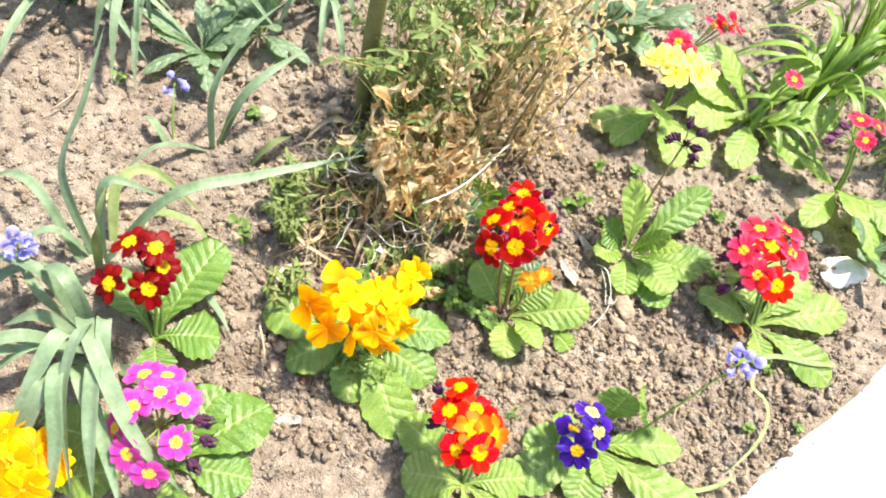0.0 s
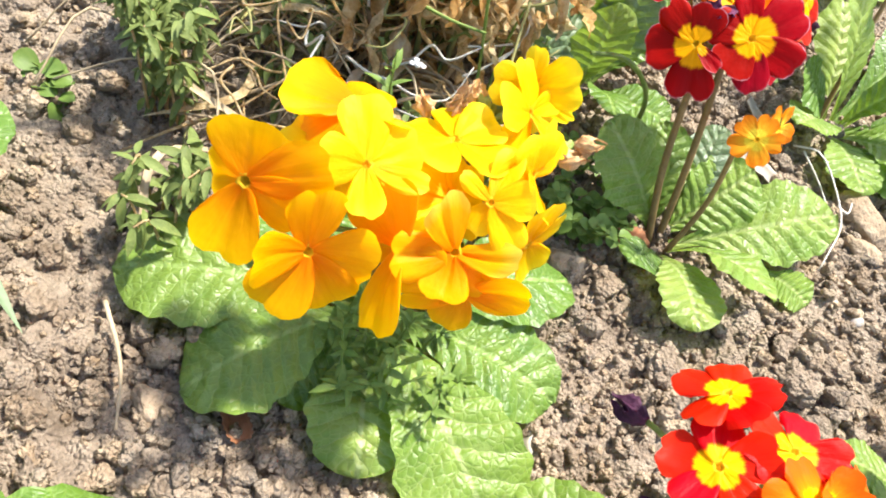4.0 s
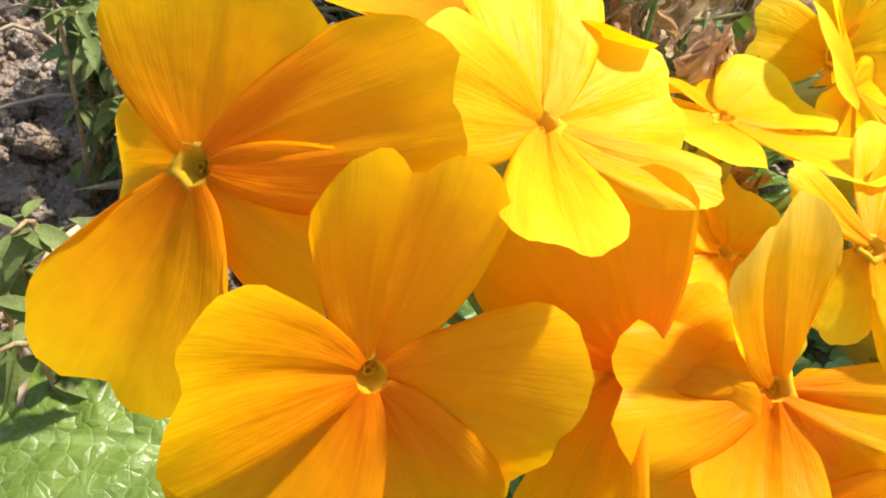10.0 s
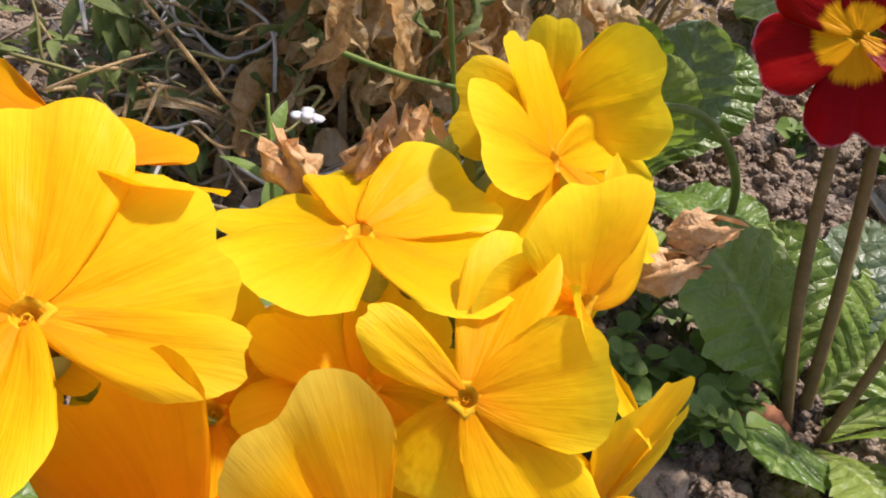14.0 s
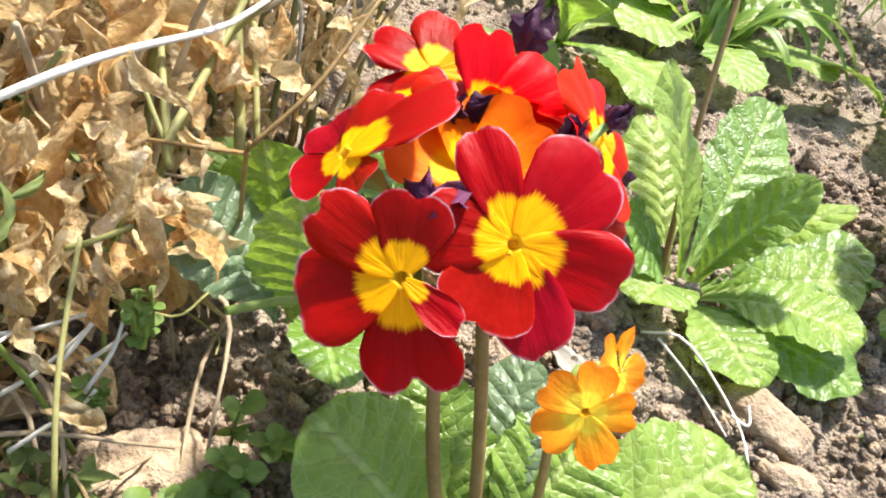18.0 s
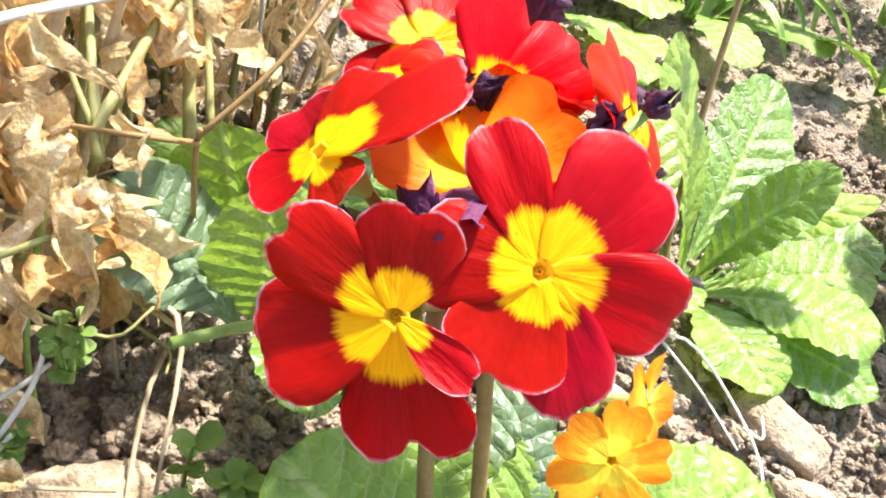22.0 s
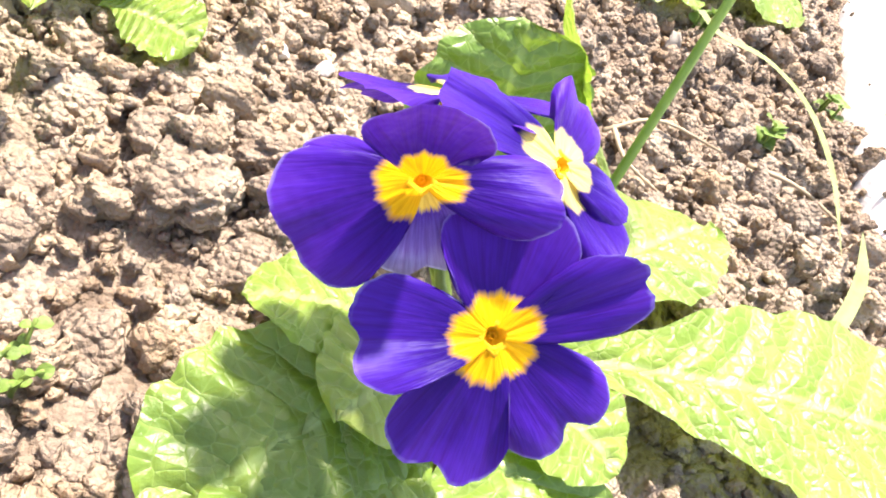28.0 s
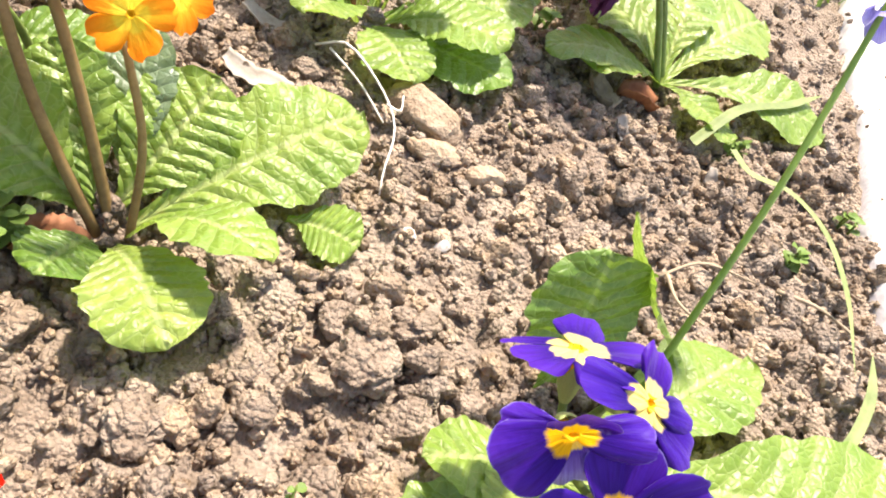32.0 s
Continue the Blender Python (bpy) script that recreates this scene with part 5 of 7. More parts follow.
leaf(bp, 92, 0.077, 0.060, 84, 10, 830, "leaf", 6, base=(0.012, 0.042, 0.004), petiole=0.3)
leaf_to(bp, (0.3474, 0.3761, 0.0214), (0.2973, 0.4048, 0.089), 0.026, (-0.85, 0.3, 0.3), 0.04, 831, "leaf_pale_lit", 0.5, petiole=0.35)
# leafy plant behind the red one
lp = primrose((0.053, 0.606), "primrose in leaf beside the dried shrub")
# the paler green paints in the light on the sunlit leaves
for k, (b, t, wd, face, arch, mt, fo) in enumerate([
    ((0.0398, 0.583, 0.02), (-0.0048, 0.597, 0.076), 0.047, (0.35, -0.4, 0.85), 0.07, "leaf_blue", 0.2),
    ((0.046, 0.596, 0.004), (0.0437, 0.5933, 0.0845), 0.044, (0.2, -0.85, 0.45), 0.05, "leaf_pale_lit", 0.4),
    ((0.052, 0.59, 0.004), (0.06, 0.529, 0.048), 0.03, (0.1, -0.1, 1), 0.14, "leaf", 0.9),
    ((0.056, 0.604, 0.004), (0.0613, 0.6189, 0.0922), 0.048, (0, -0.7, 0.6), 0.04, "leaf_blue", 0.3),
    ((0.046, 0.606, 0.004), (0.0265, 0.6155, 0.089), 0.046, (-0.1, -0.7, 0.6), 0.04, "leaf_pale_lit", 0.4),
    ((0.056, 0.592, 0.004), (0.115, 0.5747, 0.018), 0.04, (0, -0.2, 1), 0.12, "leaf", 0.3),
    ((0.04, 0.606, 0.004), (0.006, 0.64, 0.07), 0.044, (0.2, -0.5, 0.8), 0.06, "leaf", 0.3),
    ((0.056, 0.606, 0.004), (0.095, 0.65, 0.07), 0.046, (-0.1, -0.5, 0.8), 0.06, "leaf", 0.3),
]):
    leaf_to(lp, b, t, wd, face, arch, 950 + k, mt, fo)
bowed = stalk("green_stem", [(0.0885, 0.5554, -0.004), (0.08, 0.5486, 0.048), (0.0626, 0.5367, 0.0782), (0.0408, 0.5231, 0.0975), (0.0198, 0.5119, 0.1025)], 0.0020, 0.0014, M["stem_green"], None, n=22, sides=8)
tagged(bowed, "bowed pale green leaf stalk with a pointed tip", "plant stem")

# ---- strap-leaved plants ----
def strap_plant(name, place, label, curves, width, mat, group="", category="strap-leaf plant", twist=20):
    ob = thing(name, (place[0], place[1], 0.0), label, category, group)
    for k, pts in enumerate(curves):
        w = width * (0.85 + 0.3 * random.Random(k * 13 + len(curves)).random())
        ribbon("leaf", [np.array(p) - np.array([place[0], place[1], 0]) for p in pts], w, mat[k % len(mat)] if isinstance(mat, list) else mat, ob, k, 0.28, twist=random.Random(k).uniform(-twist, twist))
    return ob


STRAPS = [M["strap"], M["strap"], M["strap_dry"]]
strap_plant("strap_leaf_plant", (-0.40, 0.30), "clump of long arching grey-green strap leaves", [
    [(-0.425, 0.336, -0.01), (-0.465, 0.381, 0.12), (-0.452, 0.442, 0.20), (-0.458, 0.518, 0.25)],
    [(-0.420, 0.332, -0.01), (-0.33, 0.393, 0.14), (-0.25, 0.457, 0.15), (-0.144, 0.571, 0.11)],
    [(-0.416, 0.325, -0.01), (-0.385, 0.327, 0.14), (-0.385, 0.368, 0.18)],
    [(-0.405, 0.330, -0.01), (-0.395, 0.345, 0.12), (-0.383, 0.368, 0.18), (-0.332, 0.387, 0.15)],
    [(-0.402, 0.25, -0.01), (-0.435, 0.251, 0.06), (-0.518, 0.307, 0.03)],
    [(-0.390, 0.33, -0.01), (-0.377, 0.40, 0.05), (-0.324, 0.414, 0.05), (-0.29, 0.403, 0.02)],
    [(-0.33, 0.34, -0.01), (-0.296, 0.346, 0.03), (-0.252, 0.329, 0.02), (-0.217, 0.302, 0.008)],
    [(-0.43, 0.34, -0.01), (-0.46, 0.33, 0.07), (-0.50, 0.30, 0.05), (-0.54, 0.26, 0.01)],
    [(-0.41, 0.35, -0.01), (-0.43, 0.42, 0.06), (-0.40, 0.46, 0.06), (-0.33, 0.45, 0.01)],
    [(-0.42, 0.31, -0.01), (-0.46, 0.27, 0.08), (-0.50, 0.22, 0.05), (-0.53, 0.17, 0.01)],
    [(-0.43, 0.32, -0.01), (-0.49, 0.36, 0.09), (-0.55, 0.38, 0.07), (-0.60, 0.38, 0.02)],
], 0.0125, STRAPS, "strap-leaf clumps")
strap_plant("strap_leaf_plant", (-0.345, 0.215), "clump of broad folded blue-green strap leaves", [
    [(-0.35, 0.235, -0.01), (-0.329, 0.212, 0.16), (-0.239, 0.131, 0.13), (-0.17, 0.098, 0.05)],
    [(-0.348, 0.208, -0.01), (-0.321, 0.204, 0.17), (-0.314, 0.141, 0.15), (-0.274, 0.055, 0.08)],
    [(-0.336, 0.213, -0.01), (-0.312, 0.222, 0.16), (-0.295, 0.178, 0.14), (-0.288, 0.15, 0.11)],
    [(-0.333, 0.19, -0.01), (-0.30, 0.18, 0.15), (-0.276, 0.118, 0.13), (-0.253, 0.061, 0.08)],
    [(-0.36, 0.225, -0.01), (-0.403, 0.187, 0.07), (-0.45, 0.12, 0.03)],
    [(-0.37, 0.22, -0.01), (-0.407, 0.192, 0.09), (-0.46, 0.155, 0.08), (-0.50, 0.13, 0.04)],
    [(-0.36, 0.204, -0.01), (-0.34, 0.147, 0.13), (-0.349, 0.098, 0.10), (-0.364, 0.053, 0.05)],
    [(-0.33, 0.218, -0.01), (-0.241, 0.195, 0.06), (-0.175, 0.18, 0.01)],
    [(-0.35, 0.21, -0.01), (-0.33, 0.16, 0.15), (-0.30, 0.09, 0.12), (-0.29, 0.02, 0.05)],
    [(-0.37, 0.23, -0.01), (-0.42, 0.23, 0.05), (-0.47, 0.21, 0.02)],
    [(-0.355, 0.222, -0.01), (-0.345, 0.195, 0.15), (-0.352, 0.150, 0.14), (-0.368, 0.100, 0.09)],
    [(-0.362, 0.230, -0.01), (-0.372, 0.250, 0.13), (-0.402, 0.265, 0.13), (-0.446, 0.270, 0.08)],
    [(-0.340, 0.205, -0.01), (-0.318, 0.170, 0.13), (-0.270, 0.120, 0.11), (-0.225, 0.060, 0.06)],
    [(-0.380, 0.215, -0.01), (-0.43, 0.165, 0.08), (-0.475, 0.09, 0.06), (-0.50, 0.03, 0.02)],
    [(-0.375, 0.238, -0.01), (-0.425, 0.262, 0.10), (-0.490, 0.262, 0.09), (-0.55, 0.240, 0.03)],
], 0.0165, M["strap"], "strap-leaf clumps")
strap_plant("strap_leaf_plant", (-0.370, 0.565), "small tuft of upright strap leaves in bare soil", [
    [(-0.372, 0.561, -0.01), (-0.372, 0.59, 0.10), (-0.349, 0.655, 0.16), (-0.319, 0.718, 0.18)],
    [(-0.368, 0.571, -0.01), (-0.335, 0.618, 0.09), (-0.282, 0.702, 0.12)],
    [(-0.369, 0.565, -0.01), (-0.348, 0.604, 0.06), (-0.323, 0.687, 0.09)],
    [(-0.372, 0.561, -0.01), (-0.418, 0.513, 0.04), (-0.46, 0.466, 0.01)],
    [(-0.426, 0.538, -0.01), (-0.451, 0.549, 0.03), (-0.479, 0.566, 0.01)],
    [(-0.312, 0.558, -0.01), (-0.286, 0.581, 0.035), (-0.268, 0.619, 0.02)],
], 0.0115, STRAPS, "strap-leaf clumps")


def arching_clump(place, count, reach, height, width, mat, seed, label, group="strap-leaf clumps"):
    rng = random.Random(seed)
    curves = []
    for k in range(count):
        a, r, h = rng.uniform(0, 6.28), reach * rng.uniform(0.55, 1.1), height * rng.uniform(0.5, 1.1)
        x0, y0 = place[0] + rng.uniform(-0.02, 0.02), place[1] + rng.uniform(-0.02, 0.02)
        c, s = math.cos(a), math.sin(a)
        curves.append([(x0, y0, -0.01), (x0 + 0.3 * r * c, y0 + 0.3 * r * s, h * 0.85), (x0 + 0.68 * r * c, y0 + 0.68 * r * s, h * 0.8), (x0 + r * c, y0 + r * s, max(0.008, h * rng.uniform(0.05, 0.4)))])
    return strap_plant("strap_leaf_plant", place, label, curves, width, mat, group)


arching_clump((0.520, 1.090), 34, 0.19, 0.15, 0.011, M["strap_bright"], 1, "dense clump of narrow bright green arching leaves")
arching_clump((0.600, 1.240), 30, 0.22, 0.18, 0.013, M["strap_bright"], 2, "dense clump of bright green arching leaves further back")
arching_clump((0.720, 1.060), 22, 0.18, 0.15, 0.012, M["strap_bright"], 3, "clump of bright green arching leaves beside the path")
arching_clump((0.440, 0.985), 12, 0.14, 0.07, 0.010, M["strap_bright"], 4, "low clump of narrow green leaves")
arching_clump((-0.700, 0.735), 26, 0.20, 0.14, 0.013, M["strap"], 5, "clump of grey-green arching strap leaves")
arching_clump((-0.580, 0.800), 24, 0.20, 0.15, 0.013, M["strap"], 6, "clump of grey-green strap leaves behind bare soil")
arching_clump((-0.330, 0.900), 14, 0.15, 0.12, 0.012, M["strap"], 7, "clump of strap leaves at the back of the bed")
arching_clump((0.780, 0.780), 9, 0.06, 0.03, 0.006, M["strap_bright"], 8, "small tuft of grass by the path edge")


def lying_blade(name, pts, width, mat, label, category="grass blade", keel=0.15):
    p0 = np.array(pts[0])
    ob = ribbon(name, pts, width, mat, None, 3, keel, n=34, tipped=0.7, twist=25, base_w=0.9)
    return tagged(ob, label, category, "fallen strap leaves")


lying_blade("grass_blade", [(0.480, 0.522, 0.016), (0.4779, 0.4985, 0.018), (0.4998, 0.4827, 0.018), (0.5045, 0.4503, 0.018), (0.4865, 0.4064, 0.018), (0.4517, 0.3573, 0.018)], 0.0048, M["strap_dry"], "pale green strap leaf lying curved on the soil")
lying_blade("grass_blade", [(0.3699, 0.3181, 0.021), (0.3921, 0.3163, 0.021), (0.4178, 0.3246, 0.021), (0.448, 0.3438, 0.021), (0.4699, 0.3667, 0.021)], 0.0058, M["strap_dry"], "faded strap leaf lying beside the path")
lying_blade("grass_blade", [(0.455, 0.532, 0.012), (0.506, 0.557, 0.020), (0.560, 0.568, 0.018), (0.605, 0.580, 0.02)], 0.0075, M["strap_dry"], "faded grey-green strap leaf lying near the rose-red primrose")
lying_blade("grass_blade", [(-0.46, 0.40, 0.012), (-0.45, 0.43, 0.02), (-0.44, 0.47, 0.014)], 0.006, M["straw"], "thin dry stem lying on bare soil")


# ---- broad-leaved clumps at the back ----
def broad_plant(place, count, reach, seed, label):
    ob = thing("broad_leaf_plant", (place[0], place[1], 0.0), label, "leafy plant", "broad-leaf plants at the back")
    rng = random.Random(seed)
    for k in range(count):
        leaf(ob, rng.uniform(0, 360), reach * rng.uniform(0.7, 1.1), reach * rng.uniform(0.20, 0.28), rng.uniform(25, 75), rng.uniform(20, 60), seed * 17 + k, "leaf_blue", rng.uniform(-25, 25), veins=6, nu=11, nv=24, ruffle=0.5)
    return ob


broad_plant((-0.462, 0.715), 24, 0.10, 1, "clump of smooth grey-green pointed leaves")
broad_plant((-0.400, 0.790), 18, 0.10, 2, "clump of smooth dark grey-green leaves at the back")
broad_plant((0.120, 1.075), 14, 0.13, 4, "clump of dark grey-green leaves beside the dried shrub")
broad_plant((0.190, 1.110), 12, 0.12, 5, "clump of dark green pointed leaves at the back")
broad_plant((0.640, 0.800), 6, 0.09, 6, "low pale green rosette near the path edge")


# ---- bluebells ----
def bluebell(place, head, bells, seed, label, tilt=(0.2, 0.1, 0)):
    ob = thing("bluebell", (place[0], place[1], 0.0), label, "bluebell", "bluebells")
    rng = random.Random(seed)
    h = Vector(head) - ob.location
    stalk("stem", [(0, 0, -0.01), (h.x * 0.45, h.y * 0.45, h.z * 0.55), tuple(h)], 0.0018, 0.0012, M["strap_bright"], ob, n=14, sides=7)
    for k in range(bells):
        a = k * 2.4
        q = k / max(1, bells - 1)
        c = h + Vector((0.0065 * math.cos(a), 0.0065 * math.sin(a), 0.012 - 0.034 * q))
        n, rows = 12, 7
        verts, uv = [], []
        for j in range(rows):
            r = j / (rows - 1)
            for i in range(n + 1):
                w = 2 * math.pi * i / n
                lobe = 0.5 + 0.5 * math.cos(6 * w)
                rad = 0.0020 + 0.0030 * math.sin(min(1.0, r * 1.5) * 1.5) + 0.0042 * max(0, r - 0.6) * 2.2
                verts.append((rad * math.cos(w), rad * math.sin(w), 0.013 * r * (1 + 0.18 * lobe * r)))
                uv.append((i / n * 3 % 1, r))
        b = build("bell", verts, grid_faces(n + 1, rows), M["bluebell"], ob, uv)
        b.matrix_basis = Matrix.Translation(c) @ frame_of((math.cos(a), math.sin(a), rng.uniform(-0.9, 0.2)), rng.uniform(0, 60)) @ Matrix.Scale(rng.uniform(0.68, 0.95), 4)
    return ob


bluebell((0.318, 0.358), (0.378, 0.438, 0.190), 9, 1, "pale bluebell nodding on a long green stalk")
bluebell((-0.475, 0.268), (-0.462, 0.280, 0.120), 12, 2, "bluebell with a full head of violet-blue bells")
bluebell((-0.425, 0.544), (-0.449, 0.612, 0.050), 5, 3, "small bluebell on a thin stalk in bare soil")
bluebell((0.690, 1.190), (0.668, 1.160, 0.14), 8, 4, "pale bluebell among green strap leaves")


# ---- dried shrub ----
def dry_leaf_shape(seed, long=0.045, wide=0.011):
    """A shrivelled hanging leaf, curled in on itself."""
    rng = random.Random(seed)
    n, nu = 16, 7
    ph, ph2, ph3 = (rng.uniform(0, 6.28) for _ in range(3))
    spin = rng.uniform(-2.6, 2.6)
    verts = []
    for j in range(n):
        s = j / (n - 1)
        w = wide / 2 * (math.sin(math.pi * min(1, 0.06 + 0.93 * s) ** 0.8) ** 0.7 + 0.04) * (1 + 0.3 * math.sin(9 * s + ph))
        for i in range(nu):
            u = -1 + 2 * i / (nu - 1)
            x = u * w * (0.75 + 0.25 * math.cos(6 * s + ph3)) + 0.12 * long * math.sin(3.0 * s + ph) * s
            y = 0.18 * long * math.sin(3.6 * s + ph2) + (1.1 - 0.9 * s) * abs(u) ** 1.5 * w + 0.35 * w * math.sin(13 * s + 4 * u + ph) + 0.15 * w * math.sin(24 * s - 5 * u + ph3)
            tw = spin * s
            x, y = x * math.cos(tw) - y * math.sin(tw), x * math.sin(tw) + y * math.cos(tw)
            verts.append((x, y, -long * s * (1 - 0.12 * s)))
    return np.array(verts), np.array(grid_faces(nu, n))


DRY = [dry_leaf_shape(k, 0.026 + 0.006 * (k % 4), 0.0065 + 0.0022 * (k % 3)) for k in range(9)]
DRY_MESH = []
for k, (v, f) in enumerate(DRY):
    o = build("leaf", v, [tuple(x) for x in f], M["straw_tan_backlit" if k % 5 == 1 else "straw"])
    DRY_MESH.append(o.data)
    bpy.data.objects.remove(o)


def shrub_stems(rng):
    """Stems of the shrub as runs of points: upright, leaning out, bowed at the tip."""
    out = []
    while len(out) < 90:
        a, r = rng.uniform(0, 6.28), math.sqrt(rng.random())
        if len(out) % 3 == 2:
            x, y, h = -0.066 + 0.048 * r * math.cos(a), 0.618 + 0.062 * r * math.sin(a), rng.uniform(0.10, 0.23)
        else:
            x, y, h = -0.070 + 0.150 * r * math.cos(a), 0.790 + 0.150 * r * math.sin(a), rng.uniform(0.10, 0.40)
        if -0.245 < x < -0.145 and y < 0.74:
            continue
        dx, dy = 0.09 * math.cos(a) * rng.random() + rng.uniform(-0.03, 0.03), 0.05 * math.sin(a) * rng.random() + rng.uniform(-0.02, 0.03)
        out.append([(x, y, -0.01), (x + 0.3 * dx, y + 0.3 * dy, 0.4 * h), (x + 0.7 * dx, y + 0.7 * dy, 0.8 * h), (x + 1.2 * dx, y + 1.2 * dy, h)])
    return out


def dried_shrub():
    place = np.array([-0.05, 0.74, 0.0])
    ob = thing("dried_shrub", tuple(place), "tall dried plant with straw-brown stems and hanging papery leaves", "dried plant")
    rng = random.Random(5)
    stems = shrub_stems(rng)
    # two thick living stems
    stalk("trunk", [(-0.144, -0.027, -0.02), (-0.146, -0.022, 0.15), (-0.140, -0.015, 0.34), (-0.142, -0.012, 0.55)], 0.0125, 0.0105, M["bark"], ob, "greenish-brown smooth stem", 16, 12)
    stalk("trunk", [(0.050, 0.150, -0.02), (0.048, 0.152, 0.2), (0.052, 0.16, 0.45)], 0.0085, 0.007, M["bark"], ob, "thin greenish-brown stem", 12, 10)
    spots = []
    for k, pts in enumerate(stems):
        p = curve([np.array(q) - place for q in pts], 12)
        v, f = tube_data(p - p[0], np.linspace(0.0022, 0.0009, 12) * rng.uniform(0.7, 1.3), 5)
        build("stem", v, f, (M["straw_grey"], M["stem_olive"], M["straw"], M["stem_olive"], M["stem_olive"])[k % 5], ob, at=tuple(p[0]))
        for _ in range(21):
            s = rng.uniform(0.12, 1.0)
            c = p[min(11, int(s * 11.99))] + np.array([rng.gauss(0, 0.016), rng.gauss(0, 0.016), rng.gauss(0, 0.012)])
            wx, wy = c[0] + place[0], c[1] + place[1]
            if not (-0.235 < wx < -0.160 and wy < 0.725) and not (wx > -0.004 and wy < 0.66):
                spots.append(c)
    # the leaves towards the primroses are parts; the rest are joined
    front = [c for c in spots if c[1] + place[1] < 0.64]
    rest = [c for c in spots if c[1] + place[1] >= 0.64]
    rng.shuffle(front)
    rest += front[230:]
    for c in front[:230]:
        le = new("leaf", DRY_MESH[rng.randrange(len(DRY_MESH))])
        le.parent = ob
        le.matrix_basis = Matrix.Translation((c[0], c[1], max(c[2], 0.02))) @ Euler((rng.gauss(0, 0.5), rng.gauss(0, 0.5), rng.uniform(0, 6.28))).to_matrix().to_4x4() @ Matrix.Scale(rng.uniform(0.9, 1.9), 4)
    # large crumpled leaves that hang towards the primroses: top, tip, width
    for k, (top, tip, wide) in enumerate([
        ((-0.0074, 0.5426, 0.1194), (-0.0001, 0.5163, 0.0988), 0.009),
        ((-0.0005, 0.5391, 0.1212), (0.012, 0.5148, 0.105), 0.01),
        ((0.0061, 0.5386, 0.1217), (0.01, 0.5283, 0.1179), 0.011),
        ((-0.0109, 0.5468, 0.1134), (-0.0097, 0.5212, 0.0912), 0.008),
        ((0.0025, 0.5401, 0.1188), (0.0026, 0.5262, 0.1095), 0.01),
        ((-0.0035, 0.5368, 0.1236), (0.0068, 0.5266, 0.1225), 0.012),
        ((-0.018, 0.5564, 0.1276), (-0.0075, 0.5384, 0.1176), 0.015),
        ((-0.0256, 0.5592, 0.1214), (-0.0188, 0.5467, 0.1164), 0.013),
        ((-0.0313, 0.5644, 0.1219), (-0.0324, 0.5484, 0.1098), 0.012),
        ((-0.0414, 0.5662, 0.1169), (-0.0305, 0.5498, 0.109), 0.014),
        ((-0.0468, 0.5623, 0.1136), (-0.0405, 0.5461, 0.104), 0.014),
        ((-0.0308, 0.538, 0.108), (-0.0243, 0.5178, 0.0941), 0.01),
        ((-0.0366, 0.5366, 0.1042), (-0.0365, 0.5204, 0.0922), 0.01),
        ((-0.0318, 0.5334, 0.1087), (-0.0294, 0.5182, 0.0988), 0.009),
        ((-0.0306, 0.5202, 0.0849), (-0.0245, 0.5029, 0.0741), 0.009),
        ((-0.0252, 0.5077, 0.0607), (-0.0112, 0.4975, 0.0609), 0.012),
        ((-0.0127, 0.5396, 0.0983), (-0.0139, 0.5179, 0.0796), 0.009),
        ((0.0218, 0.6004, 0.1429), (0.0344, 0.5754, 0.126), 0.013),
        ((0.0082, 0.6014, 0.1387), (0.0212, 0.5823, 0.1286), 0.012),
        ((0.0033, 0.5857, 0.1269), (0.0186, 0.5646, 0.1154), 0.009),
        ((-0.0004, 0.5689, 0.1221), (0.0126, 0.5512, 0.1135), 0.011),
        ((-0.0004, 0.6099, 0.1449), (0.0039, 0.5932, 0.1341), 0.012),
        ((-0.0265, 0.6131, 0.1382), (-0.025, 0.5931, 0.1225), 0.012),
        ((0.0135, 0.6029, 0.1347), (0.0128, 0.5867, 0.1225), 0.009),
        ((-0.041, 0.595, 0.1277), (-0.04, 0.5799, 0.1174), 0.013),
        ((-0.0539, 0.602, 0.1304), (-0.0488, 0.5834, 0.1178), 0.012),
        ((-0.036, 0.6118, 0.133), (-0.0386, 0.5972, 0.1218), 0.014),
        ((-0.0123, 0.6064, 0.1363), (-0.0066, 0.5914, 0.1279), 0.01),
        ((0.027, 0.6089, 0.1468), (0.031, 0.592, 0.1356), 0.01),
        ((-0.0076, 0.5638, 0.1213), (-0.0113, 0.5518, 0.1126), 0.011),
        ((-0.0479, 0.5536, 0.1095), (-0.0403, 0.5386, 0.1018), 0.013),
        ((-0.0257, 0.5763, 0.1283), (-0.0318, 0.5661, 0.1206), 0.013),
        ((-0.0183, 0.5755, 0.1271), (-0.0205, 0.5642, 0.1198), 0.013),
        ((-0.0021, 0.5977, 0.1305), (-0.0027, 0.583, 0.1199), 0.01),
        ((-0.0185, 0.6073, 0.1426), (-0.0178, 0.5925, 0.1324), 0.014),
        ((-0.0495, 0.6062, 0.1369), (-0.0431, 0.5897, 0.1272), 0.013),
        ((-0.0272, 0.55, 0.1136), (-0.0201, 0.5361, 0.107), 0.011),
        ((-0.0013, 0.5378, 0.1039), (-0.0011, 0.5259, 0.0968), 0.009),
    ]):
        a, b = Vector(top), Vector(tip)
        v, f = dry_leaf_shape(300 + k, (b - a).length * 1.08, wide)
        le = build("leaf", v, [tuple(q) for q in f], M["straw_tan_backlit" if k % 3 == 1 else "straw"], ob)
        le.matrix_basis = Matrix.Translation(a - ob.location) @ frame_of(a - b, 70 * k)
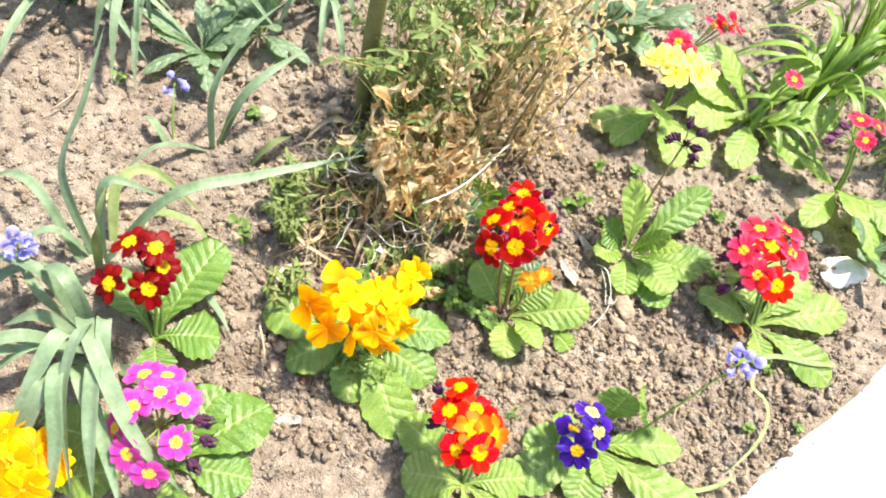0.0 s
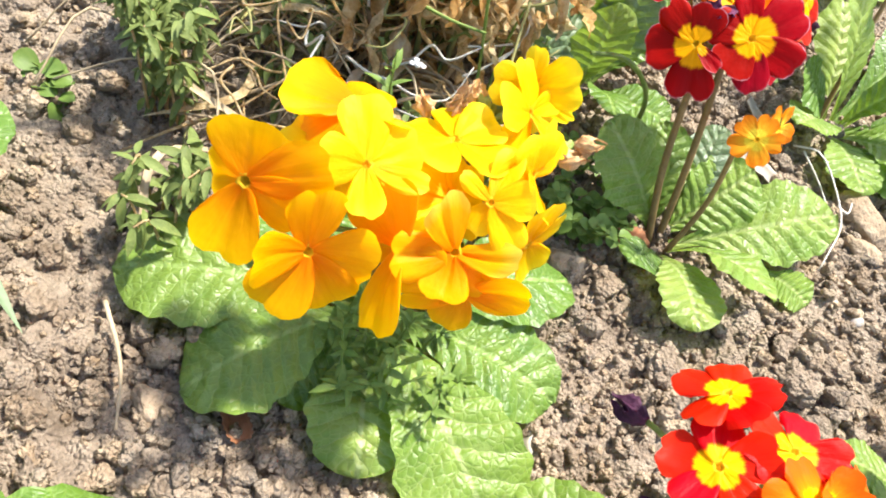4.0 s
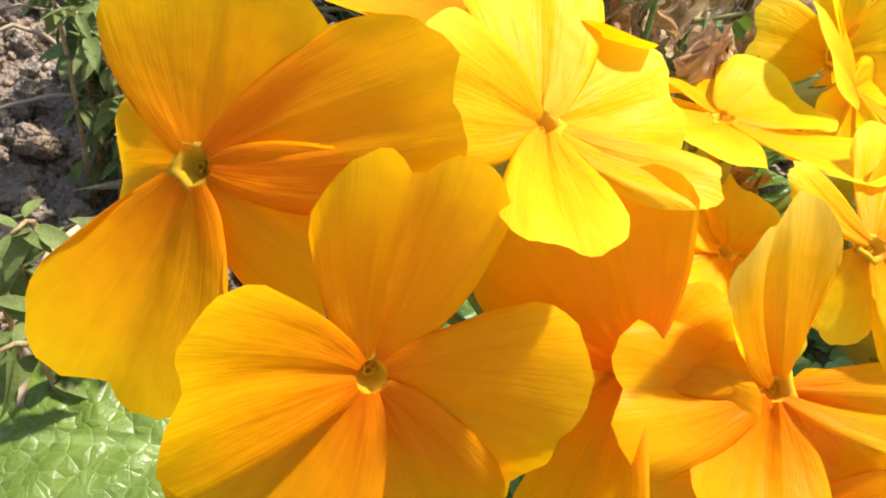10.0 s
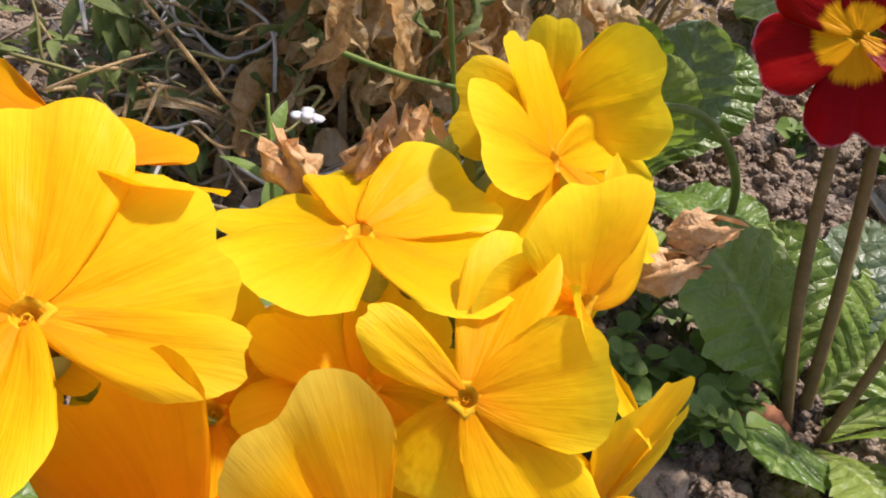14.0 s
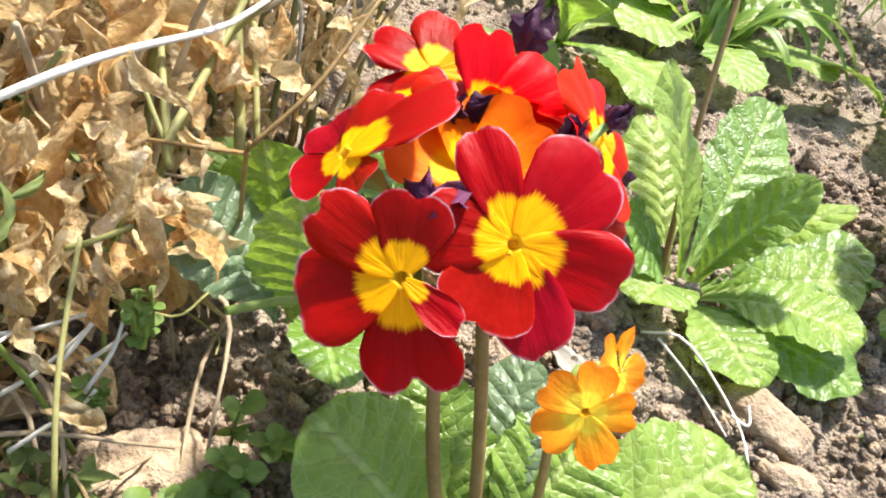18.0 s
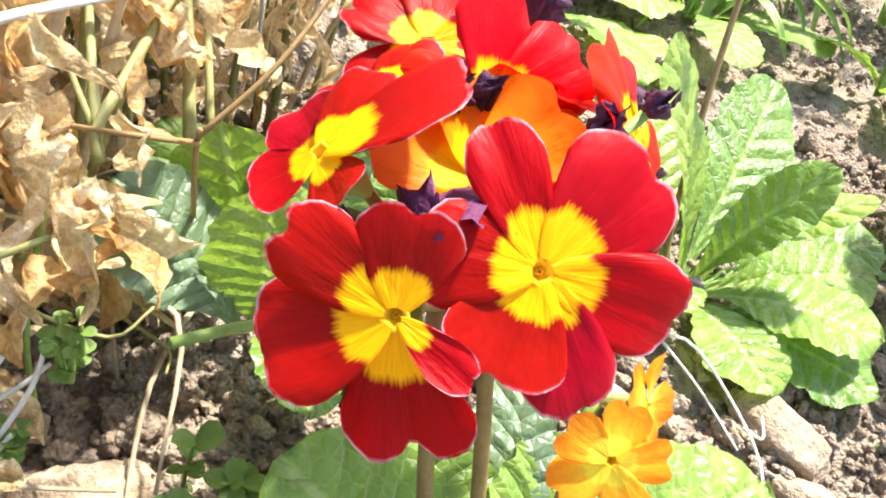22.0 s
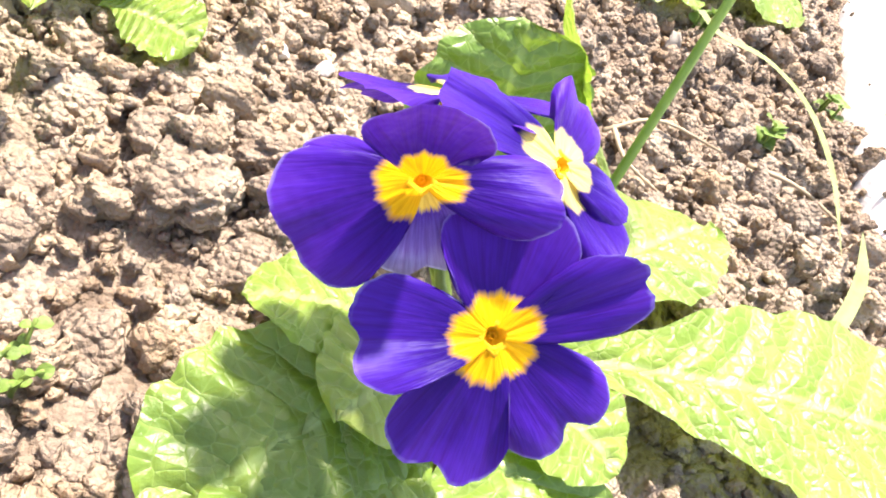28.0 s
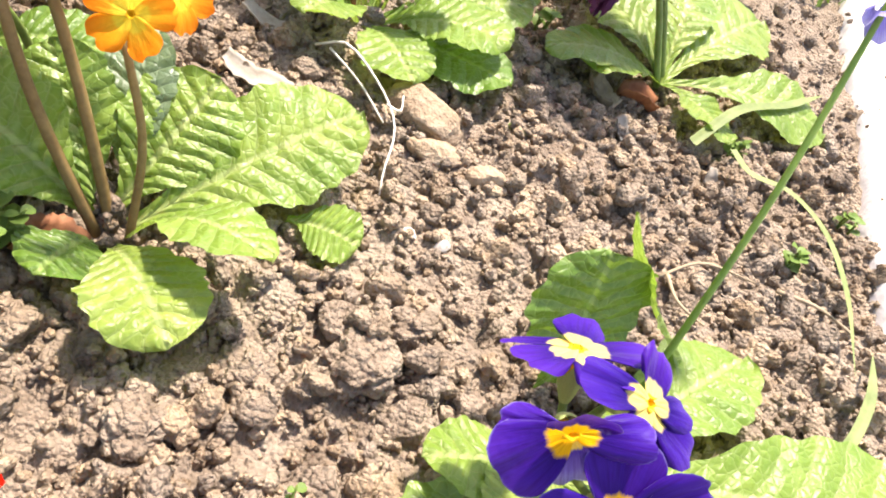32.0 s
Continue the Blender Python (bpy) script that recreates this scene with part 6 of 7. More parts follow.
    for pts, r in [
        ([(-0.0018, 0.5578, 0.1138), (-0.0031, 0.5638, 0.1199), (0.0005, 0.5773, 0.1242), (0.0093, 0.6101, 0.1333), (0.0136, 0.6277, 0.1393)], 0.0017),
        ([(-0.0031, 0.5638, 0.1199), (-0.0067, 0.5806, 0.125), (-0.0112, 0.6038, 0.1338)], 0.0015),
        ([(-0.0029, 0.5624, 0.1184), (-0.0095, 0.5741, 0.1244), (-0.0165, 0.589, 0.1306)], 0.001),
        ([(0.0177, 0.5866, 0.1025), (0.0151, 0.6073, 0.117), (0.0117, 0.6287, 0.1319)], 0.0021),
        ([(0.0233, 0.5879, 0.1062), (0.0195, 0.6135, 0.1257), (0.0178, 0.6266, 0.1319)], 0.0013),
        ([(-0.0187, 0.4747, 0.0634), (-0.0214, 0.4952, 0.0823), (-0.0219, 0.5122, 0.0949), (-0.0213, 0.5295, 0.1085)], 0.0009),
        ([(-0.0255, 0.5295, 0.1036), (-0.0174, 0.53, 0.1075), (-0.0082, 0.5331, 0.1114)], 0.001),
    ]:
        stalk("stem", [np.array(q) - place for q in pts], r, r * 0.8, M["stem_olive"], ob, "thick olive green stem", 14, 8)
    for pts in [
        [(-0.046, 0.5281, 0.066), (-0.0346, 0.5281, 0.0705), (-0.021, 0.5293, 0.0772)],
        [(-0.0194, 0.513, 0.0595), (-0.0124, 0.5208, 0.071), (-0.0095, 0.5296, 0.0821)],
        [(-0.0398, 0.5035, 0.0408), (-0.0298, 0.5072, 0.0489), (-0.0205, 0.5101, 0.0558), (-0.0162, 0.5132, 0.061)],
        [(-0.0441, 0.5157, 0.0528), (-0.0333, 0.5193, 0.0611), (-0.0168, 0.5282, 0.0776)],
        [(-0.0269, 0.5203, 0.0647), (-0.0163, 0.5304, 0.0803), (-0.0151, 0.5383, 0.0897)],
        [(-0.0211, 0.5222, 0.0629), (-0.0156, 0.5238, 0.067), (-0.0094, 0.5266, 0.0725)],
    ]:
        stalk("stem", [np.array(q) - place for q in pts], 0.0008, 0.0006, M["root"], ob, "thin bleached white stem", 12, 7)
    living = [c for c in rest if c[0] + place[0] < rng.gauss(-0.075, 0.045)]
    rest = [c for c in rest if c[0] + place[0] > rng.gauss(-0.095, 0.045)]
    vs, fs, at = [], [], 0
    for c in living:
        for _ in range(3):
            v, f = DRY[rng.randrange(len(DRY))]
            m = np.array(Euler((rng.gauss(0, 0.9), rng.gauss(0, 0.9), rng.uniform(0, 6.28))).to_matrix())
            vs.append(v @ m.T * rng.uniform(0.35, 0.62) + np.array([c[0] + rng.gauss(0, 0.012), c[1] + rng.gauss(0, 0.012), max(c[2] + rng.gauss(0, 0.012), 0.02)]))
            fs.append(f + at)
            at += len(v)
    green = quick_mesh("green_foliage", np.vstack(vs), np.vstack(fs), M["weed_wilt"])
    green.parent = ob
    tagged(green, "thin half-living olive green leaves", kind="stuff")
    vs, fs, at = [], [], 0
    for c in rest:
        v, f = DRY[rng.randrange(len(DRY))]
        m = np.array(Euler((rng.gauss(0, 0.55), rng.gauss(0, 0.55), rng.uniform(0, 6.28))).to_matrix())
        vs.append(v @ m.T * rng.uniform(0.5, 1.0) + np.array([c[0], c[1], max(c[2], 0.02)]))
        fs.append(f + at)
        at += len(v)
    far = quick_mesh("dry_foliage", np.vstack(vs), np.vstack(fs), M["straw"])
    far.parent = ob
    tagged(far, "mass of papery straw-coloured leaves", kind="stuff")
    # seed pods
    for k in range(26):
        c = spots[rng.randrange(len(spots))]
        v, f = tube_data([(0, 0, 0), (0, 0, 0.004), (0, 0, 0.009), (0, 0, 0.013)], [0.001, 0.0038, 0.0034, 0.0008], 8)
        b = build("seed_pod", v, f, M["straw"] if k % 2 else M["straw_grey"], ob)
        b.matrix_basis = Matrix.Translation(c) @ Euler((rng.uniform(0, 3), rng.uniform(0, 3), 0)).to_matrix().to_4x4()
    return ob


dried_shrub()


def straw_tangle():
    """Fallen straws matted round the foot of the shrub."""
    rng = random.Random(9)
    ob = thing("straw_tangle", (-0.08, 0.56, 0.0), "matted tangle of fallen dry stems on the soil", "dry straw")
    for k in range(340):
        x, y = rng.gauss(-0.085, 0.080), rng.gauss(0.570, 0.065)
        if y < 0.44 or x > 0.03 or x < -0.24 or (x > -0.07 and y < 0.60):
            continue
        a, ln, z = rng.uniform(0, 6.28), rng.uniform(0.04, 0.12), rng.uniform(0.004, 0.035)
        b = a + rng.uniform(-1.4, 1.4)
        p = [(x, y, max(0.004, z - 0.01)), (x + 0.5 * ln * math.cos(a), y + 0.5 * ln * math.sin(a), z + rng.uniform(0, 0.02)), (x + 0.5 * ln * (math.cos(a) + math.cos(b)), y + 0.5 * ln * (math.sin(a) + math.sin(b)), max(0.004, z - 0.012))]
        p = [np.array(q) - np.array([-0.08, 0.56, 0]) for q in p]
        if k % 4 == 0:
            ribbon("straw", p, rng.uniform(0.004, 0.009), M["straw"] if k % 8 else M["straw_grey"], ob, k, 0.5, n=10, nu=5, tipped=0.6)
        else:
            stalk("straw", p, rng.uniform(0.0007, 0.0016), 0.0006, M["straw_grey"] if k % 3 else M["straw"], ob, n=9, sides=5)


straw_tangle()


def curling_stems():
    """Thin bleached stems that curl up out of the tangle."""
    rng = random.Random(77)
    ob = thing("curled_straw", (-0.08, 0.57, 0.0), "thin bleached curling stems over the straw", "dry straw")
    for k in range(130):
        x, y = rng.uniform(-0.19, -0.01), rng.uniform(0.48, 0.65)
        if x > -0.09 and y < 0.59:
            continue
        z = rng.uniform(0.004, 0.07)
        a, p = rng.uniform(0, 6.28), [(x + 0.08, y - 0.57, z)]
        for _ in range(5):
            a += rng.uniform(-1.3, 1.3)
            st = rng.uniform(0.010, 0.022)
            z = max(0.006, z + rng.uniform(-0.008, 0.020))
            p.append((p[-1][0] + st * math.cos(a), p[-1][1] + st * math.sin(a), z))
        stalk("straw", p, 0.0010, 0.0005, M[("straw", "root", "straw", "stem_olive")[k % 4]], ob, n=20, sides=5)


curling_stems()
string = stalk("pale_stem", [(-0.045, 0.500, 0.158), (-0.016, 0.527, 0.166), (0.009, 0.580, 0.152), (0.034, 0.660, 0.128), (0.040, 0.730, 0.02)], 0.0011, 0.0009, M["root"], None, n=20, sides=7)
tagged(string, "thin bleached white stem leaning out of the dried shrub", "dry stem")
for pts, lab in (
    ([(-0.0273, 0.5221, 0.0113), (-0.0356, 0.5156, 0.0601), (-0.0435, 0.5049, 0.1029), (-0.0531, 0.4965, 0.145), (-0.0716, 0.5007, 0.1672)], "slender living green stem beside the dried shrub"),
    ([(-0.0524, 0.4957, 0.1444), (-0.0462, 0.5002, 0.1498), (-0.0375, 0.5033, 0.1573)], "side shoot of a slender green stem"),
    ([(-0.0838, 0.506, 0.1024), (-0.0603, 0.503, 0.1001), (-0.0414, 0.5017, 0.1003)], "slender green stem leaning on another green stem"),
    ([(-0.020, 0.548, -0.005), (-0.022, 0.552, 0.05), (-0.016, 0.562, 0.095)], "slender green stem rising from the soil"),
    ([(0.020, 0.640, -0.005), (0.020, 0.600, 0.06), (0.020, 0.575, 0.105), (0.021, 0.566, 0.122)], "brown forked stem in front of green leaves"),
    ([(0.021, 0.566, 0.120), (0.040, 0.580, 0.138), (0.060, 0.610, 0.160)], "thin brown side twig of a forked stem"),
    ([(0.021, 0.568, 0.116), (0.006, 0.560, 0.122), (-0.012, 0.566, 0.118)], "thin brown side twig among dry leaves"),
):
    o = stalk("green_stem", pts, 0.0009 if "twig" in lab else 0.0011, 0.0007 if "twig" in lab else 0.0008, M["stem_green"] if "green stem" in lab else M["stem_brown"], None, n=12, sides=7)
    tagged(o, lab, "plant stem")


# ---- weeds ----
def weed_leaf_shape(seed, long, wide, pointed):
    rng = random.Random(seed)
    n, nu = 8, 5
    ph = rng.uniform(0, 6.28)
    verts = []
    for j in range(n):
        s = j / (n - 1)
        w = wide / 2 * (math.sin(math.pi * s ** (0.75 if pointed else 1.2)) ** (0.9 if pointed else 0.6) + 0.06)
        for i in range(nu):
            u = -1 + 2 * i / (nu - 1)
            verts.append((u * w, long * s, 0.10 * long * math.sin(2 * s + ph) + 0.25 * w * abs(u) + 0.10 * long * (s - s * s * 1.8)))
    return np.array(verts), grid_faces(nu, n)


WEED = {}
for kind, (ln, wd, pt) in {"round": (0.009, 0.008, False), "narrow": (0.020, 0.006, True), "long": (0.034, 0.010, True)}.items():
    for mk in ("weed", "weed_wilt"):
        WEED[kind, mk] = []
        for k in range(4):
            v, f = weed_leaf_shape(k, ln, wd, pt)
            o = build("leaf", v, f, M[mk])
            WEED[kind, mk].append(o.data)
            bpy.data.objects.remove(o)


def weed(name, place, label, stems, height, kind, mk, seed, spread=0.03, per=7, droop=0.0, scale=1.0, group="weeds", lean=0.5):
    """A small weed: thin stems with leaves in pairs."""
    ob = thing(name, (place[0], place[1], 0.0), label, "weed", group)
    rng = random.Random(seed)
    for k in range(stems):
        a, r = rng.uniform(0, 6.28), spread * math.sqrt(rng.random())
        x, y = r * math.cos(a), r * math.sin(a)
        h = height * rng.uniform(0.6, 1.1)
        ox, oy = rng.uniform(-lean, lean) * h, rng.uniform(-lean, lean) * h
        p = curve([(x, y, -0.006), (x + ox * 0.4, y + oy * 0.4, h * 0.6), (x + ox, y + oy, h * (1 - droop))], 8)
        v, f = tube_data(p - p[0], np.linspace(0.0010, 0.0005, 8), 5)
        build("stem", v, f, M["stem_green"] if mk == "weed" else M["straw"], ob, at=tuple(p[0]))
        for j in range(per):
            s = 0.2 + 0.8 * j / per
            c = p[min(7, int(s * 7.99))]
            for side in (0, math.pi):
                le = new("leaf", WEED[kind, mk][rng.randrange(4)])
                le.parent = ob
                up = rng.uniform(-0.1, 0.8) if mk == "weed" else rng.uniform(-1.4, 0.1)
                le.matrix_basis = Matrix.Translation(c) @ Euler((up, rng.gauss(0, 0.3), side + j * 1.6 + rng.uniform(-0.4, 0.4)), "XYZ").to_matrix().to_4x4() @ Matrix.Scale(scale * rng.uniform(0.6, 1.15), 4)
    return ob


weed("chickweed", (0.045, 0.485), "low patch of small round-leaved green weed", 24, 0.036, "round", "weed", 1, 0.042, 6)
weed("chickweed", (0.012, 0.470), "sprigs of small round-leaved weed on the soil", 14, 0.032, "round", "weed", 2, 0.028, 5)
weed("cress_weed", (0.158, 0.338), "small feathery green sprig in dry soil", 4, 0.026, "round", "weed", 55, 0.006, 4, scale=0.45)
weed("cress_weed", (0.024, 0.520), "single upright sprig with round leaves", 2, 0.048, "round", "weed", 3, 0.006, 4, scale=1.1)
weed("wilting_weed", (-0.045, 0.338), "wilting narrow-leaved weed under the yellow flowers", 12, 0.050, "narrow", "weed", 4, 0.036, 6, scale=0.62)
weed("wilting_weed", (-0.028, 0.330), "limp narrow-leaved sprigs at the foot of the yellow primrose", 9, 0.045, "narrow", "weed", 5, 0.03, 5, 0.2, 0.55)
weed("wilting_weed", (-0.180, 0.388), "drooping weed with limp olive leaves beside the yellow primrose", 10, 0.075, "long", "weed_wilt", 6, 0.022, 7, 0.3, 0.5, lean=0.25)
weed("wilting_weed", (-0.206, 0.468), "tall drooping weed with limp grey-green leaves", 16, 0.110, "long", "weed_wilt", 7, 0.018, 15, 0.15, 0.42, lean=0.2)
weed("wilting_weed", (-0.236, 0.520), "tall drooping weed with limp olive leaves beside bare soil", 14, 0.105, "long", "weed_wilt", 71, 0.020, 15, 0.15, 0.42, lean=0.2)
weed("wilting_weed", (-0.170, 0.590), "drooping weed with small olive leaves", 14, 0.09, "narrow", "weed_wilt", 8, 0.05, 9, 0.2, 0.9)
weed("wilting_weed", (-0.125, 0.530), "trailing weed with limp olive leaves over dry straw", 8, 0.060, "narrow", "weed_wilt", 61, 0.050, 7, 0.5, 0.85)
weed("wilting_weed", (-0.070, 0.505), "trailing green weed tangled with dry straw", 14, 0.055, "narrow", "weed_wilt", 62, 0.045, 7, 0.5, 0.8)
weed("wilting_weed", (-0.100, 0.600), "limp green weed at the foot of the dried shrub", 7, 0.080, "narrow", "weed_wilt", 63, 0.050, 7, 0.4, 0.8)
weed("wilting_weed", (-0.130, 0.740), "wilting green weed beside the thick stem", 18, 0.30, "narrow", "weed_wilt", 9, 0.06, 12, 0.15, 1.4)
weed("wilting_weed", (-0.060, 0.800), "wilting green weed among the dry stems", 14, 0.34, "narrow", "weed_wilt", 10, 0.07, 12, 0.15, 1.4)
weed("leafy_sprig", (-0.0039, 0.5260), "yellow-green lobed sprig caught under dry leaves", 5, 0.013, "round", "weed", 81, 0.003, 3, scale=0.5).location.z = 0.076
weed("leafy_sprig", (-0.0186, 0.5119), "yellow-green lobed sprig low in the straw", 5, 0.012, "round", "weed", 82, 0.003, 3, scale=0.5).location.z = 0.0514
weed("white_flowered_weed", (-0.078, 0.440), "slim green weed with tiny white flowers", 2, 0.115, "narrow", "weed", 11, 0.004, 5)
wf = thing("white_flower", (-0.074, 0.437, 0.120), "cluster of tiny white four-petalled flowers", "flower")
for k in range(7):
    v, f = tube_data([(0, 0, 0), (0, 0, 0.0008), (0, 0, 0.0012)], [0.0008, 0.0017, 0.0008], 8)
    o = build("floret", v, f, M["white_flower"], wf)
    o.location = (0.0045 * math.cos(k * 2.4) * (k / 7), 0.0045 * math.sin(k * 2.4) * (k / 7), 0.001 * (k % 3))
for k, (x, y, s) in enumerate([(-0.275, 0.460, 1.6), (-0.342, 0.641, 1.3), (-0.546, 0.618, 1.0), (0.163, 0.692, 1.5), (0.393, 0.767, 1.6), (0.448, 0.875, 1.2), (0.190, 0.780, 1.2), (0.180, 0.705, 1.5), (0.212, 0.688, 1.0), (0.398, 0.661, 1.2), (0.250, 0.800, 1.4), (0.504, 0.537, 0.8), (0.485, 0.440, 0.9), (0.330, 0.545, 0.6), (0.560, 0.470, 0.8), (-0.265, 0.451, 1.4)]):
    weed("seedling", (x, y), "tiny green seedling in dry soil", 3, 0.010 * s, "round", "weed", 30 + k, 0.006, 2, 0.0, s, "seedlings")


# ---- stones, flakes, roots and dead leaves ----
def stone(name, place, size, seed, mat, label, flat=0.55, turn=0.0, tilt=0.0, sink=0.25, group="stones in the soil"):
    bm = bmesh.new()
    bmesh.ops.create_icosphere(bm, subdivisions=4, radius=1.0)
    rng = random.Random(seed)
    planes = [(Vector((rng.gauss(0, 1), rng.gauss(0, 1), rng.gauss(0, 1))).normalized(), rng.uniform(0.55, 0.85)) for _ in range(11)]
    for v in bm.verts:
        for n, d in planes:
            over = v.co.dot(n) - d
            if over > 0:
                v.co -= n * over * 0.92
        v.co *= 1 + 0.05 * noise.noise(v.co * 3 + Vector((seed, 0, 0))) + 0.07 * noise.noise(v.co * 6 + Vector((seed, 0, 0))) + 0.04 * noise.noise(v.co * 13)
        v.co.x *= size[0]
        v.co.y *= size[1]
        v.co.z *= size[2]
    me = bpy.data.meshes.new(name)
    bm.to_mesh(me)
    bm.free()
    me.materials.append(mat)
    me.polygons.foreach_set("use_smooth", [True] * len(me.polygons))
    ob = new(name, me)
    z = ground_at(place[0], place[1])
    ob.matrix_basis = pose(place[0], place[1], z + size[2] * (1 - 2 * sink) * 0.6, tilt, 0, turn)
    return tagged(ob, label, "stone", group)


stone("stone", (0.278, 0.552), (0.026, 0.020, 0.012), 1, M["stone"], "flat brown wedge-shaped stone under primrose leaves", turn=-50, tilt=18)
stone("stone", (0.276, 0.524), (0.020, 0.009, 0.008), 2, M["stone"], "long lump of hard brown soil", turn=-25)
stone("stone", (0.300, 0.505), (0.012, 0.010, 0.008), 3, M["stone"], "rounded brown lump of soil")
BIG_CLODS = lump_shapes(5, 5, 90, 70)
for k, (x, y, s) in enumerate([(0.044, 0.528, 0.012), (0.066, 0.558, 0.015), (0.008, 0.557, 0.013), (0.034, 0.547, 0.014), (-0.036, 0.549, 0.015), (0.028, 0.505, 0.012), (0.205, 0.398, 0.019), (0.160, 0.402, 0.015), (0.232, 0.414, 0.014), (0.118, 0.384, 0.014)]):
    v, f = BIG_CLODS[k % 5]
    o = build("soil_clod", v * np.array([s, s * 0.8, s * 0.62]), [tuple(q) for q in f], M["soil"])
    o.matrix_basis = pose(x, y, ground_at(x, y) + 0.15 * s, 8 * (k % 3), 0, 67 * k)
    tagged(o, "large rough clod of dry crumbly soil", "soil clod", "large clods of soil")
stone("stone", (0.612, 0.757), (0.046, 0.032, 0.018), 4, M["stone_pale"], "large pale stone by the path edge", turn=20)
stone("stone", (0.569, 0.812), (0.015, 0.012, 0.010), 5, M["stone_pale"], "small pale rounded stone")
stone("stone", (0.246, 0.470), (0.0055, 0.0045, 0.004), 6, M["stone_pale"], "small pale pebble on dry soil")
stone("stone", (0.262, 0.462), (0.0050, 0.004, 0.0032), 7, M["stone_pale"], "small pale pebble on dry soil")
stone("stone", (-0.150, 0.290), (0.014, 0.012, 0.009), 8, M["stone"], "rounded grey-brown clod of soil")
v, f = lump_shapes(1, 5, 333, 130)[0]
o = build("soil_clod", v * np.array([0.036, 0.021, 0.013]), [tuple(q) for q in f], M["stone"])
o.matrix_basis = pose(-0.002, 0.520, ground_at(-0.002, 0.520) + 0.003, 10, 0, 12)
tagged(o, "broad flat pale clod of crusted soil", "soil clod", "large clods of soil")
stone("stone", (0.052, 0.440), (0.016, 0.012, 0.010), 10, M["stone"], "lumpy clod of dry soil")
stone("stone", (-0.330, 0.650), (0.024, 0.016, 0.010), 11, M["stone"], "flat brown stone in bare soil")
for k, (x, y, r) in enumerate([(0.200, 0.420, 0.012), (0.222, 0.372, 0.014), (0.180, 0.350, 0.011), (0.160, 0.385, 0.012), (0.232, 0.395, 0.010), (0.190, 0.310, 0.010), (0.300, 0.450, 0.009), (0.340, 0.470, 0.009), (0.150, 0.330, 0.012), (0.235, 0.610, 0.011), (0.215, 0.585, 0.010), (0.160, 0.565, 0.012), (0.185, 0.640, 0.011), (0.045, 0.415, 0.012), (0.070, 0.400, 0.010), (-0.14, 0.25, 0.010), (0.36, 0.52, 0.008)]):
    stone("clod", (x, y), (r, r * 0.85, r * 0.7), 40 + k, M["soil"], "lumpy clod of dry grey-brown soil", turn=k * 50, group="larger clods")


def flake(name, place, long, wide, mat, turn, label, seed=0, bow=0.25, category="dry flake", tilt=10.0, roll=0.0):
    """A thin dry scrap: a bowed sheet with a torn outline and some thickness."""
    rng = random.Random(seed)
    nu, nv = 9, 15
    top = []
    for j in range(nv):
        s = j / (nv - 1)
        w = wide / 2 * (0.35 + 0.65 * math.sin(math.pi * (0.08 + 0.84 * s)) ** 0.7) * (1 + 0.18 * rng.uniform(-1, 1))
        for i in range(nu):
            u = -1 + 2 * i / (nu - 1)
            top.append((u * w, (s - 0.5) * long, bow * wide * (u * u) + 0.08 * long * math.sin(5 * s + seed)))
    low_side = [(x, y, z - 0.0009) for x, y, z in top]
    f = grid_faces(nu, nv)
    n = len(top)
    faces = f + [tuple(n + k for k in q)[::-1] for q in f]
    ring = list(range(nu)) + [j * nu + nu - 1 for j in range(1, nv)] + list(range(nv * nu - 2, (nv - 1) * nu - 1, -1)) + [j * nu for j in range(nv - 2, 0, -1)]
    for a, b in zip(ring, ring[1:] + ring[:1]):
        faces.append((b, a, n + a, n + b))
    ob = build(name, top + low_side, faces, mat)
    ob.matrix_basis = pose(place[0], place[1], ground_at(place[0], place[1]) + 0.006, tilt, roll, turn)
    return tagged(ob, label, category, "dry scraps on the soil")


flake("bark_flake", (0.186, 0.572), 0.044, 0.016, M["flake"], 48, "pale flat flake lying behind the red primrose", 1)
flake("bark_flake", (0.204, 0.630), 0.040, 0.012, M["flake"], 60, "pale flat flake in dry soil", 2)
flake("bark_flake", (0.416, 0.553), 0.018, 0.013, M["flake"], 30, "small pale upturned flake", 3, tilt=35)
flake("bark_flake", (0.469, 0.514), 0.016, 0.008, M["flake"], -20, "small pale flake standing in the soil", 4, tilt=40)
flake("bark_flake", (0.446, 0.586), 0.030, 0.016, M["dead_leaf"], 70, "curled dead leaf under the rose-red primrose", 5, 0.6, "dead leaf")
flake("bark_flake", (0.420, 0.592), 0.026, 0.014, M["straw_grey"], 20, "curled grey dead leaf beside green leaves", 15, 0.6, "dead leaf")
flake("dead_leaf", (0.088, 0.462), 0.026, 0.022, M["dead_leaf"], 80, "curled reddish-brown dead leaf at the foot of the plant", 6, 0.5, "dead leaf", 25)
flake("dead_leaf", (-0.110, 0.288), 0.018, 0.014, M["dead_leaf"], 40, "curled reddish-brown dead leaf on the soil", 7, 0.5, "dead leaf", 20)
flake("bark_flake", (0.034, 0.325), 0.044, 0.012, M["flake"], 8, "pale curled dry leaf lying on the soil", 8, 0.8)
flake("bark_flake", (-0.106, 0.228), 0.034, 0.014, M["flake"], -75, "pale dry flake on the soil", 9)
flake("bark_flake", (0.018, 0.455), 0.055, 0.012, M["straw_grey"], -60, "dry grey-brown husk at the foot of the shrub", 10, 0.5)
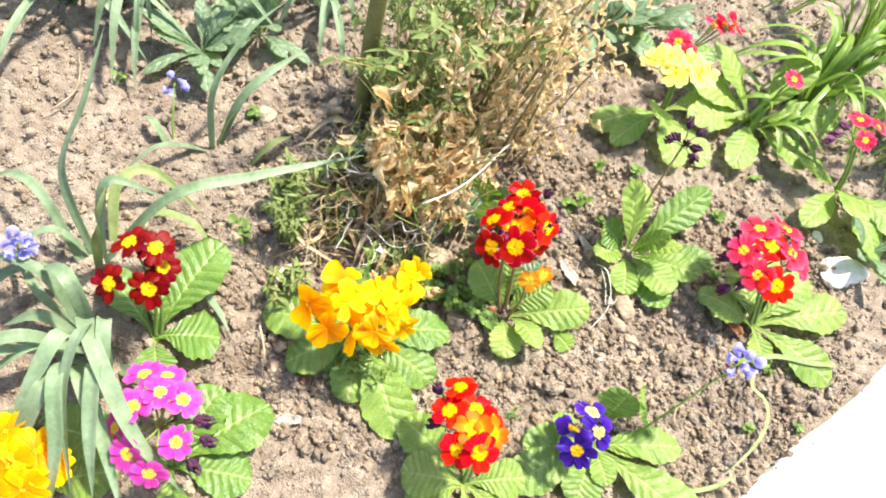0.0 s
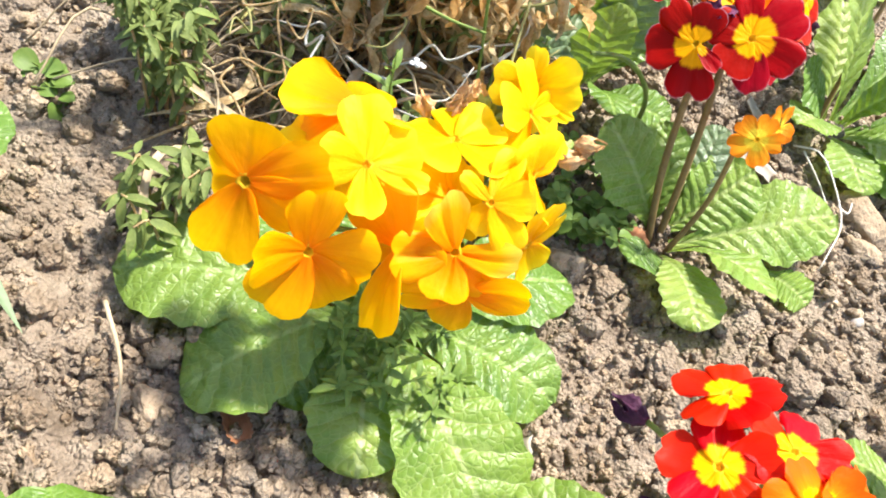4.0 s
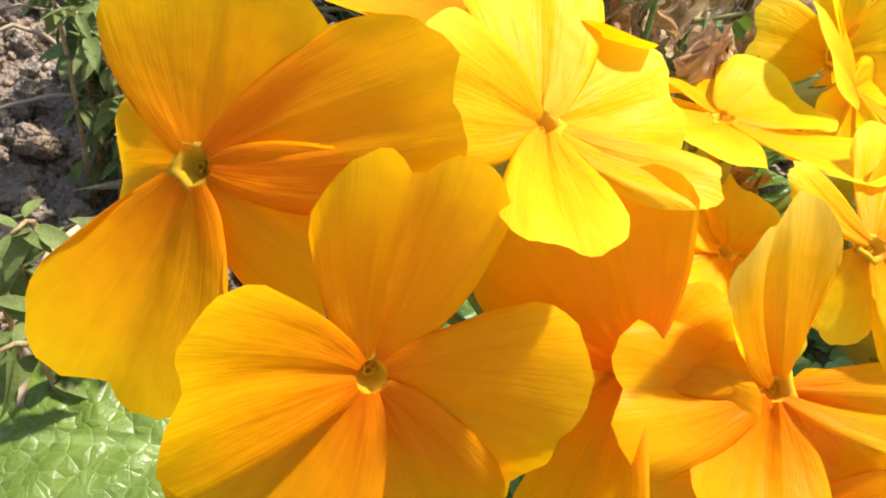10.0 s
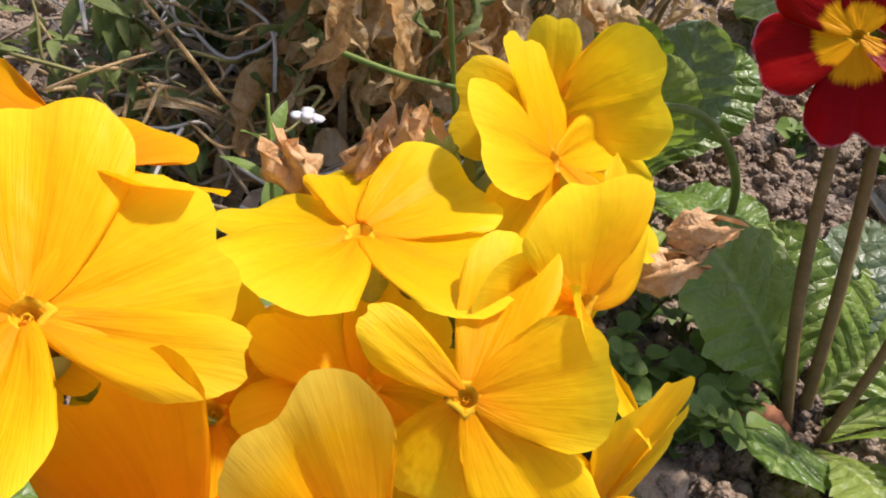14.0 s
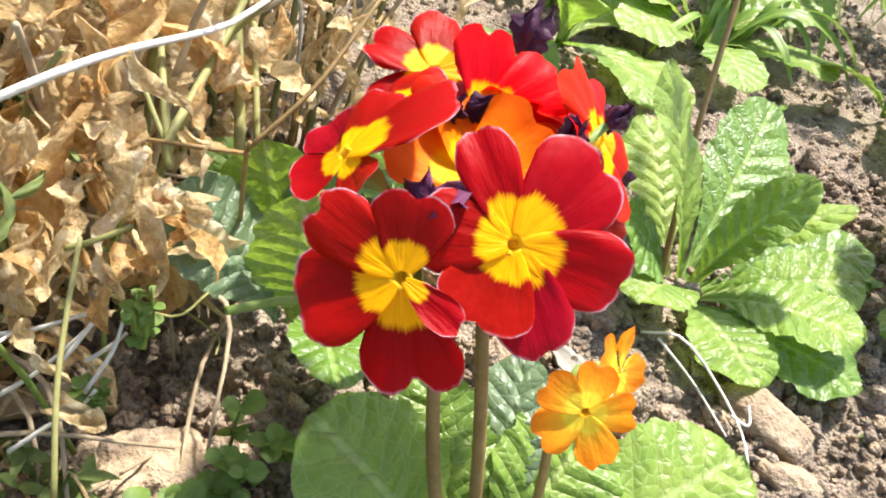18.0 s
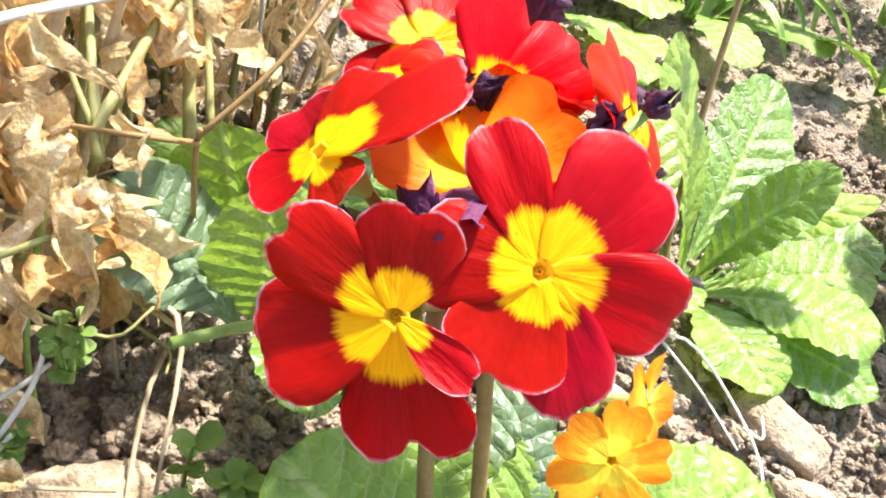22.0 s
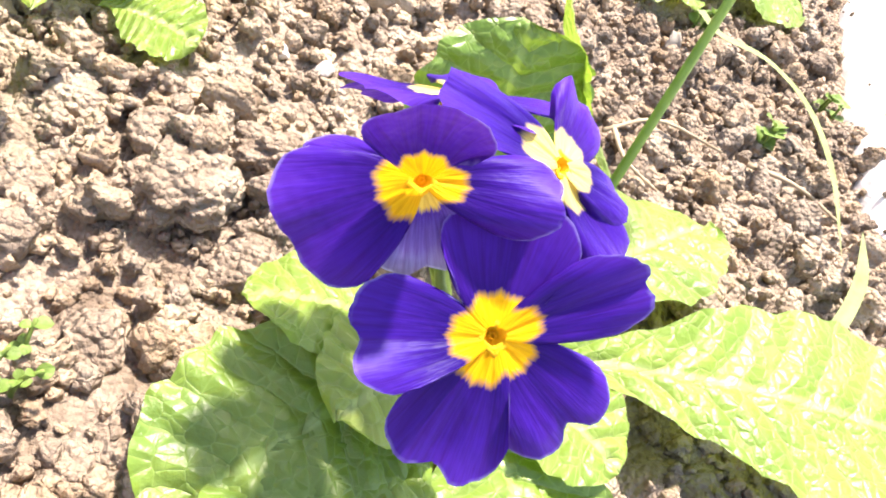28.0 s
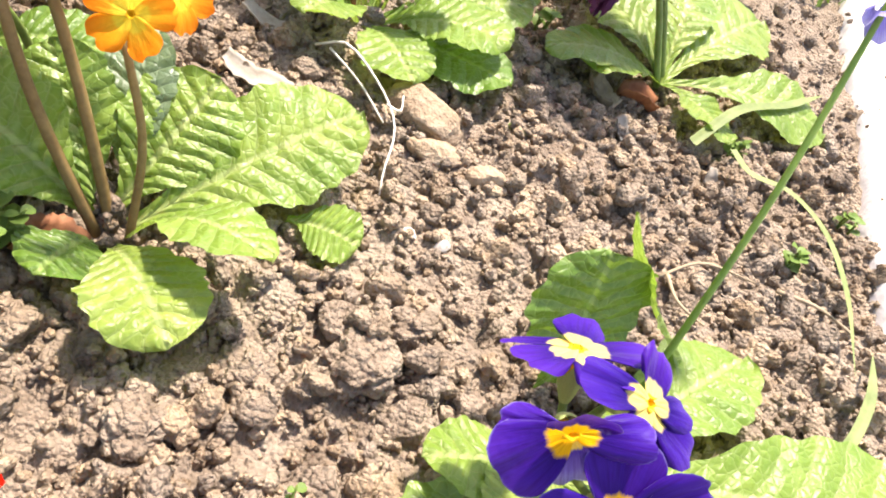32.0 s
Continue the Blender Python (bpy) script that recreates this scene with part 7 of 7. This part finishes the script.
flake("dead_leaf", (0.275, 0.285), 0.020, 0.014, M["dead_leaf"], 40, "reddish-brown dead leaf under the violet primrose", 11, 0.5, "dead leaf")
flake("bark_flake", (-0.10, 0.56), 0.050, 0.012, M["straw"], 60, "papery dry leaf on the matted straw", 12, 0.7, tilt=12)
flake("bark_flake", (-0.045, 0.545), 0.052, 0.013, M["straw_grey"], 100, "papery dry leaf at the edge of the straw", 13, 0.7, tilt=12)

root = thing("white_root", (0.242, 0.545, 0.0), "thin bleached white root curling over the soil", "root")
for pts in ([(0.222, 0.602, 0.012), (0.237, 0.590, 0.022), (0.252, 0.562, 0.014), (0.252, 0.533, 0.012), (0.240, 0.506, 0.008), (0.236, 0.492, -0.002)], [(0.252, 0.552, 0.013), (0.258, 0.546, 0.014), (0.262, 0.556, 0.016)], [(0.229, 0.597, 0.014), (0.243, 0.575, 0.008), (0.250, 0.545, 0.006)]):
    stalk("strand", [np.array(p) - np.array([0.242, 0.545, 0]) for p in pts], 0.0008, 0.0005, M["root"], root, n=18, sides=6)
twig = thing("dry_twig", (0.400, 0.430, 0.0), "forked dry pale twig on the soil", "twig")
for pts in ([(0.375, 0.432, 0.008), (0.405, 0.436, 0.012), (0.440, 0.425, 0.006)], [(0.380, 0.432, 0.009), (0.378, 0.415, 0.008), (0.390, 0.402, 0.004)]):
    stalk("strand", [np.array(p) - np.array([0.400, 0.430, 0]) for p in pts], 0.0011, 0.0006, M["straw_grey"], twig, n=10, sides=6)
for k, pts in enumerate(([(-0.60, 0.52, 0.006), (-0.585, 0.56, 0.012), (-0.60, 0.60, 0.008), (-0.62, 0.63, 0.004)], [(-0.19, 0.33, 0.006), (-0.17, 0.30, 0.008), (-0.16, 0.27, 0.004)], [(0.455, 0.42, 0.004), (0.475, 0.405, 0.006), (0.492, 0.385, 0.003)])):
    o = stalk("dry_twig", pts, 0.0014, 0.0007, M["straw_grey"], None, n=12, sides=6)
    tagged(o, "thin dry stem lying on the soil", "twig", "dry stems on the soil")
